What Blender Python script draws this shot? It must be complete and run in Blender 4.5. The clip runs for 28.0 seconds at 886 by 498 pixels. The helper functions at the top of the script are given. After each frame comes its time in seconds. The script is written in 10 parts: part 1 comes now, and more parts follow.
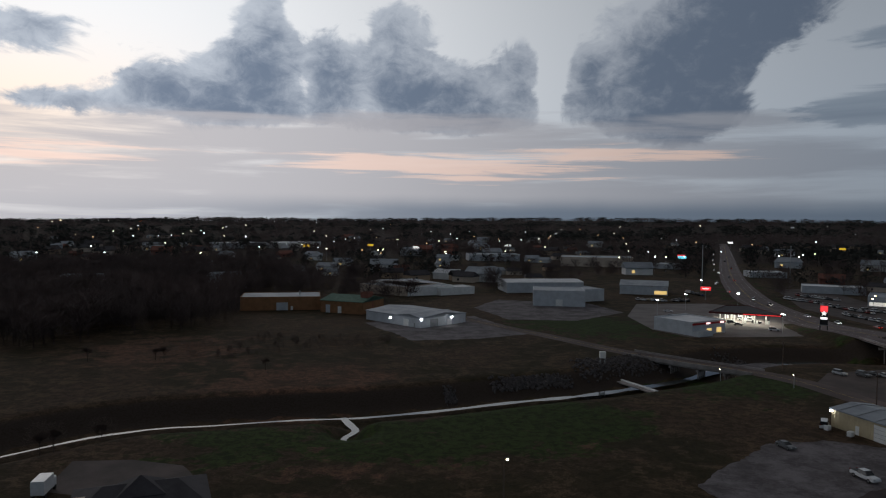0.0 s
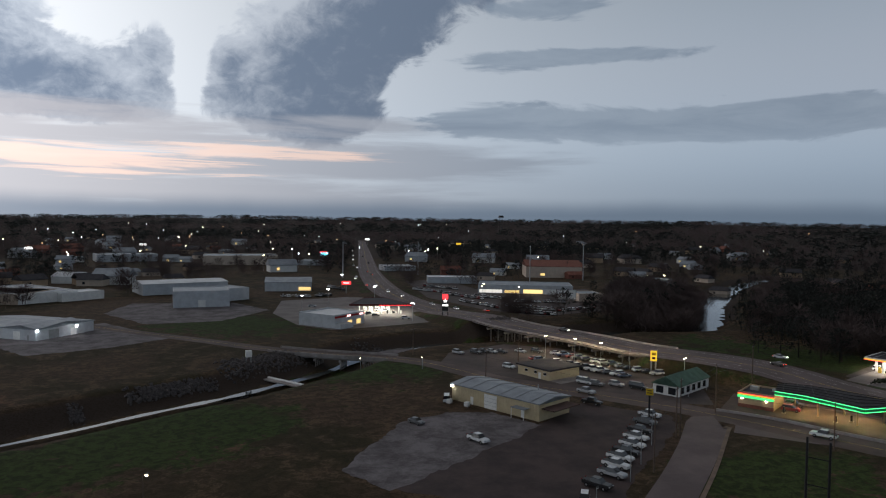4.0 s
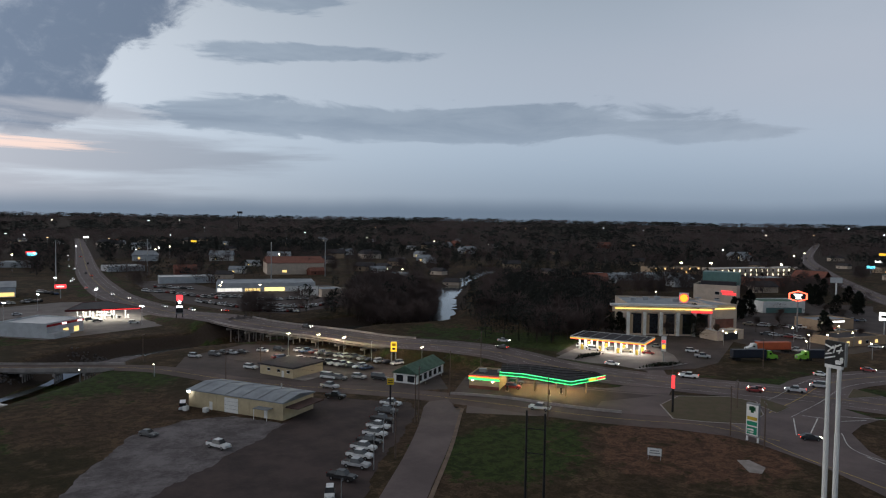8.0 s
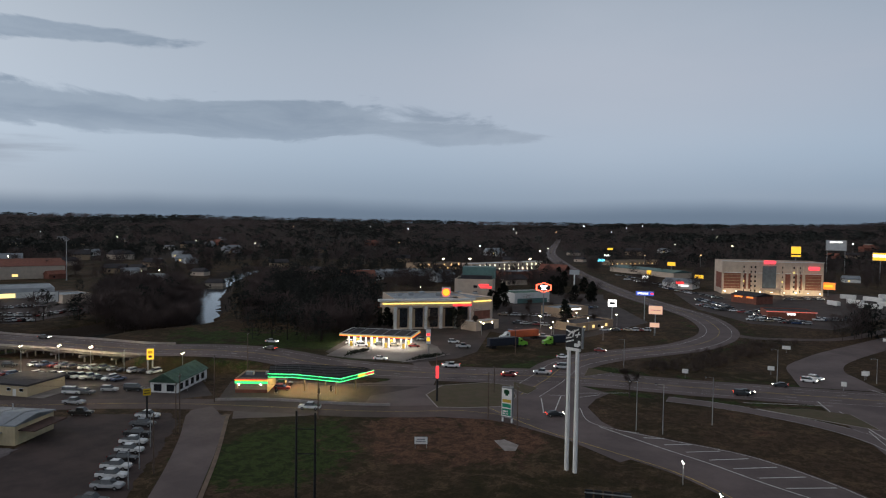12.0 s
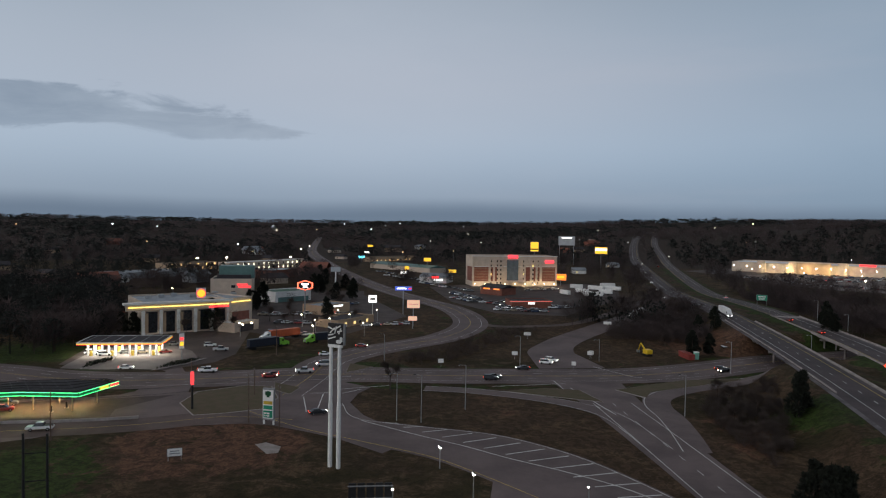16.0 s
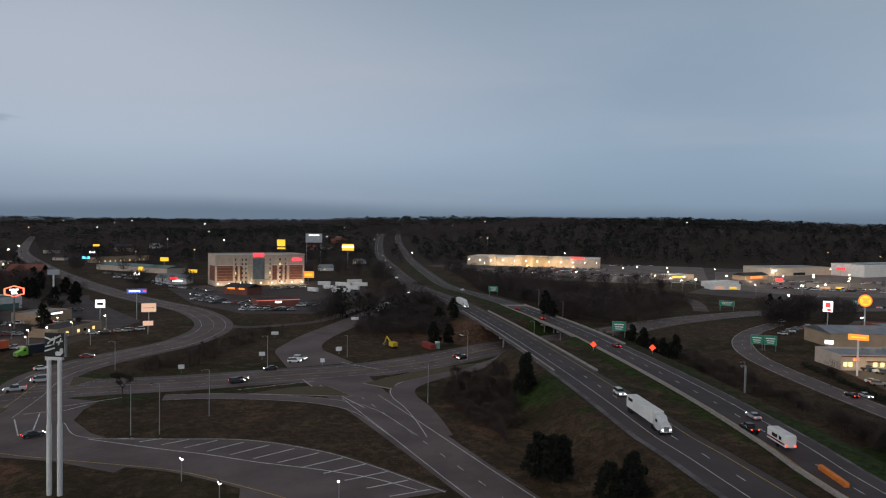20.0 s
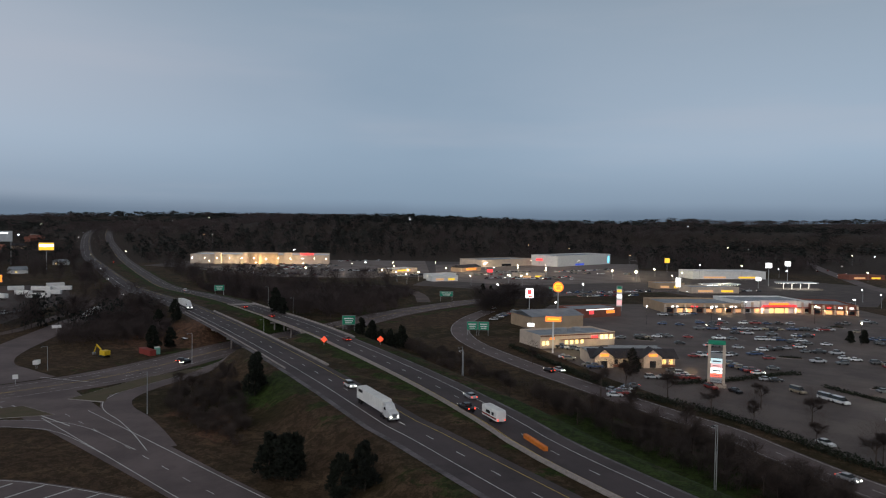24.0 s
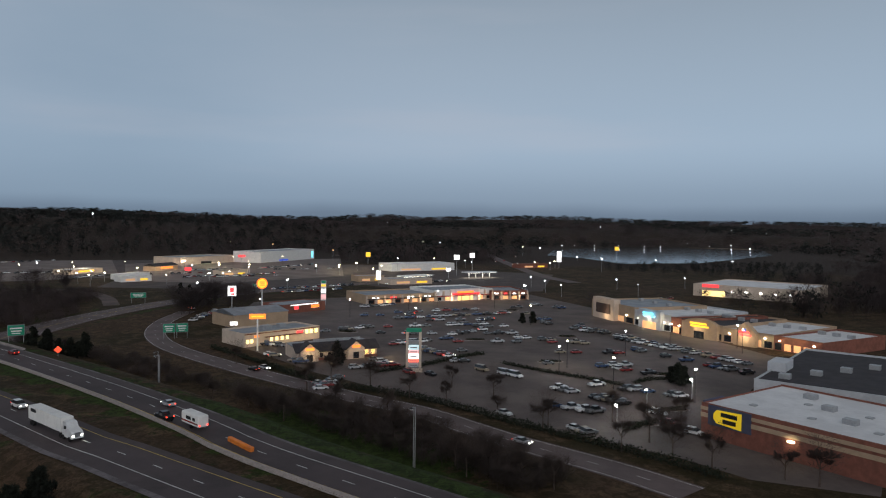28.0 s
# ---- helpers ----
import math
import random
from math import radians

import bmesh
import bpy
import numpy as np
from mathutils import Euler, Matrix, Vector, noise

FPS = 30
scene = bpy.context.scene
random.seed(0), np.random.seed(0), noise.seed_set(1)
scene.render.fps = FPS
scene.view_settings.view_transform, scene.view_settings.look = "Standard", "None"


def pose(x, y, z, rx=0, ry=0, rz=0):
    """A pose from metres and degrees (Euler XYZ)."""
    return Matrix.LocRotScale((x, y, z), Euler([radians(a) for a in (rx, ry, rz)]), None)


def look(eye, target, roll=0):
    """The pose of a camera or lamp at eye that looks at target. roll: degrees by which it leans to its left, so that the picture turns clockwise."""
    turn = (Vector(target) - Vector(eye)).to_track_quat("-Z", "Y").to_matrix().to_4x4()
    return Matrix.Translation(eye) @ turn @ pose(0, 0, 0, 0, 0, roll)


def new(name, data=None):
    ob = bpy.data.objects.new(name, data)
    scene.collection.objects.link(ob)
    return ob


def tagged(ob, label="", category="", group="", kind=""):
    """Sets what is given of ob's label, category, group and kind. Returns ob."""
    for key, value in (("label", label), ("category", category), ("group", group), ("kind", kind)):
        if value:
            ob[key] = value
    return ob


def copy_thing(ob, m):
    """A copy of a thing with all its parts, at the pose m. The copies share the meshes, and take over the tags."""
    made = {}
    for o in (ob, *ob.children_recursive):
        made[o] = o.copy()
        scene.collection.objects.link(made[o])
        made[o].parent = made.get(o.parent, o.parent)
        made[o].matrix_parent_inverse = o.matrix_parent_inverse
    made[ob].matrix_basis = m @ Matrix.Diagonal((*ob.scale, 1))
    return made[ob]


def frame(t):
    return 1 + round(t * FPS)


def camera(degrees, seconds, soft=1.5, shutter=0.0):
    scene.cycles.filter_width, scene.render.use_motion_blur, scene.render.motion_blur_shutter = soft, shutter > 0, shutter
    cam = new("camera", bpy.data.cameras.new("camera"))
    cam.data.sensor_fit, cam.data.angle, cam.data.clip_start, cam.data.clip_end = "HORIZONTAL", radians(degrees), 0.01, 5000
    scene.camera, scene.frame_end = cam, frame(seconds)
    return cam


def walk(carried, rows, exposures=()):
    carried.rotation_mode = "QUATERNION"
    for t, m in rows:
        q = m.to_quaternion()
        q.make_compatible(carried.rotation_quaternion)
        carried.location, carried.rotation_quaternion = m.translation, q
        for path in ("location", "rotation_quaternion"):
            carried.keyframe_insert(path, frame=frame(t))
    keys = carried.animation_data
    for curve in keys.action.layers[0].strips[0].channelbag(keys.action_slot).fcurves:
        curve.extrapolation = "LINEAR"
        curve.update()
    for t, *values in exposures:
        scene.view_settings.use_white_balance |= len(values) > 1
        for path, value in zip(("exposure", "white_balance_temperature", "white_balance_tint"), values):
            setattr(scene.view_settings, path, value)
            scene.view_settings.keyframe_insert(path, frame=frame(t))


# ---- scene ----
cam = camera(63.83, 28.0, soft=1.15)
EYE = 50.0
ROWS = [
    (0, -0.00, -2.40, -0.55),
    (0.5, -2.33, -2.38, -0.50),
    (1, -6.37, -2.35, -0.60),
    (1.5, -10.25, -2.31, -0.63),
    (2, -13.80, -2.26, -0.61),
    (2.5, -17.31, -2.25, -0.57),
    (3, -20.89, -2.25, -0.60),
    (3.5, -24.50, -2.26, -0.70),
    (5.5, -38.64, -2.19, -1.00),
    (6, -42.19, -2.18, -0.98),
    (6.5, -45.74, -2.20, -0.95),
    (7, -47.90, -2.22, -0.91),
    (7.5, -47.91, -2.26, -0.82),
    (8, -48.66, -2.28, -0.82),
    (8.5, -50.98, -2.28, -0.84),
    (9, -53.35, -2.27, -0.87),
    (9.5, -55.67, -2.30, -0.88),
    (10, -58.00, -2.26, -0.89),
    (10.5, -60.34, -2.22, -0.93),
    (11, -62.49, -2.21, -0.94),
    (11.5, -64.82, -2.17, -0.95),
    (12, -67.17, -2.16, -0.91),
    (12.5, -69.48, -2.16, -0.95),
    (14.5, -78.84, -2.11, -1.02),
    (15, -81.30, -2.07, -1.00),
    (15.5, -83.77, -2.07, -0.99),
    (16, -86.25, -2.05, -1.00),
    (16.5, -88.72, -2.03, -0.98),
    (17, -91.20, -2.00, -0.98),
    (17.5, -93.71, -1.99, -0.97),
    (18, -96.26, -1.96, -1.00),
    (18.5, -98.79, -1.95, -0.97),
    (19, -101.31, -1.94, -1.01),
    (19.5, -103.86, -1.93, -1.00),
    (20, -106.41, -1.92, -1.00),
    (20.5, -108.99, -1.90, -0.99),
    (21, -111.53, -1.89, -1.00),
    (21.5, -114.07, -1.88, -0.98),
    (23.5, -124.81, -1.87, -0.89),
    (24, -127.96, -1.87, -0.92),
    (24.5, -130.97, -1.86, -0.95),
    (25, -133.71, -1.88, -0.86),
    (25.5, -136.54, -1.90, -0.83),
    (26, -139.43, -1.92, -0.81),
    (26.5, -142.38, -1.91, -0.86),
    (27, -145.33, -1.91, -0.85),
    (27.5, -148.35, -1.91, -0.81),
    (28, -151.49, -1.88, -0.83),
]
EXPOSURES = [(0.0, -0.85), (1.0, -0.75), (2.0, -0.6), (3.0, -0.4), (5.5, -0.1), (7.0, 0.0), (28.0, 0.0)]
walk(cam, [(t, pose(0, 0, EYE, 90 + p, r, y)) for t, y, p, r in ROWS], EXPOSURES)

# ---------------------------------------------------------------- node helper


class N:
    """A socket of a node tree that can be added, multiplied and so on."""

    def __init__(self, tree, socket):
        self.tree, self.s = tree, socket

    def op(self, kind, *others, clamp=False):
        n = self.tree.nodes.new("ShaderNodeMath")
        n.operation, n.use_clamp = kind, clamp
        for i, o in enumerate((self, *others)):
            if isinstance(o, N):
                self.tree.links.new(o.s, n.inputs[i])
            else:
                n.inputs[i].default_value = o
        return N(self.tree, n.outputs[0])

    def __add__(self, o): return self.op("ADD", o)
    def __sub__(self, o): return self.op("SUBTRACT", o)
    def __mul__(self, o): return self.op("MULTIPLY", o)
    def __truediv__(self, o): return self.op("DIVIDE", o)

    def ramp(self, lo, hi):
        """0 below lo, 1 above hi, smooth between (hi may be below lo)."""
        n = self.tree.nodes.new("ShaderNodeMapRange")
        n.interpolation_type = "SMOOTHSTEP"
        self.tree.links.new(self.s, n.inputs["Value"])
        if lo < hi:
            a = (lo, hi, 0, 1)
        else:
            a = (hi, lo, 1, 0)
        for k, v in zip(("From Min", "From Max", "To Min", "To Max"), a):
            n.inputs[k].default_value = v
        return N(self.tree, n.outputs["Result"])

    def mix(self, a, b):
        """Colour a where this is 0, b where it is 1."""
        n = self.tree.nodes.new("ShaderNodeMix")
        n.data_type = "RGBA"
        self.tree.links.new(self.s, n.inputs[0])
        for k, v in ((6, a), (7, b)):
            if isinstance(v, N):
                self.tree.links.new(v.s, n.inputs[k])
            else:
                n.inputs[k].default_value = (*v, 1)
        return N(self.tree, n.outputs[2])


def combine(tree, x, y, z):
    n = tree.nodes.new("ShaderNodeCombineXYZ")
    for i, v in enumerate((x, y, z)):
        if isinstance(v, N):
            tree.links.new(v.s, n.inputs[i])
        else:
            n.inputs[i].default_value = v
    return N(tree, n.outputs[0])


def noise_of(tree, vec, scale, detail=4.0, rough=0.55, distort=0.0):
    n = tree.nodes.new("ShaderNodeTexNoise")
    n.inputs["Scale"].default_value = scale
    n.inputs["Detail"].default_value = detail
    n.inputs["Roughness"].default_value = rough
    n.inputs["Distortion"].default_value = distort
    if vec is not None:
        tree.links.new(vec.s, n.inputs["Vector"])
    return N(tree, n.outputs[0])


def blob(az, el, a, e, ra, re):
    """A soft bump in the sky at azimuth a, elevation e (degrees), of those radii."""
    dx, dy = (az - a) * (1 / ra), (el - e) * (1 / re)
    return (dx * dx + dy * dy).op("MULTIPLY", -1.0).op("EXPONENT")


# ---------------------------------------------------------------- dusk sky
world = bpy.data.worlds.new("dusk_sky")
scene.world = world
world.use_nodes = True
wt = world.node_tree
wt.nodes.clear()
w_out = wt.nodes.new("ShaderNodeOutputWorld")
w_bg = wt.nodes.new("ShaderNodeBackground")
w_tc = wt.nodes.new("ShaderNodeTexCoord")
w_sep = wt.nodes.new("ShaderNodeSeparateXYZ")
wt.links.new(w_tc.outputs["Generated"], w_sep.inputs[0])
dx, dy, dz = (N(wt, w_sep.outputs[i]) for i in range(3))
AZ = (dx * 0.2419 - dy * 0.9703).op("ARCTAN2", dx * 0.9703 + dy * 0.2419) * 57.2958 + 76.0
EL = dz.op("ARCSINE") * 57.2958
# clear sky: pale band low in the west, blue-grey away from it
west = blob(AZ, EL, -32, 8, 55, 45)
high = EL.ramp(0, 40)
clear = high.mix((0.362, 0.472, 0.600), (0.160, 0.166, 0.178))
low = EL.ramp(7, 0)
clear = low.mix(clear, (0.210, 0.278, 0.368))
lilac = blob(AZ, EL, 85, 11, 50, 5)
clear = (lilac * 0.45).mix(clear, (0.45, 0.465, 0.54))
clear = (west * 1.0).op("MINIMUM", 1.0).mix(clear, (0.85, 0.86, 0.88))
sun_low = blob(AZ, EL, -34, 7, 16, 5)
clear = (sun_low * 0.8).mix(clear, (1.0, 0.80, 0.64))
# cumulus banks in the west
cu_big = noise_of(wt, combine(wt, AZ * 0.11, EL * 0.19, 0.0), 1.0, 6.0, 0.55, 0.3)
cu_puff = noise_of(wt, combine(wt, AZ * 0.30, EL * 0.42, 4.0), 1.0, 9.0, 0.62, 0.5)
cu_f = noise_of(wt, combine(wt, AZ * 0.26, EL * 0.36, 7.3), 1.0, 7.0, 0.6, 0.4)
bank = blob(AZ, EL, -14.6, 11.2, 4.2, 2.8) + blob(AZ, EL, -14.0, 15.5, 1.8, 3.0) + blob(AZ, EL, -21.5, 9.6, 3.6, 1.7) + blob(AZ, EL, -16.5, 8.0, 6, 0.8) * 0.6
bank = bank + blob(AZ, EL, -3.9, 14.6, 2.3, 2.8) + blob(AZ, EL, -8.8, 11.2, 2.4, 2.3) * 0.9 + blob(AZ, EL, -1.6, 10.4, 4.4, 2.4) + blob(AZ, EL, 5.8, 11.6, 2.3, 2.6) + blob(AZ, EL, 1.5, 7.7, 5, 1.0) * 0.7
bank = bank + blob(AZ, EL, 11.5, 10.9, 1.9, 3.0) * 0.9 + blob(AZ, EL, 15.6, 11.2, 3.2, 4.2) + blob(AZ, EL, 20, 11.5, 3.0, 4.2) + blob(AZ, EL, 20, 16, 4.5, 3.4) * 0.8 + blob(AZ, EL, 25, 16, 3.6, 2.8) * 1.1
bank = bank + blob(AZ, EL, 30, 19.5, 6, 3) + blob(AZ, EL, 17, 7.6, 3.4, 1.1) * 0.7 + blob(AZ, EL, -31, 12.5, 5, 1.6) * 0.9 + blob(AZ, EL, -28, 8.2, 5, 1.0) * 0.7 + blob(AZ, EL, -10, 29, 40, 5) + blob(AZ, EL, -60, 14, 18, 5)
bank = bank - blob(AZ, EL, 8.4, 11, 0.9, 3.0) * 0.9 - blob(AZ, EL, -11.0, 10.0, 0.9, 2.4) * 0.6 - blob(AZ, EL, -6.3, 9.5, 0.7, 1.2) * 0.4
bank = bank + blob(AZ, EL, -3, 8.6, 20, 1.9) * 0.62 + blob(AZ, EL, 18, 11, 6, 6) * 0.45 + blob(AZ, EL, -4, 11.5, 8, 3.0) * 0.35 + blob(AZ, EL, -15, 11.5, 5, 3.5) * 0.35
cu_d = bank * 0.60 + cu_big * 0.42 + cu_puff * 0.85
cu = cu_d.ramp(0.86, 1.05)
cu_w = noise_of(wt, combine(wt, AZ * 0.55, EL * 0.75, 15.0), 1.0, 8.0, 0.65, 0.8)
shade = (cu_d * 0.6 + cu_f * 0.8 + cu_w * 0.55 - EL * 0.020 + AZ.ramp(14, 27) * 0.42).ramp(0.86, 1.55)
cu_col = shade.mix((0.47, 0.515, 0.585), (0.135, 0.180, 0.258))
sky = (cu * 0.97).mix(clear, cu_col)
# grey stratus sheet under them, with glowing gaps
st_n = noise_of(wt, combine(wt, AZ * 0.045, EL * 0.55, 3.0), 1.0, 7.0, 0.55, 0.3)
sheet = EL.ramp(10.5, 6.5) * AZ.ramp(60, 20) * AZ.ramp(-75, -35)
sheet = (sheet * 0.55 + st_n * 0.9).ramp(0.78, 1.0)
sheet_col = AZ.ramp(-10, 45).mix((0.43, 0.42, 0.45), (0.285, 0.335, 0.41))
sky = (sheet * 0.85).mix(sky, sheet_col)
gap_n = noise_of(wt, combine(wt, AZ * 0.10, EL * 2.3, 11.0), 1.0, 8.0, 0.62, 0.5)
gap = blob(AZ, EL, -30, 4.6, 9, 1.3) + blob(AZ, EL, -6, 4.6, 7, 0.9) + blob(AZ, EL, 4, 3.9, 11, 1.2) + blob(AZ, EL, 12, 5.3, 6, 0.8) + blob(AZ, EL, 20, 5.0, 4, 0.5)
gap = (gap * 0.40 + gap_n * 1.1).ramp(0.76, 0.98)
sky = (gap * 0.75).mix(sky, (0.92, 0.68, 0.58))
# long flat bank to the north
fl_n = noise_of(wt, combine(wt, AZ * 0.12, EL * 0.5, 21.0), 1.0, 8.0, 0.6, 0.4)
flat = blob(AZ, EL, 42, 7.4, 15, 1.5) + blob(AZ, EL, 56, 8.0, 12, 1.5) + blob(AZ, EL, 70, 6.8, 6, 0.9) + blob(AZ, EL, 34, 12.6, 8, 1.0) * 0.85 + blob(AZ, EL, 41, 12.9, 7, 0.6) * 0.8 + blob(AZ, EL, 36, 16.5, 7, 1.6) * 0.9 + blob(AZ, EL, 32, 8.8, 9, 1.2) * 0.6
flat = (flat * 0.6 + fl_n * 1.1).ramp(0.84, 1.0)
fl_c = fl_n.ramp(0.35, 0.7).mix((0.28, 0.345, 0.43), (0.205, 0.265, 0.35))
sky = (flat * (EL.ramp(4.5, 8.0) * 0.6 + 0.35) * 0.85).mix(sky, fl_c)
blue_n = noise_of(wt, combine(wt, AZ * 0.05, EL * 0.16, 51.0), 1.0, 5.0, 0.5)
sky = ((blue_n + 0.25) * blob(AZ, EL, 124, 14, 17, 30) * 0.75).mix(sky, (0.225, 0.318, 0.425))
sky = ((blue_n + 0.2) * blob(AZ, EL, 82, 13, 16, 11) * 0.5).mix(sky, (0.52, 0.56, 0.64))
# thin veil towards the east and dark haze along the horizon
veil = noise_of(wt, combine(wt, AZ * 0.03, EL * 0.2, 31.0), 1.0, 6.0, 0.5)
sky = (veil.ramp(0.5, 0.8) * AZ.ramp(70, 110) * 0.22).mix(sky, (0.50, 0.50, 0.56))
haze_n = noise_of(wt, combine(wt, AZ * 0.05, 0.0, 41.0), 1.0, 4.0)
haze = (EL - haze_n * 1.6).ramp(1.3, -0.3)
sky = (haze * 0.85 * AZ.ramp(-40, 10)).mix(sky, (0.135, 0.185, 0.255))
below = EL.ramp(-0.5, -2.5)
sky = below.mix(sky, (0.03, 0.035, 0.04))
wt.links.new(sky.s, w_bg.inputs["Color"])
wt.links.new((blob(AZ, EL, -28, 8, 38, 40) * 1.05 + 1.0).s, w_bg.inputs["Strength"])
wt.links.new(w_bg.outputs[0], w_out.inputs[0])

sun_data = bpy.data.lights.new("afterglow", "SUN")
sun_data.energy, sun_data.angle, sun_data.color = 0.12, radians(40), (1.0, 0.80, 0.66)
sun = new("afterglow", sun_data)
sun.matrix_world = look((-300, 480, 220), (0, 0, 0))

# ---------------------------------------------------------------- materials
MATS = {}


def material(name, colour, colour2=None, scale=0.5, rough=0.85, metal=0.0, bump=0.0, bump_scale=None, fine=0.15, spread=0.12, spec=0.3):
    """A surface with a broad and a fine variation of colour, at real size."""
    if name in MATS:
        return MATS[name]
    m = bpy.data.materials.new(name)
    m.use_nodes = True
    t = m.node_tree
    b = t.nodes["Principled BSDF"]
    b.inputs["Roughness"].default_value, b.inputs["Metallic"].default_value = rough, metal
    b.inputs["Specular IOR Level"].default_value = spec
    c2 = colour2 or tuple(v * 0.7 for v in colour)
    if rough >= 0.8:                                       # warm cast of the dusk light put into matte base colours
        colour, c2 = ((c[0] * 1.06, c[1] * 0.98, c[2]) for c in (colour, c2))
    tc = t.nodes.new("ShaderNodeTexCoord")
    vec = N(t, tc.outputs["Object"])
    broad = noise_of(t, vec, scale, 5.0, 0.6)
    grain = noise_of(t, vec, scale * 14, 5.0, 0.75)
    info = t.nodes.new("ShaderNodeObjectInfo")
    rnd = N(t, info.outputs["Random"])
    mid = noise_of(t, vec, scale * 4.3, 5.0, 0.65, 0.8)
    f = (broad.ramp(0.3, 0.7) + (mid - 0.5) * (fine * 9) + (grain - 0.5) * (fine * 6) + (rnd - 0.5) * spread * 2).op("ADD", 0.0, clamp=True)
    col = f.mix(colour, c2)
    t.links.new(col.s, b.inputs["Base Color"])
    if bump:
        bn = t.nodes.new("ShaderNodeBump")
        bn.inputs["Strength"].default_value = bump
        bn.inputs["Distance"].default_value = 0.1
        t.links.new(noise_of(t, vec, bump_scale or scale * 8, 5.0, 0.65).s, bn.inputs["Height"])
        t.links.new(bn.outputs[0], b.inputs["Normal"])
    MATS[name] = m
    return m


def glow(name, colour, strength):
    if name in MATS:
        return MATS[name]
    m = bpy.data.materials.new(name)
    m.use_nodes = True
    b = m.node_tree.nodes["Principled BSDF"]
    b.inputs["Base Color"].default_value = (*[min(1, c * 0.8) for c in colour], 1)
    b.inputs["Emission Color"].default_value = (*colour, 1)
    b.inputs["Emission Strength"].default_value = strength
    MATS[name] = m
    return m


ASPHALT = material("asphalt", (0.140, 0.117, 0.114), (0.088, 0.073, 0.071), 0.07, 0.8, bump=0.2, bump_scale=6, fine=0.08)
INTERSTATE = material("interstate_asphalt", (0.074, 0.062, 0.063), (0.046, 0.039, 0.040), 0.07, 0.8, bump=0.2, bump_scale=6, fine=0.08)
LOT = material("lot_asphalt", (0.084, 0.070, 0.064), (0.046, 0.039, 0.036), 0.09, 0.85, bump=0.2, bump_scale=5, fine=0.1)
OLD_ASPHALT = material("worn_asphalt", (0.125, 0.100, 0.090), (0.070, 0.056, 0.051), 0.06, 0.88, bump=0.2, bump_scale=5, fine=0.12)
BROWN_LOT = material("brown_asphalt", (0.058, 0.043, 0.040), (0.030, 0.023, 0.022), 0.12, 0.9, bump=0.2, bump_scale=4, fine=0.12)
GRAVEL = material("gravel", (0.165, 0.160, 0.166), (0.068, 0.064, 0.065), 0.12, 0.95, bump=0.4, bump_scale=9, fine=0.2)
CONCRETE = material("concrete", (0.33, 0.32, 0.30), (0.22, 0.21, 0.195), 0.3, 0.85, bump=0.1, fine=0.1)
KERB = material("kerb_concrete", (0.36, 0.35, 0.33), (0.24, 0.235, 0.22), 0.4, 0.85)
PAINT = material("road_paint", (0.72, 0.72, 0.70), (0.42, 0.42, 0.41), 0.5, 0.7, fine=0.25)
YELLOW_PAINT = material("yellow_road_paint", (0.62, 0.45, 0.10), (0.38, 0.28, 0.08), 0.5, 0.7, fine=0.25)
WATER = material("creek_water", (0.05, 0.06, 0.06), (0.035, 0.04, 0.04), 0.1, 0.07, bump=0.06, bump_scale=1.6, spec=0.6)
ROCK = material("riprap", (0.11, 0.104, 0.10), (0.045, 0.043, 0.042), 1.2, 0.95, bump=0.6, bump_scale=3, fine=0.3)
EARTH = material("bare_earth", (0.15, 0.095, 0.065), (0.09, 0.065, 0.045), 0.12, 0.95, bump=0.4, bump_scale=3)


# ---------------------------------------------------------------- plan: lines of the roads and the creek
def smooth(pts, step=4.0):
    """A rounded line through the points, as a list of 2D vectors about step apart."""
    p = [Vector(q[:2]) for q in pts]
    p = [p[0] * 2 - p[1], *p, p[-1] * 2 - p[-2]]
    line = []
    for a, b, c, d in zip(p, p[1:], p[2:], p[3:]):
        n = max(1, int((c - b).length / step))
        for i in range(n):
            u = i / n
            line.append(0.5 * (2 * b + (c - a) * u + (2 * a - 5 * b + 4 * c - d) * u * u + (3 * b - a - 3 * c + d) * u ** 3))
    return [*line, p[-2]]


def resample(line, n):
    """n points at even steps along a line."""
    run = [0.0]
    for a, b in zip(line, line[1:]):
        run.append(run[-1] + (b - a).length)
    out, k = [], 0
    for i in range(n):
        s = run[-1] * i / (n - 1)
        while k < len(run) - 2 and run[k + 1] < s:
            k += 1
        u = (s - run[k]) / max(1e-6, run[k + 1] - run[k])
        out.append(line[k].lerp(line[k + 1], min(1, u)))
    return out


CREEK = [(-300.0, 100.0), (-140.0, 128.0), (-82.3, 173.4), (-58.6, 182.1), (-36.7, 188.2), (-22.5, 190.2), (1.4, 199.1), (19.7, 207.8), (41.8, 216.5),
         (58.4, 225.2), (82.4, 239.7), (109.7, 263.0), (143.9, 269.6), (195.5, 259.3), (234.1, 264.8), (275.6, 253.5), (316.3, 279.6), (399.0, 346.8), (529.8, 429.3), (643.1, 480.3)]
CREEK_LINE = smooth(CREEK, 6)
BROOK_LINE = smooth([(-26.4, 189.0), (-23.1, 181.3), (-21.5, 176.8), (-23.6, 170.3), (-20.7, 164.2)], 2)

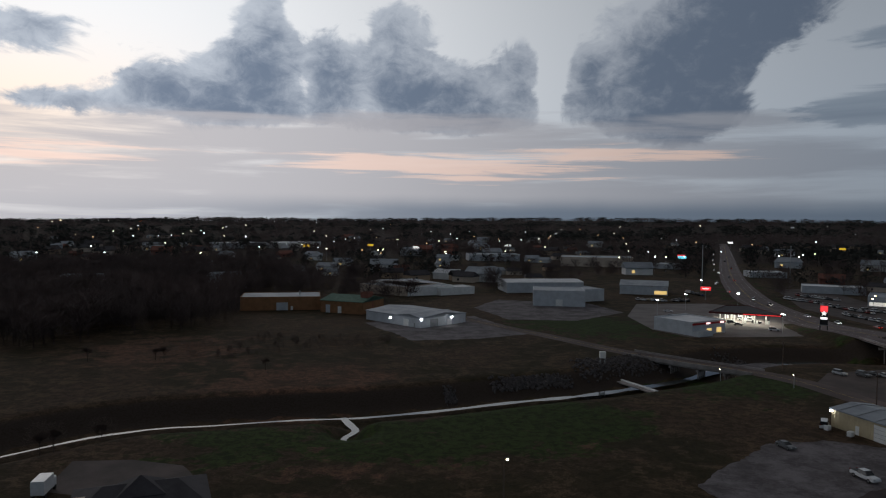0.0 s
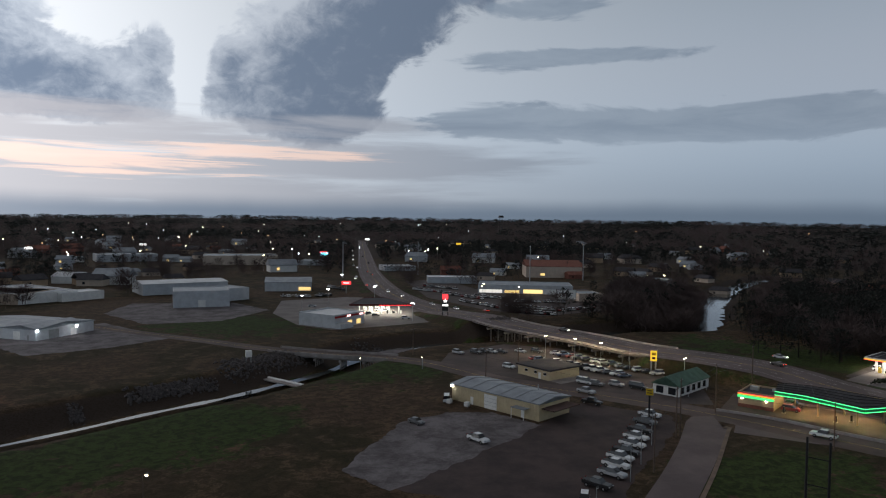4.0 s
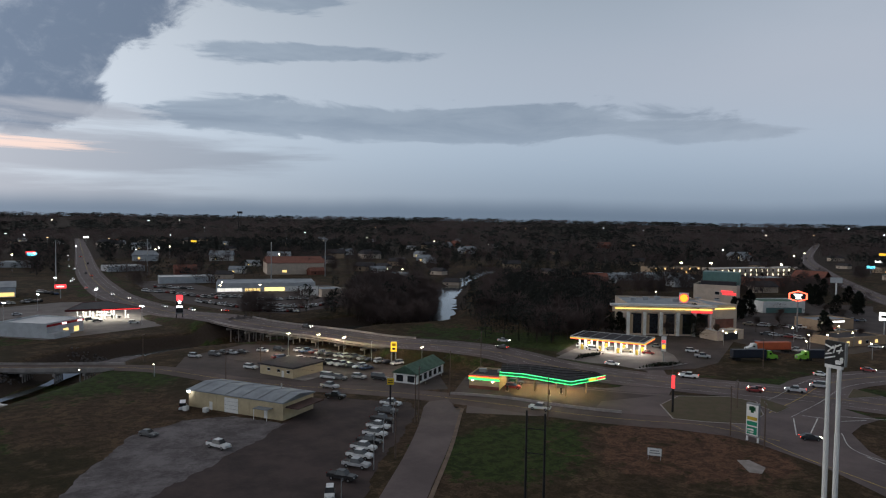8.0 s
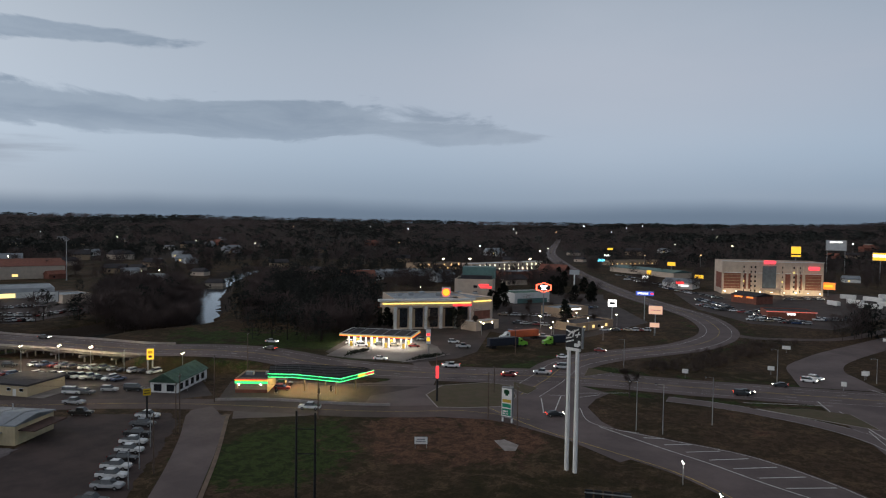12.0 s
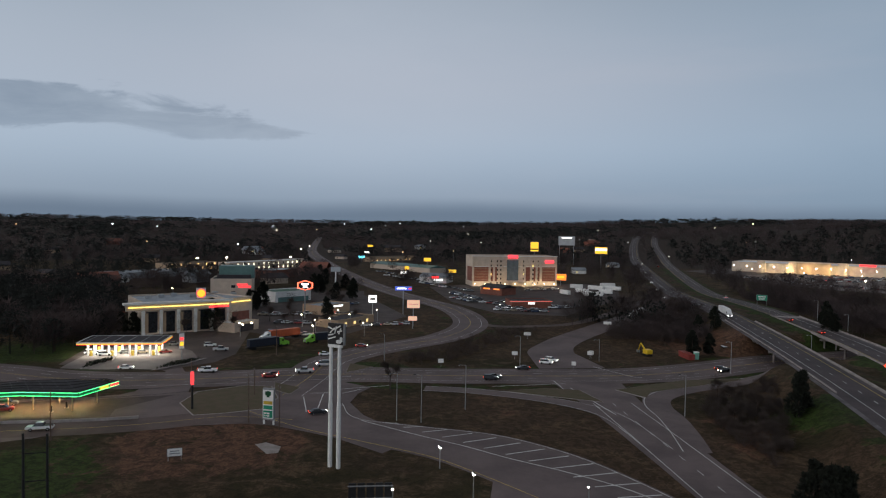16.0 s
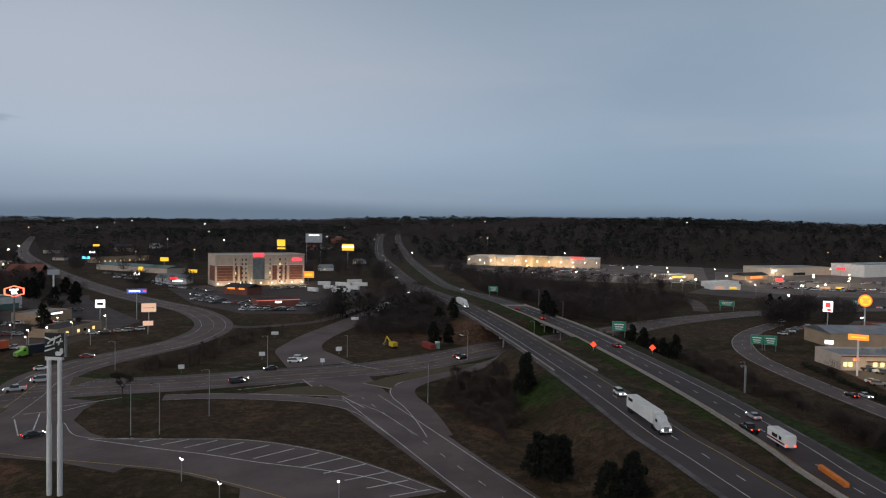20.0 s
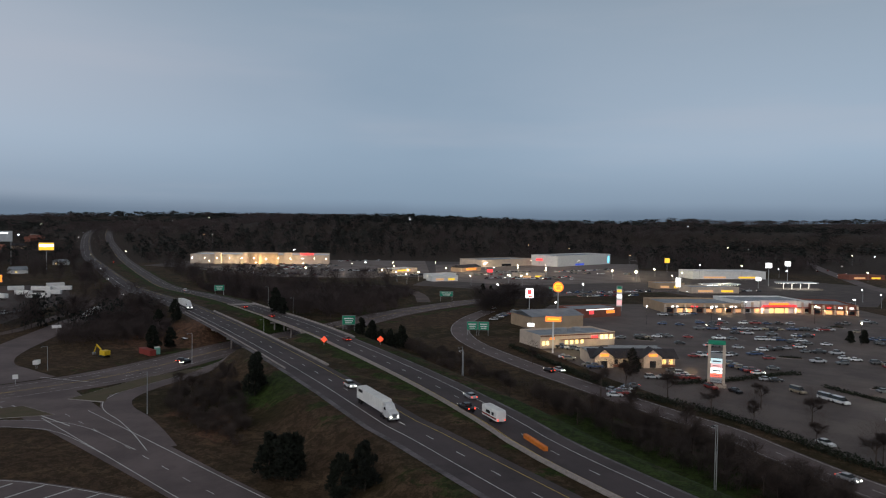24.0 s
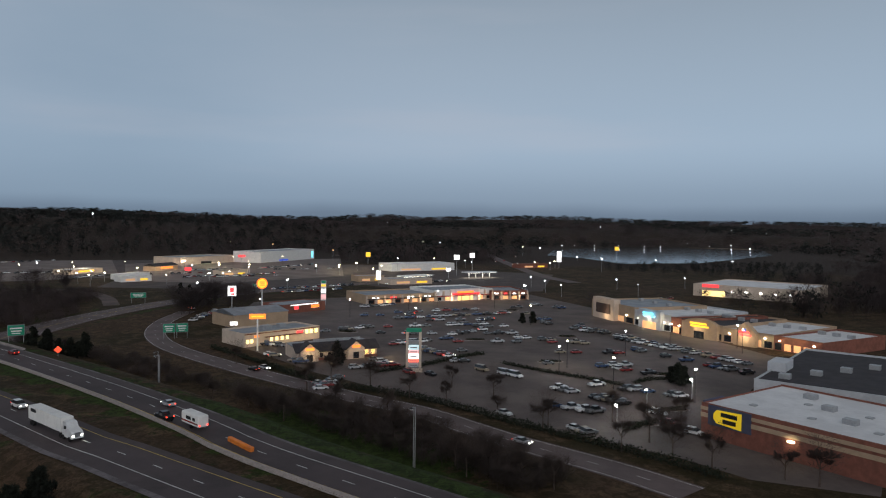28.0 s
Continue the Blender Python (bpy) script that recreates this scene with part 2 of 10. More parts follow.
# the interstate: near and far carriageway
NEAR_CW = [(-40.0, -69.0), (40.0, -78.5), (93.5, -85.2), (118.3, -88.5), (128.5, -89.4), (169.1, -96.7), (216.3, -104.0), (278.2, -112.3), (356.6, -121.2), (464.2, -131.6), (606.0, -149.0), (846.0, -183.9), (1164.7, -234.6), (1594.0, -327.2), (2260.5, -508.8)]
FAR_CW = [(-60.0, -70.0), (30.0, -92.0), (93.0, -103.8), (119.1, -111.4), (160.0, -121.5), (216.2, -132.4), (279.5, -142.4), (348.9, -148.8), (446.9, -157.6), (562.8, -169.0), (785.0, -205.8), (1100.6, -264.0), (1445.6, -329.0), (2107.0, -487.8)]
NEAR_LINE, FAR_LINE = smooth(NEAR_CW, 8), smooth(FAR_CW, 8)
MAIN_STREET = [(606.2, 1534.2), (416.1, 1041.4), (270.2, 664.2), (209.7, 488.9), (191.3, 415.1), (185.9, 366.4), (180.0, 309.8), (176.4, 262.0), (182.9, 220.5), (186.5, 191.7), (196.3, 171.8), (204.2, 151.8), (204.8, 128.5),
               (212.4, 100.7), (219.6, 76.9), (226.5, 58.0), (230.3, 38.0), (231.5, 13.0), (234.0, -4.0), (236.5, -24.0), (241.0, -48.0), (250.0, -69.0), (264.5, -92.0), (275.5, -110.0), (284.0, -130.0), (296.8, -158.8), (313.0, -190.3), (335.6, -233.6), (358.2, -305.3), (363.3, -372.7), (352.0, -458.7), (328.0, -583.7)]
LOCAL_ROAD = [(-25.9, 402.4), (-0.7, 377.5), (16.0, 349.5), (30.7, 326.8), (50.0, 298.9), (66.2, 273.7), (84.6, 252.9), (100.4, 238.6), (112.6, 221.4), (120.0, 193.3), (129.4, 171.5), (138.6, 156.5), (146.5, 141.0), (152.0, 126.5), (156.8, 110.6), (161.4, 94.2), (167.6, 79.9), (174.9, 67.0), (175.5, 57.7), (174.3, 48.5)]
CURVE_ROAD = [(198.8, 58.2), (221.5, 56.7), (249.7, 55.8), (271.7, 46.4), (289.6, 33.0), (309.6, 19.2), (342.2, 9.5), (377.3, 10.6), (420.9, 23.0), (463.6, 45.9), (528.8, 78.0), (654.9, 128.7), (876.7, 206.7), (1212.8, 306.0), (1831.5, 441.5)]
MS_LINE, LR_LINE, CURVE_LINE = smooth(MAIN_STREET, 6), smooth(LOCAL_ROAD, 6), smooth(CURVE_ROAD, 6)


def to_array(line):
    return np.array([(v.x, v.y) for v in line])


def away(P, line):
    """Distance of each of the points P (n x 2) from a line."""
    L = to_array(line)
    best = np.full(len(P), 1e9)
    for a, b in zip(L, L[1:]):
        d = b - a
        u = np.clip(((P - a) @ d) / max(1e-9, d @ d), 0, 1)
        q = a + u[:, None] * d
        np.minimum(best, np.hypot(P[:, 0] - q[:, 0], P[:, 1] - q[:, 1]), out=best)
    return best


def ease(v, lo, hi):
    u = np.clip((v - lo) / (hi - lo), 0, 1)
    return u * u * (3 - 2 * u)


UNDER = Vector((280.9, -122.7))          # where the street passes below the interstate


def wobble(X, Y, s, seed):
    """A cheap smooth uneven field."""
    r = np.random.RandomState(seed)
    out = 0
    for k in range(6):
        a, f, ph = r.uniform(0, 6.28), s * r.uniform(0.6, 2.2), r.uniform(0, 6.28)
        out = out + np.sin((X * np.cos(a) + Y * np.sin(a)) * f + ph) / 6
    return out


SPAN_A, SPAN_B = Vector((175.8, 274.1)), Vector((187.3, 185.9))     # ends of the street bridge
SPAN = (SPAN_B - SPAN_A).length


def along(P):
    return (np.asarray(P, float) - np.array(SPAN_A)) @ np.array(SPAN_B - SPAN_A) / SPAN


def street_rise(P):
    """How high the main street climbs towards its bridge over the creek."""
    u = along(P)
    return 4.0 * ease(u, -80, -6) * (1 - ease(u, SPAN + 6, SPAN + 90))


# level of the far land, by bearing in degrees
FAR_BEARING = [-45, -30, -13, 5, 26, 53, 70, 87, 102, 108, 114, 124, 133, 142, 146, 150, 161, 170, 183, 200]
FAR_LEVEL = [14, 12, 28, 44, 48, 46, 40, 42, 52, 74, 84, 84, 76, 75, 98, 84, 96, 78, 78, 70]


def terrain(P):
    """The ground's height at each of the points P."""
    P = np.asarray(P, float)
    X, Y = P[:, 0], P[:, 1]
    R = np.hypot(X, Y)
    z = np.zeros(len(P))
    # far hills
    az = np.degrees(np.arctan2(X, Y))
    hill = 22 + 26 * wobble(X, Y, 0.0016, 3) + 16 * wobble(X, Y, 0.004, 5)
    east = np.exp(-((az - 122) / 24) ** 2) + 0.6 * np.exp(-((az - 165) / 22) ** 2)
    z += ease(R, 1300, 3400) * np.maximum(0, hill) + ease(R, 980, 1650) * east * (46 + 12 * wobble(X, Y, 0.006, 8))
    far = ease(R, 2500, 4300)
    z = z * (1 - far) + far * (np.interp(az + (az < -60) * 360, FAR_BEARING, FAR_LEVEL) + 7 * wobble(X, Y, 0.003, 19))
    lake = [Vector((484.1, -1322.0)), Vector((101.6, -1599.4))]
    z *= ease(away(P, lake), 430, 760)
    near = R < 1100
    # interstate on its embankment
    for line in (NEAR_LINE, FAR_LINE):
        d = away(P[near], line)
        up = 6 * (1 - ease(d, 10, 24)) * (1 - ease(R[near], 380, 620))
        z[near] = np.maximum(z[near], up)
    d = away(P[near], [v for v in MS_LINE if (v - SPAN_A).length < 330])
    u = along(P[near])
    bank = street_rise(P[near]) * (1 - ease(d, 12, 20)) * (1 - ease(u, -2, 8) * (1 - ease(u, SPAN - 8, SPAN + 2)))
    z[near] = np.maximum(z[near], bank)
    du = away(P[near], [v for v in MS_LINE if (v - UNDER).length < 90])
    gate = ease(du, 13, 25)
    z[near] *= gate
    # creek and brook
    d = away(P[near], CREEK_LINE)
    z[near] -= 5.0 * (1 - ease(d, 6, 19))
    d = away(P[near], BROOK_LINE)
    z[near] = np.where(d < 6, np.minimum(z[near], -3.9 * (1 - ease(d, 1.5, 6))), z[near])
    return z


def deck(P):
    """The height of the interstate's surface, bridges included."""
    return np.maximum(heights(P), 6 * (1 - ease(np.hypot(P[:, 0], P[:, 1]), 380, 620)))


def mesh_of(name, verts, faces, mat, smooth_shade=False):
    me = bpy.data.meshes.new(name)
    me.from_pydata([tuple(v) for v in verts], [], [tuple(f) for f in faces])
    me.materials.append(mat)
    if smooth_shade:
        me.polygons.foreach_set("use_smooth", [True] * len(me.polygons))
    return me


# ---------------------------------------------------------------- ground
def axis():
    a = list(np.arange(0, 340, 3.0))
    s = 3.0
    while a[-1] < 4700:
        s *= 1.045
        a.append(a[-1] + s)
    return np.array([-v for v in a[:0:-1]] + a)


def ground_material():
    m = bpy.data.materials.new("grass_and_earth")
    m.use_nodes = True
    t = m.node_tree
    b = t.nodes["Principled BSDF"]
    b.inputs["Roughness"].default_value = 0.95
    b.inputs["Specular IOR Level"].default_value = 0.1
    vec = N(t, t.nodes.new("ShaderNodeTexCoord").outputs["Object"])
    at = t.nodes.new("ShaderNodeAttribute")
    at.attribute_name = "cover"
    sp = t.nodes.new("ShaderNodeSeparateColor")
    t.links.new(at.outputs["Color"], sp.inputs[0])
    bare, lush, wood = (N(t, sp.outputs[i]) for i in range(3))
    n1 = noise_of(t, vec, 0.018, 7.0, 0.62, 0.5)
    n2 = noise_of(t, vec, 0.11, 6.0, 0.68, 0.4)
    n3 = noise_of(t, vec, 2.1, 4.0, 0.7)
    n4 = noise_of(t, vec, 0.45, 6.0, 0.72, 0.7)
    n5 = noise_of(t, vec, 0.06, 6.0, 0.65, 0.8)
    col = n1.ramp(0.42, 0.58).mix((0.036, 0.029, 0.013), (0.074, 0.046, 0.029))
    col = (n2.ramp(0.47, 0.60) * 0.75).mix(col, (0.112, 0.073, 0.044))
    col = (n4.ramp(0.46, 0.56) * 0.6).mix(col, (0.018, 0.015, 0.007))
    col = ((lush * 0.75 + n2 * 1.3 + n5 * 1.1 + n4 * 0.6 - 1.52).ramp(0.40, 0.56) * 0.92).mix(col, n4.ramp(0.42, 0.60).mix((0.036, 0.064, 0.013), (0.017, 0.029, 0.007)))
    col = ((bare * 0.75 + n2 * 1.6 + n5 * 1.0 + n4 * 0.8 - 1.80).ramp(0.44, 0.58) * 0.95).mix(col, n4.ramp(0.38, 0.62).mix((0.170, 0.088, 0.056), (0.066, 0.037, 0.025)))
    col = ((wood + n2 * 0.4 - 0.3).ramp(0.3, 0.7)).mix(col, (0.046, 0.034, 0.028))
    col = (n3.ramp(0.47, 0.60) * 0.5).mix(col, (0.018, 0.014, 0.008))
    t.links.new(col.s, b.inputs["Base Color"])
    bn = t.nodes.new("ShaderNodeBump")
    bn.inputs["Strength"].default_value, bn.inputs["Distance"].default_value = 0.5, 0.3
    t.links.new((n3 * 0.6 + n2).s, bn.inputs["Height"])
    t.links.new(bn.outputs[0], b.inputs["Normal"])
    return m


def spot(P, x, y, r):
    return np.exp(-((P[:, 0] - x) ** 2 + (P[:, 1] - y) ** 2) / (r * r))


AX = axis()
GX, GY = np.meshgrid(AX, AX)
GP = np.stack([GX.ravel(), GY.ravel()], -1)
GZ = terrain(GP)


def heights(P):
    """The ground mesh's height at each of the points P, from its grid."""
    P = np.asarray(P, float)
    i = np.clip(np.searchsorted(AX, P[:, 0]) - 1, 0, len(AX) - 2)
    j = np.clip(np.searchsorted(AX, P[:, 1]) - 1, 0, len(AX) - 2)
    u, v = (P[:, 0] - AX[i]) / (AX[i + 1] - AX[i]), (P[:, 1] - AX[j]) / (AX[j + 1] - AX[j])
    Z = GZ.reshape(len(AX), len(AX))
    return Z[j, i] * (1 - u) * (1 - v) + Z[j, i + 1] * u * (1 - v) + Z[j + 1, i] * (1 - u) * v + Z[j + 1, i + 1] * u * v


n = len(AX)
idx = np.arange(n * n).reshape(n, n)
quads = np.stack([idx[:-1, :-1], idx[:-1, 1:], idx[1:, 1:], idx[1:, :-1]], -1).reshape(-1, 4)
gm = mesh_of("ground", np.c_[GP, GZ], quads, ground_material(), True)
bare = spot(GP, 148.1, 66.5, 26) + spot(GP, 157.9, 56.6, 18) + 0.8 * spot(GP, -20.0, 134.0, 26) + 0.6 * spot(GP, 33.1, 157.1, 30) + 0.8 * spot(GP, 185.2, -62.2, 14) + 0.7 * spot(GP, 166.3, -59.9, 14) + 1.2 * spot(GP, 300.0, -90.0, 22) + 0.9 * spot(GP, 312.0, -99.4, 25)
bare += 0.75 * spot(GP, -53.8, 204.9, 34) + 0.7 * spot(GP, -33.3, 223.4, 30) + 0.7 * spot(GP, -112.0, 256.2, 40) + 0.6 * spot(GP, -92.8, 276.3, 40)
lush = spot(GP, 135.5, 90.7, 22) + 0.8 * spot(GP, 116.1, 88.7, 16) + spot(GP, -46.7, 155.6, 26) + spot(GP, 15.9, 167.2, 24) + spot(GP, -10.0, 156.5, 16) + 0.8 * spot(GP, 37.4, 177.9, 24) + spot(GP, 70.4, 336.2, 50) + spot(GP, 89.8, 219.5, 30)
bare += 0.55 * spot(GP, 110, -98, 14) + 0.55 * spot(GP, 150, -106, 16) + 0.5 * spot(GP, 200, -116, 18) + 0.5 * spot(GP, 70, -92, 14) + 0.5 * spot(GP, 196.1, 9.0, 18) + 0.45 * spot(GP, 186.5, -16.8, 18)
lush += spot(GP, 120.2, -138.2, 16) + spot(GP, 92.6, -129.7, 18) + 0.8 * spot(GP, 69.2, -124.5, 14) + spot(GP, 249.7, 157.0, 24) + 0.8 * spot(GP, 243.2, 203.0, 40) + 0.9 * spot(GP, 347.5, 85.0, 30) + spot(GP, 183.4, -88.1, 14)
wood = ease(np.hypot(GP[:, 0], GP[:, 1]), 760, 1050) + 0.9 * spot(GP, -170.9, 419.1, 110)
def away_ground(line):
    """Distance of the ground's nearer points from a line."""
    d = np.full(len(GP), 1e4)
    k = np.hypot(GP[:, 0], GP[:, 1]) < 900
    d[k] = away(GP[k], line[::2] + line[-1:])
    return d


d_creek, d_near, d_far, d_street, d_curve = (away_ground(v) for v in (CREEK_LINE, NEAR_LINE, FAR_LINE, MS_LINE, CURVE_LINE))
wood += 0.9 * (1 - ease(d_creek, 14, 20)) * (GP[:, 1] > np.interp(GP[:, 0], *to_array([v for v in CREEK_LINE if v.x < 130]).T)) * (d_creek > 6)
wood += 0.48 * (1 - ease(d_near, 12, 40)) * (d_far > d_near + 9) * (np.hypot(GP[:, 0], GP[:, 1]) < 320)
lush += 0.7 * (1 - ease(d_far, 9, 16)) * (d_far + 5 < d_near) + 0.5 * (1 - ease(d_near, 8, 34)) + 0.6 * (1 - ease(np.abs(d_street - 15), 2, 8)) + 0.5 * (1 - ease(np.abs(d_curve - 13), 2, 7))
cover = gm.color_attributes.new("cover", "FLOAT_COLOR", "POINT")
cover.data.foreach_set("color", np.clip(np.stack([bare, lush, wood, np.ones_like(bare)], -1), 0, 1).astype(np.float32).ravel())
tagged(new("ground", gm), "rough dormant grass and bare brown earth", "ground", kind="structure")


# ---------------------------------------------------------------- roads, lots and water
def ribbon(name, line, width, mat, lift=0.08, z=None, label="", category="road", n_across=4, kind="structure"):
    """A strip of that width (or a list of widths from start to end) along a line, laid on the ground."""
    m = len(line)
    ws = np.interp(np.linspace(0, 1, m), np.linspace(0, 1, len(width)), width) if isinstance(width, (list, tuple)) else [width] * m
    P = []
    for i, p in enumerate(line):
        d = (line[min(i + 1, m - 1)] - line[max(i - 1, 0)]).normalized()
        s = Vector((d.y, -d.x))
        P += [p + s * (ws[i] * (k / n_across - 0.5)) for k in range(n_across + 1)]
    P = np.array([(v.x, v.y) for v in P])
    Z = heights(P) + lift if z is None else deck(P) + lift if z == "deck" else np.maximum(heights(P), street_rise(P)) + lift if z == "street" else np.full(len(P), z)
    k = n_across + 1
    F = [(i * k + j, i * k + j + 1, i * k + k + j + 1, i * k + k + j) for i in range(m - 1) for j in range(n_across)]
    ob = new(name, mesh_of(name, np.c_[P, Z], F, mat, True))
    return tagged(ob, label, category, kind=kind) if label else ob


def offset(line, d):
    """The line moved d metres to its right."""
    out = []
    for i, p in enumerate(line):
        t = (line[min(i + 1, len(line) - 1)] - line[max(i - 1, 0)]).normalized()
        out.append(p + Vector((t.y, -t.x)) * d)
    return out


def dashes(line, on, off):
    """Short stretches of a line."""
    L = sum((b - a).length for a, b in zip(line, line[1:]))
    pts = resample(line, max(2, int(L)))
    return [pts[i:i + int(on) + 1] for i in range(0, len(pts) - int(on) - 1, int(on + off))]


def marking(parent, line, width=0.15, mat=None, lift=0.1, z=None):
    ob = ribbon("marking", line, width, mat or PAINT, lift, z, n_across=1)
    ob.parent = parent
    return ob


def dashed(parent, line, on=3, off=9, width=0.15, mat=None, lift=0.1, z=None):
    """A broken lane line as one mesh."""
    V, F = [], []
    for d in dashes(line, on, off):
        t = (d[-1] - d[0]).normalized()
        s = Vector((t.y, -t.x)) * (width / 2)
        k = len(V)
        V += [d[0] - s, d[0] + s, d[-1] + s, d[-1] - s]
        F.append((k, k + 1, k + 2, k + 3))
    P = np.array([(v.x, v.y) for v in V])
    Z = heights(P) + lift if z is None else deck(P) + lift if z == "deck" else np.maximum(heights(P), street_rise(P)) + lift if z == "street" else np.full(len(P), z)
    ob = new("lane_dashes", mesh_of("lane_dashes", np.c_[P, Z], F, mat or PAINT))
    ob.parent = parent
    return tagged(ob, kind="stuff")


def ragged(pts, step=1.2, depth=0.9):
    """The outline with an uneven, crumbling edge."""
    out, r = [], random.Random(len(pts) * 7 + int(abs(pts[0][0])))
    for (ax, ay), (bx, by) in zip(pts, pts[1:] + pts[:1]):
        L = math.hypot(bx - ax, by - ay)
        n, k = max(1, int(L / step)), 0.0
        for i in range(n):
            k = 0.7 * k + r.uniform(-depth, depth) * 0.6
            out.append((ax + (bx - ax) * i / n + k * (by - ay) / L, ay + (by - ay) * i / n - k * (bx - ax) / L))
    return out


LOT_OUTLINES = []


def lot(name, pts, mat, lift, label, category="pavement"):
    """A flat paved patch, cut from the outline that its corners give."""
    LOT_OUTLINES.append(list(pts))
    bm = bmesh.new()
    if mat in (GRAVEL, BROWN_LOT, OLD_ASPHALT, EARTH):
        pts = ragged(list(pts))
    f = bm.faces.new([bm.verts.new((x, y, lift)) for x, y in pts])
    if f.normal.z < 0 or f.calc_area() and sum(a[0] * b[1] - b[0] * a[1] for a, b in zip(pts, pts[1:] + pts[:1])) < 0:
        f.normal_flip()
    bmesh.ops.triangulate(bm, faces=bm.faces[:])
    me = bpy.data.meshes.new(name)
    bm.to_mesh(me), bm.free()
    me.materials.append(mat)
    return tagged(new(name, me), label, category, kind="structure")


def loft(name, left, right, mat, lift=0.08, label="", category="road", n=40, across=4):
    """A strip between two edge lines."""
    a, b = resample(smooth(left), n), resample(smooth(right), n)
    P = np.array([tuple(p.lerp(q, k / across)) for p, q in zip(a, b) for k in range(across + 1)])
    k = across + 1
    F = [(i * k + j, i * k + j + 1, i * k + k + j + 1, i * k + k + j) for i in range(n - 1) for j in range(across)]
    ob = new(name, mesh_of(name, np.c_[P, heights(P) + lift], F, mat, True))
    return tagged(ob, label, category, kind="structure")


# water
rb = random.Random(5)
ribbon("creek", CREEK_LINE, [w_ * rb.uniform(0.55, 1.25) for w_ in np.interp(np.linspace(0, 14, 170), range(15), [1.2, 1.2, 1.3, 1.2, 1.8, 3.2, 6.5, 11, 16, 20, 22, 16, 14, 14, 12])], WATER, z=-4.0, label="still grey creek water between banks", category="water", n_across=2)
ribbon("brook", BROOK_LINE, [1.8, 2.4, 1.9, 1.5, 1.1], WATER, z=-3.55, label="small side stream running into the creek", category="water", n_across=2)

# interstate
near_road = ribbon("interstate_road", offset(NEAR_LINE, -0.7), 13.4, INTERSTATE, 0.12, "deck", "grey asphalt interstate carriageway with white lines")
far_road = ribbon("interstate_road", offset(FAR_LINE, -0.8), 11.8, INTERSTATE, 0.12, "deck", "grey asphalt interstate carriageway with white lines")
for road, line, mid in ((near_road, NEAR_LINE, 0.0), (far_road, FAR_LINE, -1.9)):
    marking(road, offset(line, mid + 3.8), 0.2, PAINT if road is far_road else YELLOW_PAINT, 0.15, "deck")
    marking(road, offset(line, mid - 3.8), 0.2, YELLOW_PAINT if road is far_road else PAINT, 0.15, "deck")
    dashed(road, offset(line, mid), 3, 9, 0.2, PAINT, 0.15, "deck")
    for d, w in ((mid - 7.9, 1.8) if road is near_road else (mid + 7.0, 1.6),):
        ribbon("gravel_shoulder", offset(line, d), w, GRAVEL, 0.10, "deck", "pale gravel verge beside the carriageway", "verge", 1)

# streets
main_street = ribbon("main_street", MS_LINE, [14, 16, 18, 19, 20, 22, 23, 23, 22, 16, 14], ASPHALT, 0.10, z="street", label="wide worn grey asphalt main street")
for d in (-0.3, 0.3):
    marking(main_street, offset(MS_LINE, d), 0.14, YELLOW_PAINT, 0.13, "street")
for d in (-3.8, 3.8):
    dashed(main_street, offset(MS_LINE, d), 3, 9, 0.15, PAINT, 0.13, "street")
for d in (-7.6, 7.6):
    marking(main_street, offset(MS_LINE, d), 0.12, PAINT, 0.13, "street")
local_road = ribbon("local_road", LR_LINE, [7, 7, 8, 9, 10, 11, 12], OLD_ASPHALT, 0.07, -0.0 + 0.07, "narrow worn asphalt road over the creek")
marking(local_road, LR_LINE, 0.15, YELLOW_PAINT, z=0.10)
curve_road = ribbon("curve_road", CURVE_LINE, [19, 17, 18, 19, 16, 14, 12], ASPHALT, 0.09, label="curving grey asphalt road between shops")
marking(curve_road, CURVE_LINE, 0.2, YELLOW_PAINT, 0.12)
for d in (-5.6, 5.6):
    marking(curve_road, offset(CURVE_LINE, d), 0.15, PAINT, 0.12)
RAMP_NEAR = [(180.8, 63.5), (167.5, 46.2), (157.7, 27.9), (149.1, 11.8), (139.2, 0.9), (130.4, -7.6), (122.5, -15.0)]
RAMP_FAR = [(191.8, 38.8), (178.3, 32.4), (172.8, 15.2), (168.0, -2.8), (157.2, -17.6), (144.7, -27.7), (126.1, -39.0)]
RAMP_LINE = [(175.8, 31.2), (165.2, 15.8), (158.4, 4.9), (151.1, -5.0), (144.0, -16.3), (136.5, -26.2), (128.0, -33.6)]
striped_ramp = loft("exit_ramp", RAMP_NEAR, RAMP_FAR, ASPHALT, 0.085, "asphalt exit ramp with a white hatched gore")
rl, rf = smooth(RAMP_LINE, 2), smooth(RAMP_FAR, 2)
marking(striped_ramp, rl, 0.3, PAINT, 0.115)
marking(striped_ramp, offset(smooth(RAMP_NEAR, 3), -1.0), 0.2, YELLOW_PAINT, 0.115)
marking(striped_ramp, offset(rf, 0.7), 0.2, PAINT, 0.115)
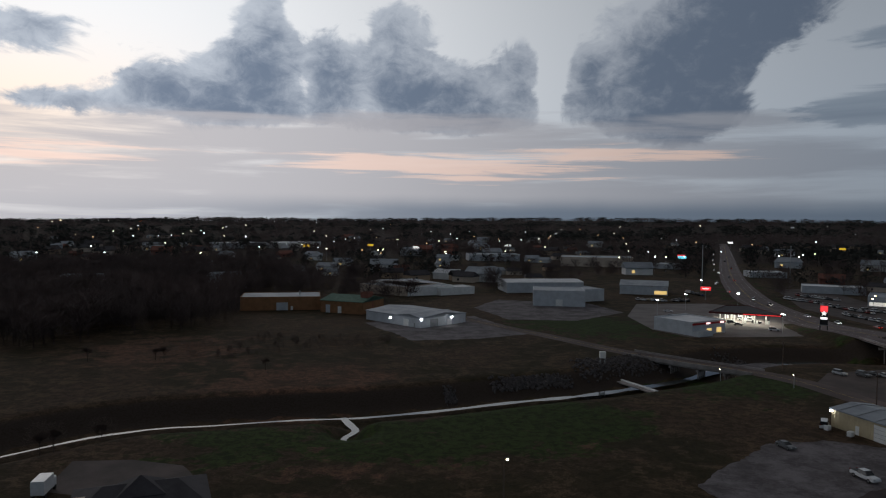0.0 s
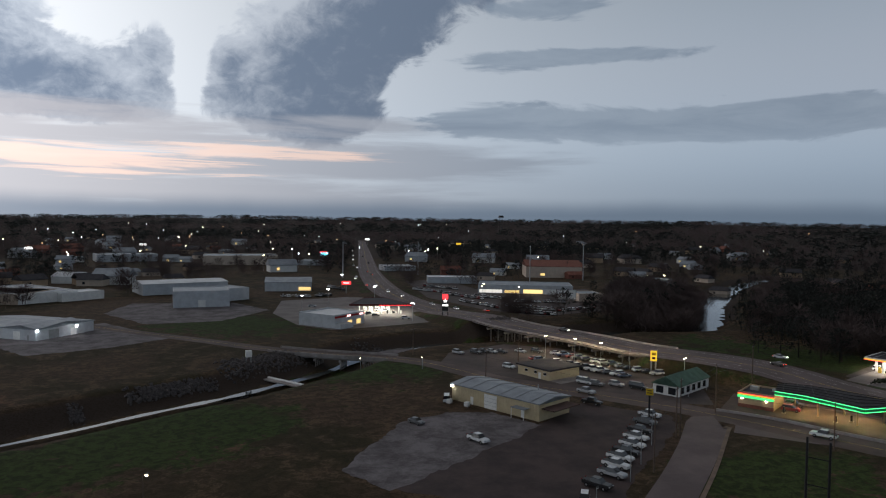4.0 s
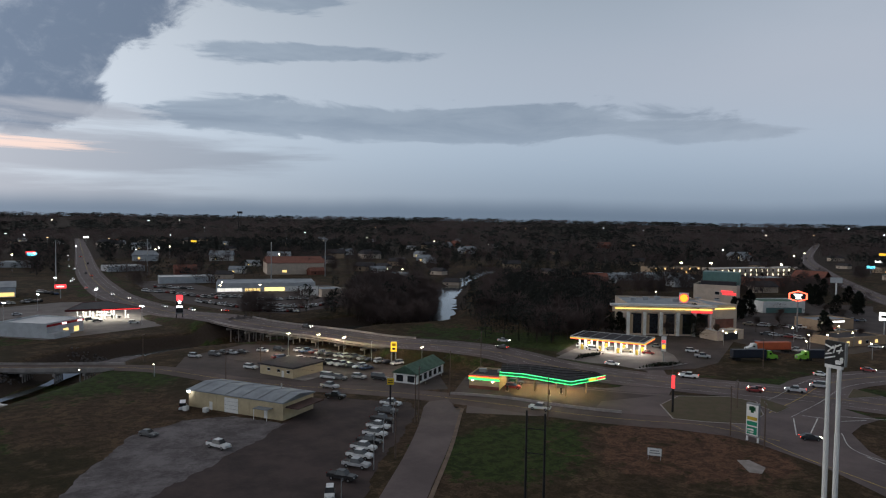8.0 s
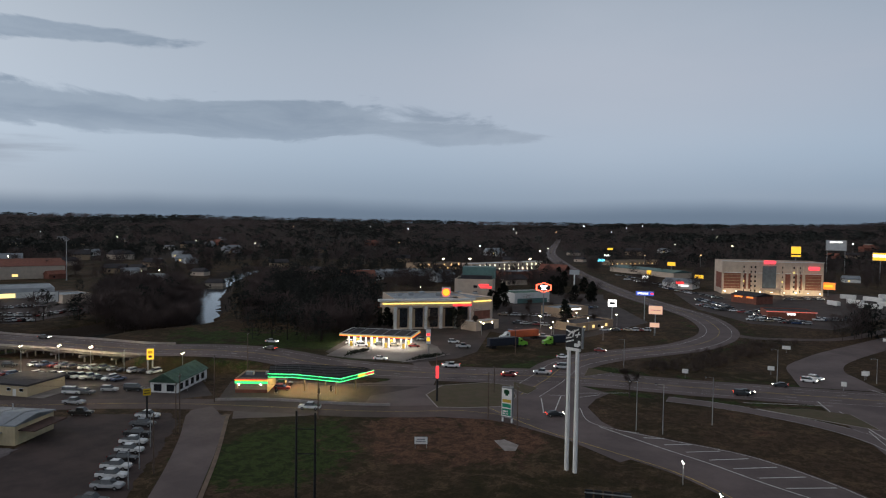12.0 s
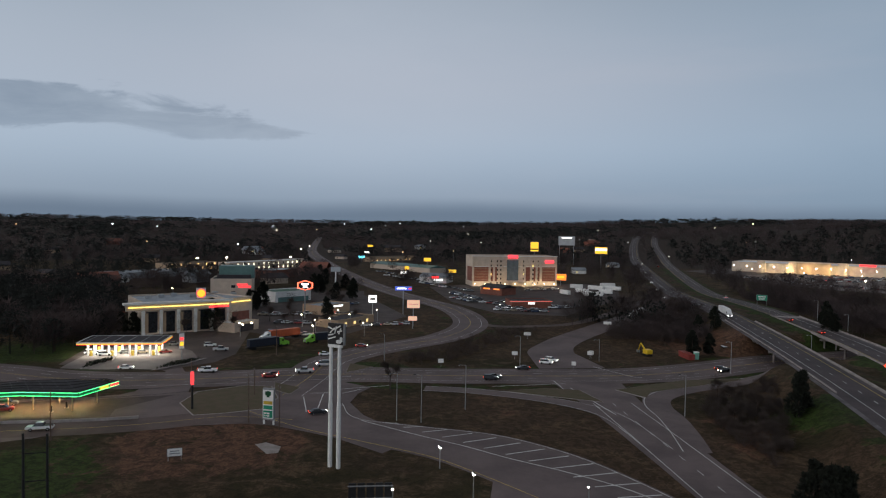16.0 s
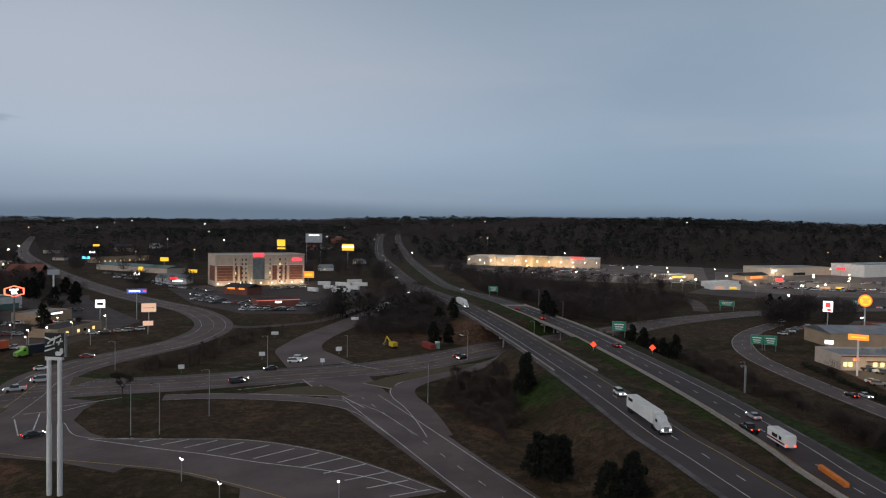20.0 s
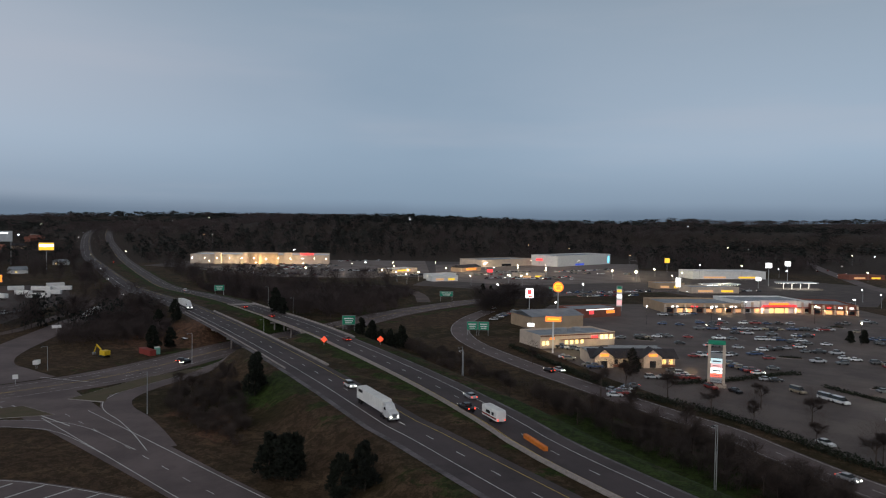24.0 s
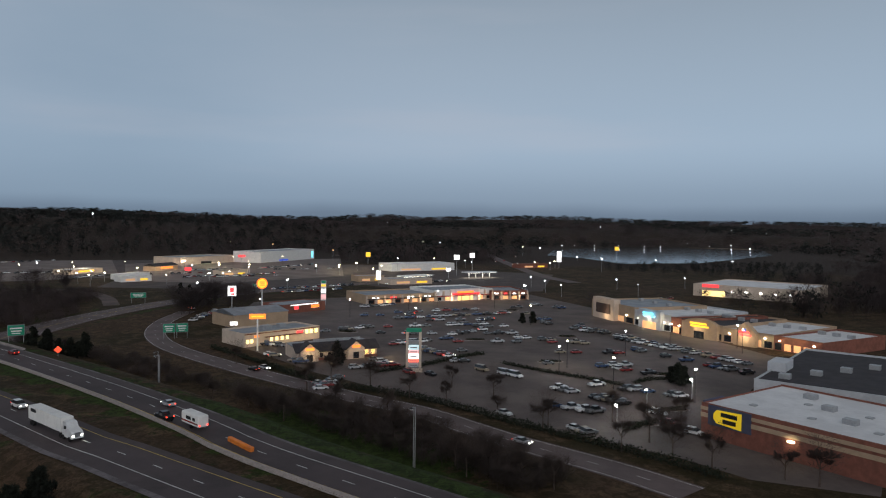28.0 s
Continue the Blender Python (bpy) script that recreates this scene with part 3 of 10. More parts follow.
# hatching bars from the lane line slanting to the far edge
bar_a, bar_b = resample(smooth([(174.5, 25.0), (165.2, 11.4), (154.7, -2.9), (143.4, -15.6), (129.0, -26.0), (121.0, -31.0)], 1), 14), resample(smooth([(174.4, 21.5), (168.1, 2.9), (159.4, -11.9), (145.9, -26.0), (129.8, -34.9), (122.0, -39.0)], 1), 14)
for a, b in zip(bar_a, bar_b):
    marking(striped_ramp, [a, b], 0.38, PAINT, 0.118)
LOOP = [(228.0, -32.0), (202.0, -35.6), (176.0, -39.6), (151.5, -43.2), (133.0, -45.9), (116.0, -48.6), (60.0, -57.0)]
entry_ramp = ribbon("entry_ramp", smooth(LOOP), [22, 17, 15, 13.5, 13, 13, 13], ASPHALT, 0.09, label="broad asphalt ramp beside the interstate bank")
marking(entry_ramp, offset(smooth(LOOP[1:]), 5.5), 0.2, PAINT, 0.12)
marking(entry_ramp, offset(smooth(LOOP[1:]), -5.5), 0.2, PAINT, 0.12)
dashed(entry_ramp, smooth(LOOP[1:]), 3, 6, 0.15, PAINT, 0.12)
HOOK = [(160.0, -47.5), (174.0, -48.4), (188.0, -48.6), (200.5, -47.9), (211.0, -50.6), (221.0, -59.4), (230.0, -72.5), (241.5, -92.5), (258.0, -117.0), (270.0, -140.0)]
hook_ramp = ribbon("hook_ramp", smooth(HOOK, 2), [6, 7.5, 8.2, 8, 7.5, 7], ASPHALT, 0.095, label="tightly curving asphalt slip road with a white edge line")
marking(hook_ramp, offset(smooth(HOOK, 2), -3.4), 0.22, PAINT, 0.125)
UP_RAMP = [(250.0, -30.0), (267.0, -27.0), (284.0, -25.4), (311.0, -34.0), (350.0, -53.5), (400.0, -79.0), (440.0, -97.5), (519.0, -131.0)]
ribbon("up_ramp", smooth(UP_RAMP), [24, 15, 14, 13, 11, 10, 9], ASPHALT, 0.08, label="asphalt ramp climbing to the interstate")
ribbon("service_road", smooth([(354.6, 4.9), (348.2, -7.4), (352.8, -23.8), (366.2, -44.1), (414.6, -71.4), (482.2, -104.1), (552.1, -146.8)]), [7, 6, 6, 7, 9, 10], OLD_ASPHALT, 0.075, label="pale worn service road below the hotel")
FRONTAGE = [(314.0, -279.9), (290.7, -244.8), (263.1, -216.6), (230.3, -196.9), (186.1, -182.6), (148.9, -173.7), (119.9, -167.7), (94.6, -163.6), (78.3, -157.6), (64.2, -152.5), (51.0, -149.1), (35.8, -144.9), (21.5, -139.4)]
frontage = ribbon("frontage_road", smooth(FRONTAGE), [9, 9, 10, 10, 10], ASPHALT, 0.085, label="two-lane asphalt frontage road beside a hedge")
dashed(frontage, smooth(FRONTAGE), 3, 9, 0.15, PAINT, 0.115)
for d in (-4.2, 4.2):
    marking(frontage, offset(smooth(FRONTAGE), d), 0.14, PAINT, 0.115)
SLIP = [(212.8, 18.6), (211.9, 6.6), (208.8, -4.9), (203.7, -17.4), (196.7, -27.3), (186.0, -34.2), (161.3, -39.3)]
slip_lane = ribbon("slip_lane", smooth(SLIP), [6, 6, 6.5, 7, 7], ASPHALT, 0.087, label="narrow asphalt turning lane beside a grass island")
for d in (-3.0, 3.0):
    marking(slip_lane, offset(smooth(SLIP), d), 0.15, PAINT, 0.117)
SIDE = [(146.0, 124.0), (144.4, 125.2), (115.6, 104.8), (91.4, 88.8), (67.2, 72.8)]
side_street = ribbon("side_street", smooth(SIDE), [12, 9, 8.5, 8.5, 8.5], ASPHALT, 0.075, label="short bluish asphalt side street")
ribbon("kerb", offset(smooth(SIDE), -4.9), 0.9, material("sandy_path", (0.19, 0.145, 0.105), (0.12, 0.095, 0.07), 0.4, 0.9), 0.1, label="worn sandy path along the side street", category="kerb", n_across=1)

PALE_LOT = material("pale_asphalt", (0.185, 0.165, 0.150), (0.115, 0.100, 0.090), 0.05, 0.88, bump=0.2, bump_scale=5, fine=0.12)
PLAZA_LOT = material("plaza_asphalt", (0.128, 0.112, 0.102), (0.078, 0.068, 0.063), 0.05, 0.85, bump=0.2, bump_scale=5, fine=0.12)
FORECOURT = material("forecourt_concrete", (0.17, 0.165, 0.155), (0.11, 0.105, 0.10), 0.1, 0.85, fine=0.1)
# paved lots
lot("dealer_lot", [(54.3, 119.1), (78.1, 129.9), (104.3, 142.6), (113.4, 148.2), (128.3, 154.4), (139.8, 133.4), (131.9, 124.4), (100.5, 104.6), (78.1, 87.9)], BROWN_LOT, 0.04, "dark brownish asphalt lot with a row of pickups")
lot("gravel_yard", [(48.3, 132.5), (60.5, 145.3), (73.4, 158.1), (87.9, 161.8), (98.9, 156.6), (104.2, 141.3), (83.0, 131.4), (66.2, 123.9), (53.1, 118.6)], GRAVEL, 0.05, "pale blue-grey gravel yard beside a metal building")
lot("used_car_lot", [(115.2, 217.6), (128.9, 235.3), (158.3, 242.8), (174.5, 224.1), (177.9, 177.0), (174.0, 154.7), (158.8, 136.6), (149.4, 143.8), (136.6, 164.4), (123.5, 198.9)], LOT, 0.045, "asphalt used-car lot full of parked cars")
lot("fuel_forecourt", [(153.2, 130.7), (175.5, 143.8), (187.9, 106.0), (196.4, 85.3), (176.8, 77.3), (168.9, 83.7), (162.9, 103.8)], LOT, 0.05, "lit asphalt forecourt of a green filling station")
lot("fuel_forecourt", [(221.3, 140.2), (248.1, 145.7), (266.1, 143.9), (275.4, 127.1), (261.6, 111.6), (247.7, 103.4), (227.9, 107.5), (214.8, 122.6)], FORECOURT, 0.055, "lit concrete forecourt of a yellow and red filling station")
lot("hotel_drive", [(230.4, 144.7), (268.4, 154.7), (297.9, 135.2), (325.6, 131.3), (340.2, 113.3), (257.8, 93.4), (241.9, 95.2), (226.4, 106.4), (225.1, 131.8)], LOT, 0.048, "dark worn asphalt before the columned hotel")
lot("fuel_forecourt", [(97.1, 371.0), (117.0, 427.0), (161.5, 433.1), (194.7, 404.4), (185.4, 324.6), (169.6, 312.3), (130.5, 307.1), (107.2, 305.1), (97.2, 325.8)], FORECOURT, 0.05, "lit concrete forecourt of a red and white filling station")
lot("station_apron", [(142.3, 116.3), (152.3, 101.7), (169.6, 87.9), (189.5, 83.0), (211.8, 90.1), (234.7, 104.2), (221.9, 126.7), (218.7, 146.5), (211.9, 168.0)], ASPHALT, 0.035, "worn asphalt between the filling station and the streets")
lot("junction_pavement", [(159.1, 90.6), (164.8, 75.8), (170.7, 56.0), (165.6, 44.4), (161.1, 35.0), (151.2, 22.3), (159.5, 17.5), (174.1, 25.8), (180.9, 31.6), (193.3, 37.6), (203.5, 37.3), (212.1, 34.9), (220.2, 48.1), (216.1, 65.5), (197.1, 87.2), (178.2, 96.6)], ASPHALT, 0.06, "wide worn asphalt of the street junction")
lot("plaza_lot", [(259.3, -253.6), (205.6, -211.7), (150.1, -188.7), (107.8, -177.6), (71.3, -168.1), (27.7, -160.4), (12.3, -153.5), (-10.0, -156.4), (-12.2, -180.0), (19.0, -185.4), (20.1, -241.1), (11.5, -301.7), (122.9, -428.1), (198.7, -496.7), (284.3, -406.4), (318.0, -337.0)], PLAZA_LOT, 0.04, "large shopping plaza car park, grey asphalt")
lot("car_dealer_lot", [(249.0, 530.8), (209.0, 411.9), (210.4, 344.8), (224.3, 307.3), (277.5, 314.1), (348.4, 420.4), (267.9, 446.2), (285.6, 534.9)], LOT, 0.05, "asphalt dealership lot full of cars")
lot("hotel_lot", [(272.8, 154.5), (312.3, 139.1), (340.2, 113.3), (316.3, 76.4), (369.3, 64.6), (512.3, 90.3), (496.7, 166.1), (328.6, 173.4)], LOT, 0.03, "asphalt lots between a hotel and restaurants")
lot("hotel_lot", [(556.6, 46.3), (451.8, 23.0), (399.8, -5.3), (395.0, -42.6), (495.5, -91.7), (614.2, -108.6), (618.2, -17.4)], LOT, 0.05, "asphalt car park below a large hotel")
lot("superstore_lot", [(836.9, -225.1), (636.3, -322.5), (552.9, -403.9), (605.3, -543.9), (800.5, -708.6), (929.3, -526.8), (967.0, -361.3)], LOT, 0.05, "grey car park before a pale superstore")
lot("strip_lot", [(482.3, -344.3), (411.1, -378.8), (352.1, -403.1), (338.0, -486.6), (258.9, -461.2), (194.8, -521.9), (254.4, -712.5), (495.7, -737.8), (701.8, -590.4)], LOT, 0.03, "asphalt lots of a lit roadside strip")
lot("superstore_lot", [(787.3, -280.2), (913.9, -518.1), (808.7, -599.4), (575.4, -433.6), (567.8, -352.1), (612.0, -286.3), (694.8, -247.3)], PALE_LOT, 0.12, "pale wide parking lot before the superstore")
lot("strip_lot", [(717.9, -548.9), (701.7, -940.0), (411.6, -557.9), (438.5, -422.8), (517.1, -395.8)], PALE_LOT, 0.11, "worn pale paving round the strip shops")
lot("yard", [(-37.5, 338.5), (-11.9, 290.7), (13.6, 296.3), (39.2, 310.0), (16.7, 365.9), (-12.2, 366.9)], GRAVEL, 0.03, "gravel yard round a low metal shed")
lot("yard", [(18.3, 401.2), (33.3, 354.9), (67.7, 353.6), (99.5, 386.3), (88.7, 427.2), (34.4, 443.6)], GRAVEL, 0.03, "pale gravel yard behind warehouses")
lot("clinic_lot", [(-72.0, 126.8), (-75.0, 142.9), (-63.3, 144.1), (-51.7, 141.0), (-44.1, 130.6), (-37.3, 118.2)], LOT, 0.05, "asphalt lot beside a dark-roofed building")
lot("farm_strip_lot", [(314.0, 113.1), (295.5, 81.9), (314.9, 61.5), (377.7, 43.3), (491.3, 88.4), (442.3, 137.5), (360.3, 129.8)], LOT, 0.035, "asphalt lots of roadside restaurants")


# ---------------------------------------------------------------- helpers for things
def part(name, bm, mat, parent=None, label="", smooth_shade=False):
    me = bpy.data.meshes.new(name)
    bm.to_mesh(me)
    bm.free()
    for m in (mat if isinstance(mat, (list, tuple)) else (mat,)):
        me.materials.append(m)
    if smooth_shade:
        me.polygons.foreach_set("use_smooth", [True] * len(me.polygons))
    ob = new(name, me)
    if parent:
        ob.parent = parent
    return tagged(ob, label)


def thing(name, x, y, z=0.0, turn=0.0, label="", category="", group=""):
    ob = new(name)
    ob.empty_display_size = 0.3
    ob.matrix_world = pose(x, y, z, 0, 0, turn)
    return tagged(ob, label, category, group)


def box(bm, x, y, z, sx, sy, sz, bevel=0.0, turn=0.0, slot=0):
    """A box with its base centre at x, y, z."""
    r = bmesh.ops.create_cube(bm, size=1.0, matrix=Matrix.Translation((x, y, z + sz / 2)) @ Matrix.Rotation(radians(turn), 4, "Z") @ Matrix.Diagonal((sx, sy, sz, 1)))
    if slot:
        for f in {f for v in r["verts"] for f in v.link_faces}:
            f.material_index = slot
    if bevel:
        edges = list({e for v in r["verts"] for e in v.link_edges})
        bmesh.ops.bevel(bm, geom=edges, offset=bevel, segments=1, affect="EDGES")
    return bm


def boxes(*items, bevel=0.0):
    bm = bmesh.new()
    for it in items:
        box(bm, *it, bevel=bevel)
    return bm


def tube(bm, a, b, r1, r2=None, sides=8):
    """A tapered tube from a to b."""
    a, b = Vector(a), Vector(b)
    q = (b - a).to_track_quat("Z", "Y").to_matrix().to_4x4()
    bmesh.ops.create_cone(bm, cap_ends=True, segments=sides, radius1=r1, radius2=r1 if r2 is None else r2, depth=(b - a).length, matrix=Matrix.Translation((a + b) / 2) @ q)
    return bm


def prism(outline, z0, z1):
    """A solid with that outline (x, y) from z0 to z1."""
    bm = bmesh.new()
    n = len(outline)
    lo = [bm.verts.new((x, y, z0)) for x, y in outline]
    hi = [bm.verts.new((x, y, z1)) for x, y in outline]
    bm.faces.new(lo[::-1]), bm.faces.new(hi)
    for i in range(n):
        bm.faces.new((lo[i], lo[(i + 1) % n], hi[(i + 1) % n], hi[i]))
    bmesh.ops.recalc_face_normals(bm, faces=bm.faces[:])
    return bm


def gable(w, d, z0, z1, over=0.4, thick=0.25, hip=0.0):
    """A ridged roof along x over w by d, with eaves at z0 and ridge at z1."""
    bm = bmesh.new()
    W, D = w / 2 + over, d / 2 + over
    pts = []
    for dz in (0, thick):
        pts += [bm.verts.new(c) for c in ((-W, -D, z0 + dz), (W, -D, z0 + dz), (W, D, z0 + dz), (-W, D, z0 + dz), (-W + hip, 0, z1 + dz), (W - hip, 0, z1 + dz))]
    a, b, c, d_, e, f, A, B, C, D2, E, F = pts
    for q in ((A, B, F, E), (C, D2, E, F), (B, C, F), (D2, A, E), (a, e, f, b), (c, f, e, d_), (b, f, c), (d_, e, a), (a, b, B, A), (b, c, C, B), (c, d_, D2, C), (d_, a, A, D2)):
        bm.faces.new(q)
    bmesh.ops.recalc_face_normals(bm, faces=bm.faces[:])
    return bm


def between(a, b):
    """Middle, length and turn (degrees) of the line from a to b."""
    a, b = Vector(a), Vector(b)
    d = b - a
    return (a + b) / 2, d.length, math.degrees(math.atan2(d.y, d.x))


# paints and claddings
CREAM = material("cream_metal", (0.55, 0.46, 0.30), (0.46, 0.38, 0.25), 0.4, 0.6)
WHITE = material("white_paint", (0.78, 0.78, 0.76), (0.66, 0.66, 0.65), 0.4, 0.6)
ROOF_GREY = material("grey_metal_roof", (0.30, 0.33, 0.36), (0.20, 0.22, 0.25), 0.15, 0.55, 0.2)
ROOF_WHITE = material("white_membrane_roof", (0.74, 0.75, 0.77), (0.60, 0.61, 0.63), 0.1, 0.7)
ROOF_DARK = material("dark_roof", (0.05, 0.05, 0.055), (0.032, 0.032, 0.036), 0.3, 0.85)
ROOF_GREEN = material("green_shingle", (0.10, 0.19, 0.14), (0.06, 0.12, 0.09), 0.6, 0.85)
BRICK = material("red_brick", (0.24, 0.10, 0.07), (0.16, 0.07, 0.05), 0.5, 0.9)
TAN = material("tan_stucco", (0.42, 0.33, 0.22), (0.34, 0.27, 0.18), 0.3, 0.85)
BEIGE = material("beige_stucco", (0.56, 0.50, 0.40), (0.46, 0.41, 0.33), 0.3, 0.85)
ORANGE_BRICK = material("orange_brick", (0.28, 0.15, 0.07), (0.20, 0.11, 0.05), 0.4, 0.9)
GREY_METAL = material("grey_steel", (0.34, 0.35, 0.36), (0.25, 0.26, 0.27), 0.5, 0.45, 0.6)
PALE_METAL = material("pale_metal_siding", (0.50, 0.53, 0.56), (0.40, 0.42, 0.45), 0.3, 0.55)
BLACK = material("black_steel", (0.02, 0.02, 0.022), (0.012, 0.012, 0.013), 1.0, 0.5)
DARK_GLASS = material("dark_window", (0.02, 0.024, 0.03), (0.012, 0.014, 0.018), 1.0, 0.12, spec=0.6)
WOOD_POLE = material("pole_wood", (0.13, 0.10, 0.075), (0.08, 0.06, 0.05), 1.0, 0.9)
GALV = material("galvanised_steel", (0.45, 0.46, 0.47), (0.36, 0.37, 0.38), 1.0, 0.45, 0.7)
LAMP_WARM = glow("warm_lamp", (1.0, 0.82, 0.50), 14)
LAMP_WHITE = glow("white_lamp", (0.95, 0.97, 1.0), 14)
WINDOW_LIT = glow("lit_window", (1.0, 0.68, 0.24), 1.3)
SOFFIT = glow("lit_soffit", (1.0, 0.97, 0.82), 5.0)


def plain_block(name, a, b, depth, h, wall, roof, label, category="building", roof_rise=0.0, doors=(), windows=(), parapet=0.5, ridge_across=False, group=""):
    """A building whose front runs from a to b (seen from the street, left to right); doors and windows along the front as (u, width, height, sill)."""
    c, w, turn = between(a, b)
    back = Vector((-math.sin(radians(turn)), math.cos(radians(turn)))) * depth
    t = thing(name, c.x + back.x / 2, c.y + back.y / 2, 0, turn, label, category, group)
    th = 0.3
    part("wall", boxes((0, -depth / 2 + th / 2, 0, w, th, h)), wall, t)
    part("wall", boxes((0, depth / 2 - th / 2, 0, w, th, h)), wall, t)
    part("wall", boxes((-w / 2 + th / 2, 0, 0, th, depth - 2 * th, h)), wall, t)
    part("wall", boxes((w / 2 - th / 2, 0, 0, th, depth - 2 * th, h)), wall, t)
    if roof_rise:
        if ridge_across:
            bm = gable(depth, w, h, h + roof_rise)
            bmesh.ops.rotate(bm, verts=bm.verts[:], cent=(0, 0, 0), matrix=Matrix.Rotation(radians(90), 3, "Z"))
        else:
            bm = gable(w, depth, h, h + roof_rise)
        part("roof", bm, roof, t)
    else:
        part("roof", boxes((0, 0, h - parapet - 0.2, w - 2 * th - 0.02, depth - 2 * th - 0.02, 0.2)), roof, t)
        for s in (-1, 1):
            part("coping", boxes((0, s * (depth / 2 - th / 2), h + 0.003, w + 0.1, th + 0.1, 0.12)), wall, t)
    for u, ww, hh, z0, mat in doors:
        part("door", boxes((w * (u - 0.5), -depth / 2 - 0.03, z0, ww, 0.1, hh)), mat, t)
    for u, ww, hh, z0, mat in windows:
        win = part("window", boxes((w * (u - 0.5), -depth / 2 - 0.02, z0, ww, 0.08, hh)), mat, t)
        part("window_frame", boxes((w * (u - 0.5), -depth / 2 - 0.05, z0 - 0.1, ww + 0.2, 0.08, 0.1), (w * (u - 0.5), -depth / 2 - 0.05, z0 + hh, ww + 0.2, 0.08, 0.1)), WHITE, win)
    return t


# ---------------------------------------------------------------- vegetation
BARK = material("bark", (0.085, 0.068, 0.056), (0.05, 0.04, 0.034), 1.5, 0.95)
TWIG = material("bare_twigs", (0.105, 0.080, 0.066), (0.062, 0.049, 0.042), 0.02, 0.95, spread=0.3)
PINE = material("pine_needles", (0.015, 0.020, 0.013), (0.008, 0.011, 0.008), 0.2, 0.9, spread=0.3)
WOODS_TWIG = material("far_bare_woods", (0.105, 0.080, 0.074), (0.060, 0.048, 0.047), 0.012, 1.0, fine=0.1)
WOODS_PINE = material("far_pine_woods", (0.034, 0.041, 0.034), (0.019, 0.024, 0.021), 0.012, 1.0, fine=0.1)
for m in (TWIG, WOODS_TWIG, WOODS_PINE):
    # fine twigs and needles scatter the light like a soft mass
    up = m.node_tree.nodes.new("ShaderNodeCombineXYZ")
    up.inputs[2].default_value = 1.0
    m.node_tree.links.new(up.outputs[0], m.node_tree.nodes["Principled BSDF"].inputs["Normal"])
HEDGE = material("hedge_leaves", (0.022, 0.030, 0.016), (0.013, 0.018, 0.011), 0.8, 0.9)


def gz(x, y):
    return float(heights([(x, y)])[0])


def crown_bare(rng, n):
    """Thin upward blades within a rounded crown of height 1 and radius 0.38: three corners a blade."""
    out = []
    for _ in range(n):
        a, u = rng.uniform(0, 6.283), rng.uniform(0, 1) ** 0.6
        z = rng.uniform(0.25, 0.95)
        r = 0.40 * u * math.sqrt(max(0.05, 1 - ((z - 0.55) / 0.48) ** 2))
        p = np.array((r * math.cos(a), r * math.sin(a), z))
        d = np.array((0.16 * math.cos(a) + rng.normal(0, 0.08), 0.16 * math.sin(a) + rng.normal(0, 0.08), rng.uniform(0.08, 0.25)))
        s = np.array((-math.sin(a), math.cos(a), rng.normal(0, 0.4))) * rng.uniform(0.5, 1.2) * 0.20 / math.sqrt(n)
        out += [p - s, p + s, p + d]
    out += [(-0.02, 0, 0), (0.02, 0, 0), (0, 0, 0.7), (0, -0.02, 0), (0, 0.02, 0), (0, 0, 0.7)]
    return np.array(out)


def crown_pine(rng, n):
    """Ragged tufts in an uneven crown of height 1."""
    out = []
    ph = rng.uniform(0, 6.28)
    for i in range(n):
        z = 0.15 + 0.85 * rng.uniform(0, 1) ** 0.8
        a = rng.uniform(0, 6.283)
        r = 0.33 * math.sqrt(max(0.02, 1.0 - ((z - 0.5) / 0.52) ** 2)) * (1 + 0.3 * math.sin(3 * a + ph + 5 * z)) * rng.uniform(0.45, 1.1)
        p = np.array((r * math.cos(a), r * math.sin(a), z))
        k = 0.55 / math.sqrt(n)
        out += [p + rng.normal(0, k, 3), p + rng.normal(0, k, 3), p + rng.normal(0, k, 3)]
    out += [(-0.02, 0, 0), (0.02, 0, 0), (0, 0, 0.7), (0, -0.02, 0), (0, 0.02, 0), (0, 0, 0.7)]
    return np.array(out)


def tri_mesh(name, V, mat):
    """A mesh of loose triangles."""
    me = bpy.data.meshes.new(name)
    k = len(V)
    me.vertices.add(k), me.loops.add(k), me.polygons.add(k // 3)
    me.vertices.foreach_set("co", V.astype(np.float32).ravel())
    me.loops.foreach_set("vertex_index", np.arange(k, dtype=np.int32))
    me.polygons.foreach_set("loop_start", np.arange(0, k, 3, dtype=np.int32))
    me.update(calc_edges=True)
    me.materials.append(mat)
    return me


def plant(name, places, kinds, mat, label):
    """Many trees (x, y, z, height, width factor) as one mesh."""
    rng = np.random.RandomState(len(places))
    k = np.arange(len(places)) % len(kinds)
    parts = []
    for i, tpl in enumerate(kinds):
        P = places[k == i]
        if not len(P):
            continue
        a = rng.uniform(0, 6.283, len(P))
        c, s = np.cos(a), np.sin(a)
        w = P[:, 3] * P[:, 4]
        X = P[:, 0, None] + w[:, None] * (c[:, None] * tpl[None, :, 0] - s[:, None] * tpl[None, :, 1])
        Y = P[:, 1, None] + w[:, None] * (s[:, None] * tpl[None, :, 0] + c[:, None] * tpl[None, :, 1])
        Z = P[:, 2, None] + P[:, 3, None] * tpl[None, :, 2]
        parts.append(np.stack([X, Y, Z], -1).reshape(-1, 3))
    return tagged(new(name, tri_mesh(name, np.concatenate(parts), mat)), label, "woods", kind="stuff")


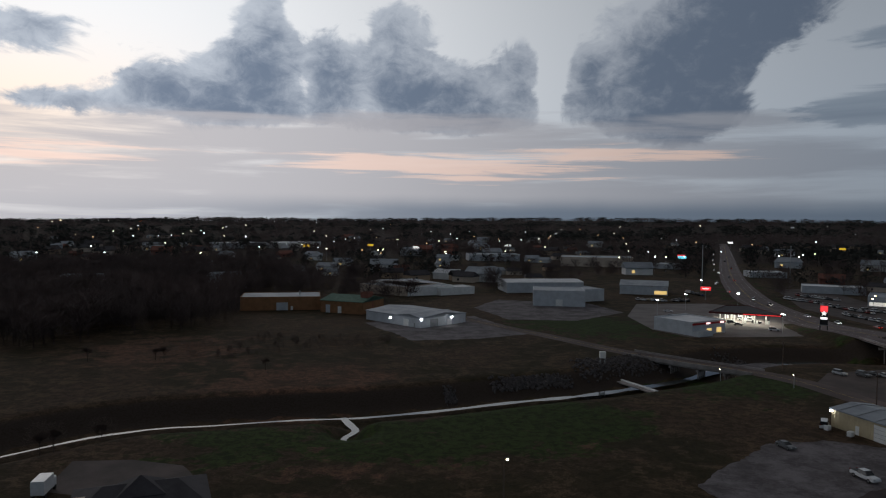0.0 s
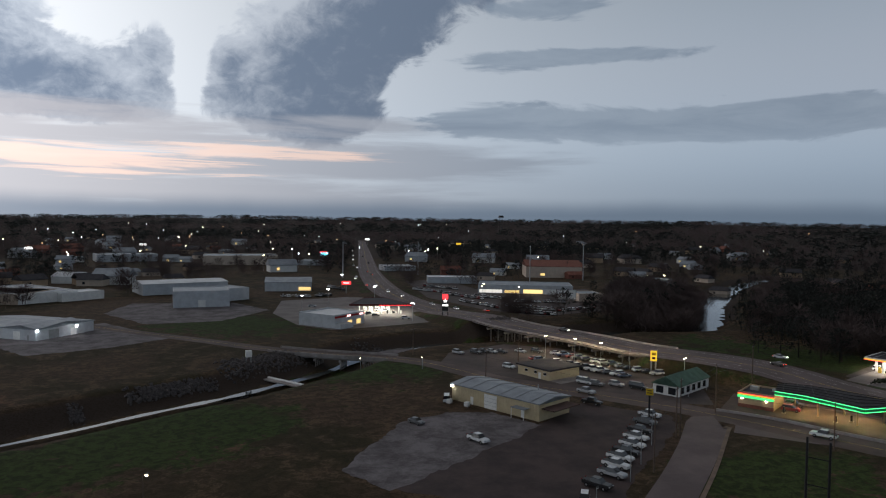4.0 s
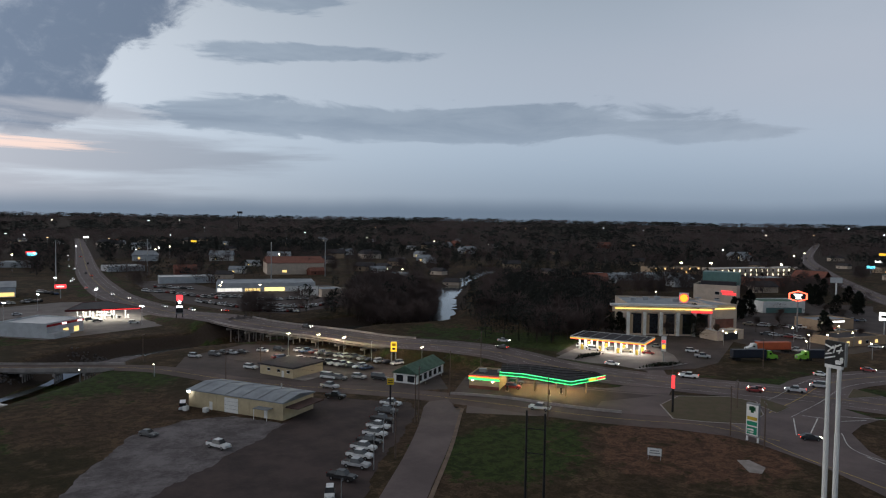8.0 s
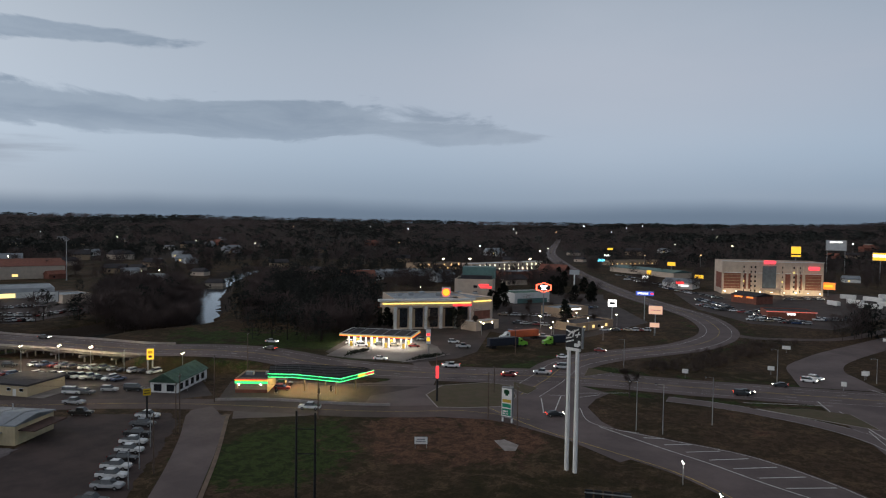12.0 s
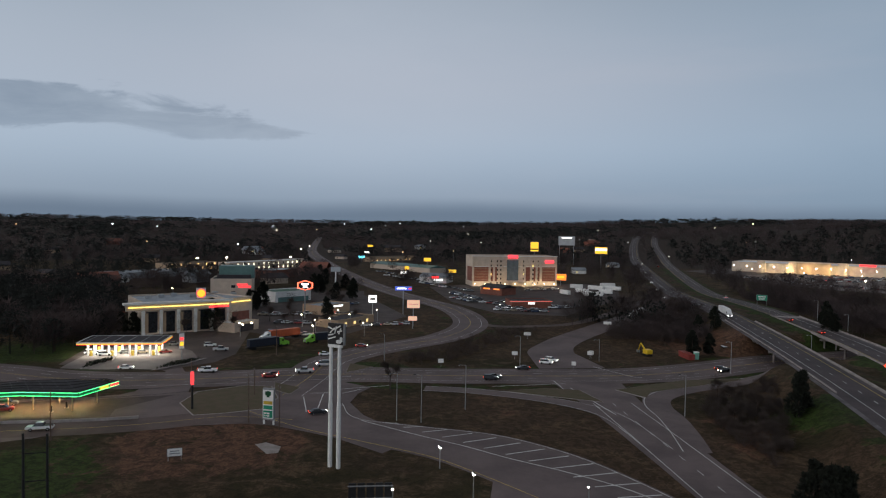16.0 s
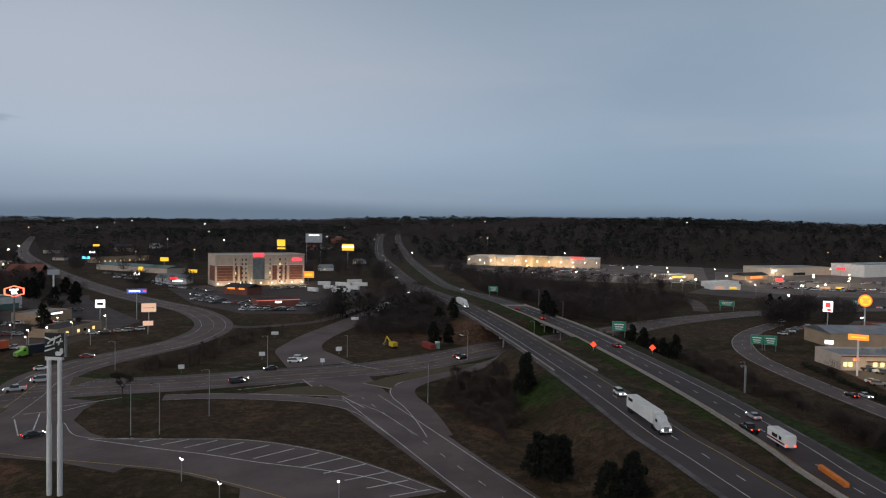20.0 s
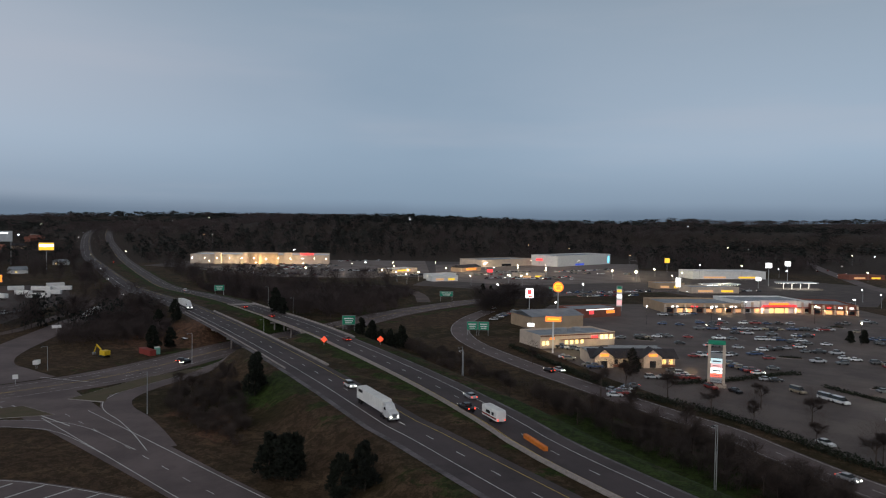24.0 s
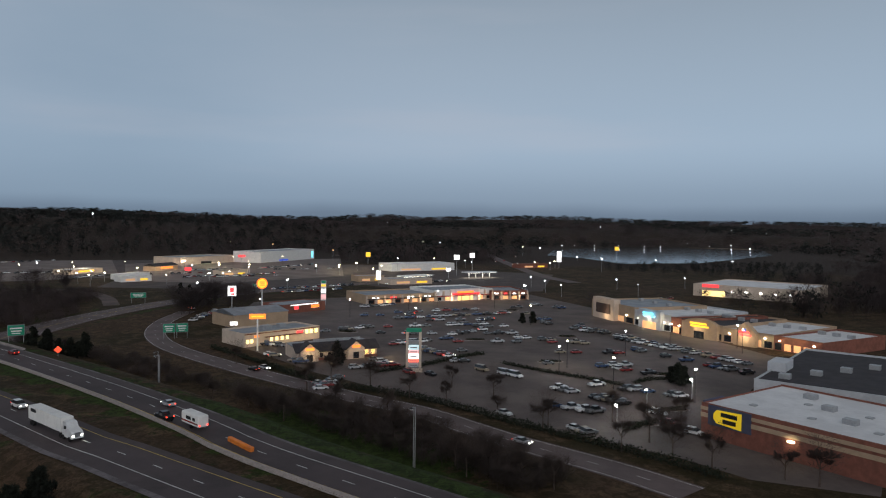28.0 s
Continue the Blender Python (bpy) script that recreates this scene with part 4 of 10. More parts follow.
rng = np.random.RandomState(11)
BARES = [crown_bare(rng, 230) for _ in range(6)]
PINES = [crown_pine(rng, 110) for _ in range(6)]
PINES_NEAR = [crown_pine(rng, 420) for _ in range(4)]
BARES_FAR = [crown_bare(rng, 64) for _ in range(6)]
PINES_FAR = [crown_pine(rng, 40) for _ in range(6)]

# open ground where no tree stands: x, y, radius
CLEAR = [(140.6, 433.0, 90), (242.0, 383.7, 75), (275.9, 354.7, 60), (135.0, 348.7, 60), (-0.7, 366.5, 60), (52.1, 413.7, 75), (-88.5, 369.5, 62), (118.6, 476.7, 80), (187.8, 565.0, 70), (372.4, 162.9, 75), (677.9, 269.4, 60),
         (421.1, 119.4, 80), (422.6, 82.8, 90), (653.6, 86.0, 70), (516.7, -14.7, 75), (527.9, -60.6, 60), (875.1, 143.7, 60), (828.2, -340.0, 90), (819.5, -456.3, 90), (703.5, -489.7, 80), (610.0, -510.3, 90), (524.7, -576.9, 90), (556.4, -512.5, 90),
         (496.9, -577.6, 100), (434.1, -646.4, 100), (258.9, -461.2, 120), (344.9, -744.1, 110), (144.5, -569.4, 120), (84.5, -568.0, 80), (297.7, -795.8, 100), (145.4, -277.5, 150), (59.2, -334.9, 130), (317.9, 278.9, 25), (299.0, 643.0, 40), (345.1, 454.7, 60), (352.0, 698.0, 60), (242.0, 835.1, 60), (128.8, 776.7, 50), (381.3, 25.3, 50), (-9.2, 517.4, 45), (292.7, 98.1, 70)]
CLEAR += [(214.0, -732.0, 150), (155.9, -792.2, 150), (95.1, -855.1, 150), (243.1, -954.6, 170), (157.7, -1051.5, 170), (335.9, -1009.5, 120), (72.5, -1148.1, 150)]
CLEAR += [(446.9, -272.7, 45), (424.0, -286.3, 50), (416.0, -323.7, 55), (407.0, -366.3, 60), (397.6, -410.1, 55), (432.6, -245.9, 35), (558.3, -370.4, 60), (636.3, -322.5, 50), (338.8, -244.2, 40), (285.5, -232.8, 40), (531.5, -22.8, 45), (436.6, -49.0, 40), (390.6, 3.4, 45), (503.3, -88.4, 40), (603.5, -67.5, 45), (476.2, -388.9, 60), (425.4, -303.7, 60)]
LAKE = [(522.2, -1459.3), (446.5, -1974.4), (144.1, -1907.9), (97.3, -1532.5), (162.6, -1084.5), (250.5, -983.5), (340.5, -1103.0), (428.2, -1169.9)]
LAKE_MID, LAKE_A, LAKE_B = Vector((285.2, -1394.2)), Vector((484.1, -1322.0)), Vector((101.6, -1599.4))


def inside_of(P, corners):
    """Which of the points P lie within the outline."""
    res = np.zeros(len(P), bool)
    for (x1, y1), (x2, y2) in zip(corners, corners[1:] + corners[:1]):
        res ^= ((y1 > P[:, 1]) != (y2 > P[:, 1])) & (P[:, 0] < (x2 - x1) * (P[:, 1] - y1) / ((y2 - y1) or 1e-6) + x1)
    return res


def scatter(n, r0, r1, az0, az1, seed, min_road=16):
    """Places at even chances in log distance, off the roads and the open ground."""
    r = np.random.RandomState(seed)
    R = np.exp(r.uniform(math.log(r0), math.log(r1), n))
    A = np.radians(r.uniform(az0, az1, n))
    P = np.stack([R * np.sin(A), R * np.cos(A)], -1)
    ok = np.ones(n, bool)
    for x, y, c in CLEAR:
        ok &= np.hypot(P[:, 0] - x, P[:, 1] - y) > c
    for line in (MS_LINE, LR_LINE, CURVE_LINE, NEAR_LINE, FAR_LINE, CREEK_LINE):
        k = R < 1500
        ok[k] &= away(P[k], line[::3] + line[-1:]) > min_road
    for outline in LOT_OUTLINES:
        ok &= ~inside_of(P, outline)
    d = LAKE_B - LAKE_A
    u = ((P - np.array(LAKE_A)) @ np.array(d)) / d.length_squared
    side = np.abs((P[:, 0] - LAKE_A.x) * d.y - (P[:, 1] - LAKE_A.y) * d.x) / d.length
    ok &= ~((u > -0.15) & (u < 1.15) & (side < 330))
    P, R = P[ok], R[ok]
    return P, R, r


def places(P, R, r, h0, h1, grow=0.0):
    H = r.uniform(h0, h1, len(P)) * (1 + grow * np.clip((R - 800) / 3000, 0, 1))
    W = r.uniform(0.8, 1.25, len(P)) * (1 + 2.6 * np.clip((R - 900) / 2600, 0, 1))
    return np.c_[P, heights(P) - 0.3, H, W]


# where the houses of the town stand, with open ground before them
r = random.Random(77)
TOWN = []
for k in range(230):
    az, R_ = radians(r.uniform(-31, 50) if k < 190 else r.uniform(50, 100)), math.exp(r.uniform(math.log(520), math.log(1700)))
    x, y = R_ * math.sin(az), R_ * math.cos(az)
    if any(math.hypot(x - c[0], y - c[1]) < c[2] + 8 for c in CLEAR) or min((v - Vector((x, y))).length for v in MS_LINE) < 25 or min((v - Vector((x, y))).length for v in CURVE_LINE) < 25:
        continue
    TOWN.append((x, y, math.degrees(-az) + r.uniform(-40, 40), r.choice((1, 1, 1.3, 1.8))))
CLEAR += [(x * 0.985, y * 0.985, 22) for x, y, _, _ in TOWN]


P, R, r = scatter(15000, 900, 4600, -40, 196, 1)
pl = places(P, R, r, 10, 17, 0.3)
pick = wobble(P[:, 0], P[:, 1], 0.004, 17) + r.uniform(-0.5, 0.5, len(P)) * 0.6 > -0.08
plant("far_woods", pl[pick], BARES_FAR, WOODS_TWIG, "distant leafless winter woods covering low hills")
plant("far_pine_woods", pl[~pick], PINES_FAR, WOODS_PINE, "distant dark pine woods on low hills")
P, R, r = scatter(5200, 360, 950, -40, 196, 2)
pl = places(P, R, r, 8, 15)
pick = wobble(P[:, 0], P[:, 1], 0.009, 23) + r.uniform(-0.5, 0.5, len(P)) * 0.5 > -0.2
plant("mid_woods", pl[pick], BARES, WOODS_TWIG, "leafless trees scattered through the town")
plant("mid_pine_woods", pl[~pick], PINES, WOODS_PINE, "dark pines scattered through the town")


def grove(name, corners, n, h0, h1, kinds, mat, label, seed):
    """A wood that fills the outline given by its corners."""
    r = np.random.RandomState(seed)
    c = np.array(corners)
    lo, hi = c.min(0), c.max(0)
    P = r.uniform(lo, hi, (n * 4, 2))
    P = P[inside_of(P, corners)][:n]
    plant(name, np.c_[P, heights(P) - 0.2, r.uniform(h0, h1, len(P)), r.uniform(0.8, 1.2, len(P))], kinds, mat, label)


grove("creekside_wood", [(-221.7, 307.9), (-160.4, 259.0), (-136.5, 284.5), (-117.1, 302.7), (-97.9, 335.7), (-126.8, 446.5), (-92.6, 539.3), (-163.0, 681.0), (-323.2, 675.7), (-418.4, 611.1)], 900, 9, 16, BARES, WOODS_TWIG, "dense leafless wood beyond the field", 31)
grove("river_wood", [(242.7, 279.0), (240.8, 247.7), (261.4, 239.7), (303.1, 273.6), (379.4, 338.4), (381.9, 393.3), (320.1, 362.4)], 260, 8, 14, BARES, WOODS_TWIG, "leafless thicket beside the river", 32)
grove("pine_wood", [(238.5, 186.5), (244.9, 157.9), (278.3, 153.5), (348.7, 184.1), (445.4, 257.5), (398.2, 297.0)], 100, 12, 19, PINES_NEAR, WOODS_PINE, "tall dark pine wood beside a hotel", 33)
grove("river_wood", [(248.8, 197.8), (245.1, 154.1), (275.6, 151.9), (461.4, 244.1), (465.3, 358.9)], 170, 9, 15, BARES, WOODS_TWIG, "leafless trees mixed among pines by the river", 34)
grove("median_thicket", [(322.0, -52.0), (300.0, -60.6), (308.0, -95.0), (362.8, -106.0), (432.0, -116.0), (385.0, -86.0)], 190, 4, 7.5, BARES, WOODS_TWIG, "leafless thicket between the ramp and the interstate", 35)
grove("ridge_pines", [(934.2, -400.8), (718.7, -895.1), (1196.0, -1615.7), (1737.3, -1450.0), (1440.0, -537.6)], 420, 12, 19, PINES, WOODS_PINE, "dark pine ridge behind the superstore", 36)
grove("scrub", [(586.8, -196.0), (468.3, -169.1), (395.7, -181.7), (359.0, -204.3), (370.7, -250.5), (413.5, -300.1), (451.2, -314.6), (504.1, -286.3), (579.9, -238.3)], 700, 3, 6, BARES, WOODS_TWIG, "reddish brown leafless scrub below the superstore", 37)
grove("lakeside_pines", [(225.8, -803.9), (69.0, -797.6), (4.1, -702.2), (7.4, -1113.7), (157.7, -1051.5), (259.6, -935.9)], 260, 5, 8, PINES, WOODS_PINE, "dark trees along the lake shore", 38)
grove("plaza_wood", [(-11.8, -535.6), (-51.1, -408.5), (-139.6, -902.4), (-30.1, -913.8)], 160, 9, 15, BARES, WOODS_TWIG, "leafless wood behind the plaza", 39)


grove("bank_scrub", [(154.2, -151.4), (123.5, -156.4), (94.5, -154.7), (66.2, -144.8), (43.9, -135.1), (46.6, -121.6), (70.0, -126.0), (98.4, -133.3), (130.5, -140.8)], 330, 2.0, 5.0, BARES, TWIG, "brown leafless scrub on the interstate bank", 40)
grove("bank_scrub", [(221.0, -69.5), (228.0, -90.0), (193.0, -79.0), (163.6, -69.3), (150.0, -60.5), (166.6, -58.0), (196.0, -58.0)], 380, 1.0, 3.2, BARES, TWIG, "reddish brown scrub on the ramp bank", 41)
grove("bank_scrub", [(-19.1, 297.9), (-78.8, 300.9), (-105.0, 271.3), (-93.3, 245.7), (-62.6, 253.3), (-26.0, 272.6)], 170, 0.8, 2.4, BARES, TWIG, "low brown scrub in the field by the works", 42)
grove("bank_scrub", [(300.0, -160.0), (262.0, -178.0), (215.0, -172.0), (170.0, -160.0), (150.0, -152.0), (190.0, -150.0), (240.0, -166.0), (290.0, -176.0)], 220, 1.5, 3.8, BARES, TWIG, "brown leafless brush between the interstate and the frontage road", 44)
grove("bank_scrub", [(346.0, -238.0), (316.0, -200.0), (345.0, -185.0), (420.0, -215.0), (455.0, -260.0), (400.0, -268.0)], 150, 3.0, 6.5, BARES, WOODS_TWIG, "brown leafless trees inside the ramp loop", 45)


grove("ditch_scrub", [(243.9, 33.3), (252.6, 14.1), (302.4, -9.0), (338.2, -24.2), (337.1, -7.2), (287.5, 16.2), (258.7, 33.2)], 240, 1.2, 2.8, BARES, TWIG, "dark brown brush along a drainage ditch", 43)


def bare_tree(h, seed):
    """A leafless tree: trunk, limbs and a crown of many thin twigs."""
    r = random.Random(seed)
    wood, twig = bmesh.new(), []
    tube(wood, (0, 0, 0), (0, 0, h * 0.22), h * 0.020, h * 0.014, 6)

    def grow(p, d, length, rad, level):
        q = p + d * length
        if level < 2:
            tube(wood, p, q, rad, rad * 0.6, 4)
        else:
            s = d.cross(Vector((r.uniform(-1, 1), r.uniform(-1, 1), r.uniform(-1, 1)))).normalized() * max(rad, 0.03)
            twig.extend([p - s, p + s, q])
        if level == 4:
            return
        for _ in range((6, 6, 6, 10)[level]):
            e = (d + Vector((r.uniform(-1, 1), r.uniform(-1, 1), r.uniform(-0.3, 0.7))) * 1.2).normalized()
            grow(p + d * length * r.uniform(0.45, 1.0), e, length * r.uniform(0.5, 0.78), rad * 0.55, level + 1)

    grow(Vector((0, 0, h * 0.17)), Vector((0, 0, 1)), h * 0.30, h * 0.013, 0)
    t = thing("bare_tree", 0, 0, 0, 0, "leafless grey-brown tree with fine twigs", "tree")
    part("trunk", wood, BARK, t)
    rs = np.random.RandomState(seed)
    for _ in range(900):                                   # the fine outer twigs
        a, z = rs.uniform(0, 6.283), rs.uniform(0.24, 0.92)
        q = 0.42 * rs.uniform(0, 1) ** 0.55 * math.sqrt(max(0.05, 1 - ((z - 0.55) / 0.46) ** 2)) * (1 + 0.15 * math.sin(3 * a + seed))
        p = Vector((q * math.cos(a), q * math.sin(a), z)) * h
        e = Vector((math.cos(a) * 0.7 + rs.normal(0, 0.4), math.sin(a) * 0.7 + rs.normal(0, 0.4), rs.uniform(0.2, 1.0))) * (h * 0.12)
        k = Vector((-math.sin(a), math.cos(a), rs.normal(0, 0.5))) * rs.uniform(0.012, 0.024)
        twig.extend([p - k, p + k, p + e])
    o = new("crown", tri_mesh("crown", np.array([tuple(v) for v in twig]), TWIG))
    o.parent = t
    return t


def conifer(h, width, seed, label="dense dark evergreen tree"):
    """An evergreen: trunk and a ragged crown of needle tufts."""
    r = random.Random(seed)
    t = thing("evergreen_tree", 0, 0, 0, 0, label, "tree")
    part("trunk", tube(bmesh.new(), (0, 0, 0), (0, 0, h * 0.8), h * 0.022, h * 0.006, 6), BARK, t)
    V = []
    for i in range(34):                                    # boughs, each a ragged clump of tufts
        zc, ac = 0.10 + 0.84 * (i + r.random()) / 34, r.uniform(0, 6.283)
        rim = width / 2 * min(1.0, 0.55 + zc * 1.6) * (1 - zc ** 2.4) ** 0.75
        rc = rim * r.uniform(0.25, 0.85)
        size = width * r.uniform(0.10, 0.19) * (1.15 - 0.5 * zc)
        for _ in range(95):
            d = Vector((r.gauss(0, 1), r.gauss(0, 1), r.gauss(0, 1))).normalized()
            p = Vector((rc * math.cos(ac), rc * math.sin(ac), zc * h)) + d * size * r.uniform(0.5, 1.1)
            if p.z < 0.1:
                continue
            e = d.cross(Vector((r.uniform(-1, 1), r.uniform(-1, 1), r.uniform(-1, 1)))).normalized() * r.uniform(0.09, 0.24)
            V += [p - e, p + e, p + (d + Vector((0, 0, 0.35))) * r.uniform(0.25, 0.6)]
            V += [p - e * 1.3 - d * 0.25, p + Vector((0, 0, r.uniform(0.2, 0.45))), p + e * 1.3 - d * 0.25]
    o = new("crown", tri_mesh("crown", np.array([tuple(v) for v in V]), PINE))
    o.parent = t
    return t


def copies(ob, spots, seed=0, s0=0.8, s1=1.2, group=""):
    """Copies of a tree or bush at the places, turned and sized by chance; the first place takes ob itself."""
    r = random.Random(seed)
    if group:
        tagged(ob, group=group)
    for i, (x, y) in enumerate(spots):
        o = ob if i == 0 else copy_thing(ob, Matrix())
        k = r.uniform(s0, s1)
        o.matrix_world = pose(x, y, gz(x, y) - 0.1, 0, 0, r.uniform(0, 360)) @ Matrix.Diagonal((k, k, k * r.uniform(0.9, 1.1), 1))


copies(conifer(11, 7.5, 3), [(187.5, -80.5), (191.0, -82.5)], 1, 0.95, 1.1, "evergreens by the interstate")
copies(conifer(9, 6.2, 9), [(129.8, -58.8), (127.6, -63.2), (126.0, -60.5), (111.0, -64.2), (108.9, -67.9)], 2, 0.9, 1.1, "evergreens by the interstate")
copies(conifer(10, 6.4, 17), [(281.0, -79.6), (285.0, -87.3), (332.0, -96.5), (329.5, -103.0), (325.3, -150.5), (331.0, -152.5), (319.0, -151.0)], 12, 0.85, 1.15, "evergreens by the interstate")
copies(conifer(8.5, 6.2, 5), [(249.5, -152.8), (246.0, -155.6), (242.8, -158.2), (239.8, -161.0), (236.8, -164.2), (265.1, -168.0), (387.5, -339.7), (383.2, -343.7)], 3, 0.8, 1.1, "evergreens by the frontage road")
copies(conifer(11, 7.5, 6), [(297.6, 152.7), (296.8, 157.9), (311.8, 124.4), (312.7, 121.5), (403.9, 134.8), (402.5, 129.9), (377.9, 128.8), (496.6, 123.6), (483.0, 116.0), (446.1, 97.0), (352.1, 80.7), (456.2, 87.9), (574.4, 138.5), (550.1, 128.1), (521.4, 106.5), (510.1, 98.0)], 4, 0.8, 1.3, "evergreens round the restaurants")
copies(bare_tree(9, 4), [(209.9, 28.8), (134.7, -176.6), (101.1, -193.4), (84.2, -187.2), (47.8, -181.1), (30.0, -166.6), (31.9, -187.2), (182.9, -185.1), (60.5, -164.2), (135.6, -166.1), (120.8, -177.8), (35.6, -168.1), (39.5, -157.9), (28.2, -156.6), (105.3, -175.1), (92.3, -173.3), (74.9, -169.0), (60.7, -168.5), (20.2, -156.5), (6.4, -157.1), (0.3, -156.3)], 5, 1.0, 1.45, "leafless trees by the frontage road")
copies(bare_tree(7, 8), [(120.2, -138.2), (111.6, -141.4), (101.8, -142.6), (88.9, -140.6), (78.3, -135.6), (67.1, -130.3), (58.6, -128.5), (51.5, -128.3), (151.7, -144.4), (137.1, -143.3), (116.8, -155.3), (99.4, -154.3), (62.2, -125.8), (44.7, -128.0)], 6, 0.9, 1.4, "leafless saplings on the interstate bank")
copies(bare_tree(8.5, 21), [(303.0, 118.0), (309.0, 112.5), (296.0, 129.0), (331.0, 96.0), (345.0, 108.0), (352.0, 98.0), (366.0, 104.0), (388.0, 110.0), (398.0, 100.0), (322.0, 80.0), (338.0, 78.0), (411.0, 86.0), (432.0, 98.0), (352.0, 66.0), (283.0, 160.0), (290.0, 156.0)], 9, 0.8, 1.3, "leafless trees round the restaurants")
copies(bare_tree(8, 15), [(-95.9, 243.9), (-99.6, 245.7), (-57.8, 231.7), (-121.7, 242.6), (-77.5, 160.7), (-82.0, 148.7), (-87.0, 152.3), (320.2, -68.0), (304.9, -74.8), (284.5, -81.8), (203.0, -68.1), (188.2, -64.6), (194.7, -72.8), (212.8, -68.0)], 7, 0.7, 1.2, "leafless trees on the banks")


# ---------------------------------------------------------------- vehicles
TYRE = material("tyre_rubber", (0.018, 0.018, 0.018), (0.01, 0.01, 0.01), 2.0, 0.9)
RIM = material("wheel_rim", (0.45, 0.45, 0.46), (0.3, 0.3, 0.31), 2.0, 0.4, 0.8)
AUTO_GLASS = material("tinted_auto_glass", (0.015, 0.018, 0.022), (0.01, 0.012, 0.015), 1.0, 0.08, spec=0.7)
HEADLIGHT = glow("headlight", (1.0, 0.95, 0.82), 9)
TAILLIGHT = glow("taillight", (1.0, 0.06, 0.03), 4)
LENS = material("clear_lens", (0.5, 0.5, 0.5), (0.4, 0.4, 0.4), 1.0, 0.2)
RED_LENS = material("red_lens", (0.25, 0.015, 0.012), (0.18, 0.01, 0.01), 1.0, 0.25)
PAINTS = {}
for k, c in (("white", (0.72, 0.73, 0.74)), ("silver", (0.42, 0.43, 0.45)), ("black", (0.012, 0.012, 0.014)), ("red", (0.24, 0.02, 0.018)), ("blue", (0.03, 0.06, 0.14)), ("grey", (0.12, 0.125, 0.13)), ("tan", (0.30, 0.25, 0.18)), ("orange", (0.6, 0.14, 0.02)), ("green", (0.22, 0.55, 0.05))):
    PAINTS[k] = material(k + "_car_paint", c, tuple(v * 0.85 for v in c), 0.8, 0.28, 0.1, spec=0.5)

# side outlines: body (x, z) and cabin (x, z), length along x, nose to +x
SHAPES = {
    "sedan": (4.7, 1.8, [(-2.3, 0.35), (-2.35, 0.75), (-2.2, 0.98), (-1.6, 1.02), (1.0, 0.98), (2.1, 0.86), (2.35, 0.65), (2.3, 0.32)], [(-1.75, 1.0), (-1.15, 1.42), (0.25, 1.46), (1.05, 0.97)]),
    "suv": (4.8, 1.9, [(-2.35, 0.4), (-2.4, 0.9), (-2.3, 1.12), (1.0, 1.1), (2.15, 1.02), (2.4, 0.75), (2.35, 0.38)], [(-2.28, 1.1), (-2.0, 1.72), (0.2, 1.76), (1.05, 1.08)]),
    "pickup": (5.8, 2.0, [(-2.9, 0.55), (-2.95, 1.22), (-1.0, 1.22), (-0.95, 1.25), (1.25, 1.25), (2.75, 1.18), (2.95, 0.85), (2.9, 0.5)], [(-1.0, 1.2), (-0.92, 1.95), (0.7, 1.98), (1.4, 1.2)]),
    "van": (5.4, 2.0, [(-2.65, 0.4), (-2.7, 1.2), (1.4, 1.2), (2.4, 1.05), (2.7, 0.75), (2.65, 0.4)], [(-2.65, 1.18), (-2.6, 2.1), (0.9, 2.12), (1.8, 1.16)]),
}
FLEET = {}
MODEL_NO = 0


def side_solid(outline, w, top_in=0.0, zt=None):
    """A solid with that side outline (x, z), w wide; the higher corners lean in by top_in."""
    bm = bmesh.new()
    zs = [z for _, z in outline]
    z0, z1 = min(zs), max(zs)
    rows = []
    for s in (-1, 1):
        rows.append([bm.verts.new((x, s * (w / 2 - top_in * (z - z0) / (z1 - z0)), z)) for x, z in outline])
    bm.faces.new(rows[0]), bm.faces.new(rows[1][::-1])
    n = len(outline)
    for i in range(n):
        bm.faces.new((rows[0][i], rows[1][i], rows[1][(i + 1) % n], rows[0][(i + 1) % n]))
    bmesh.ops.recalc_face_normals(bm, faces=bm.faces[:])
    return bm


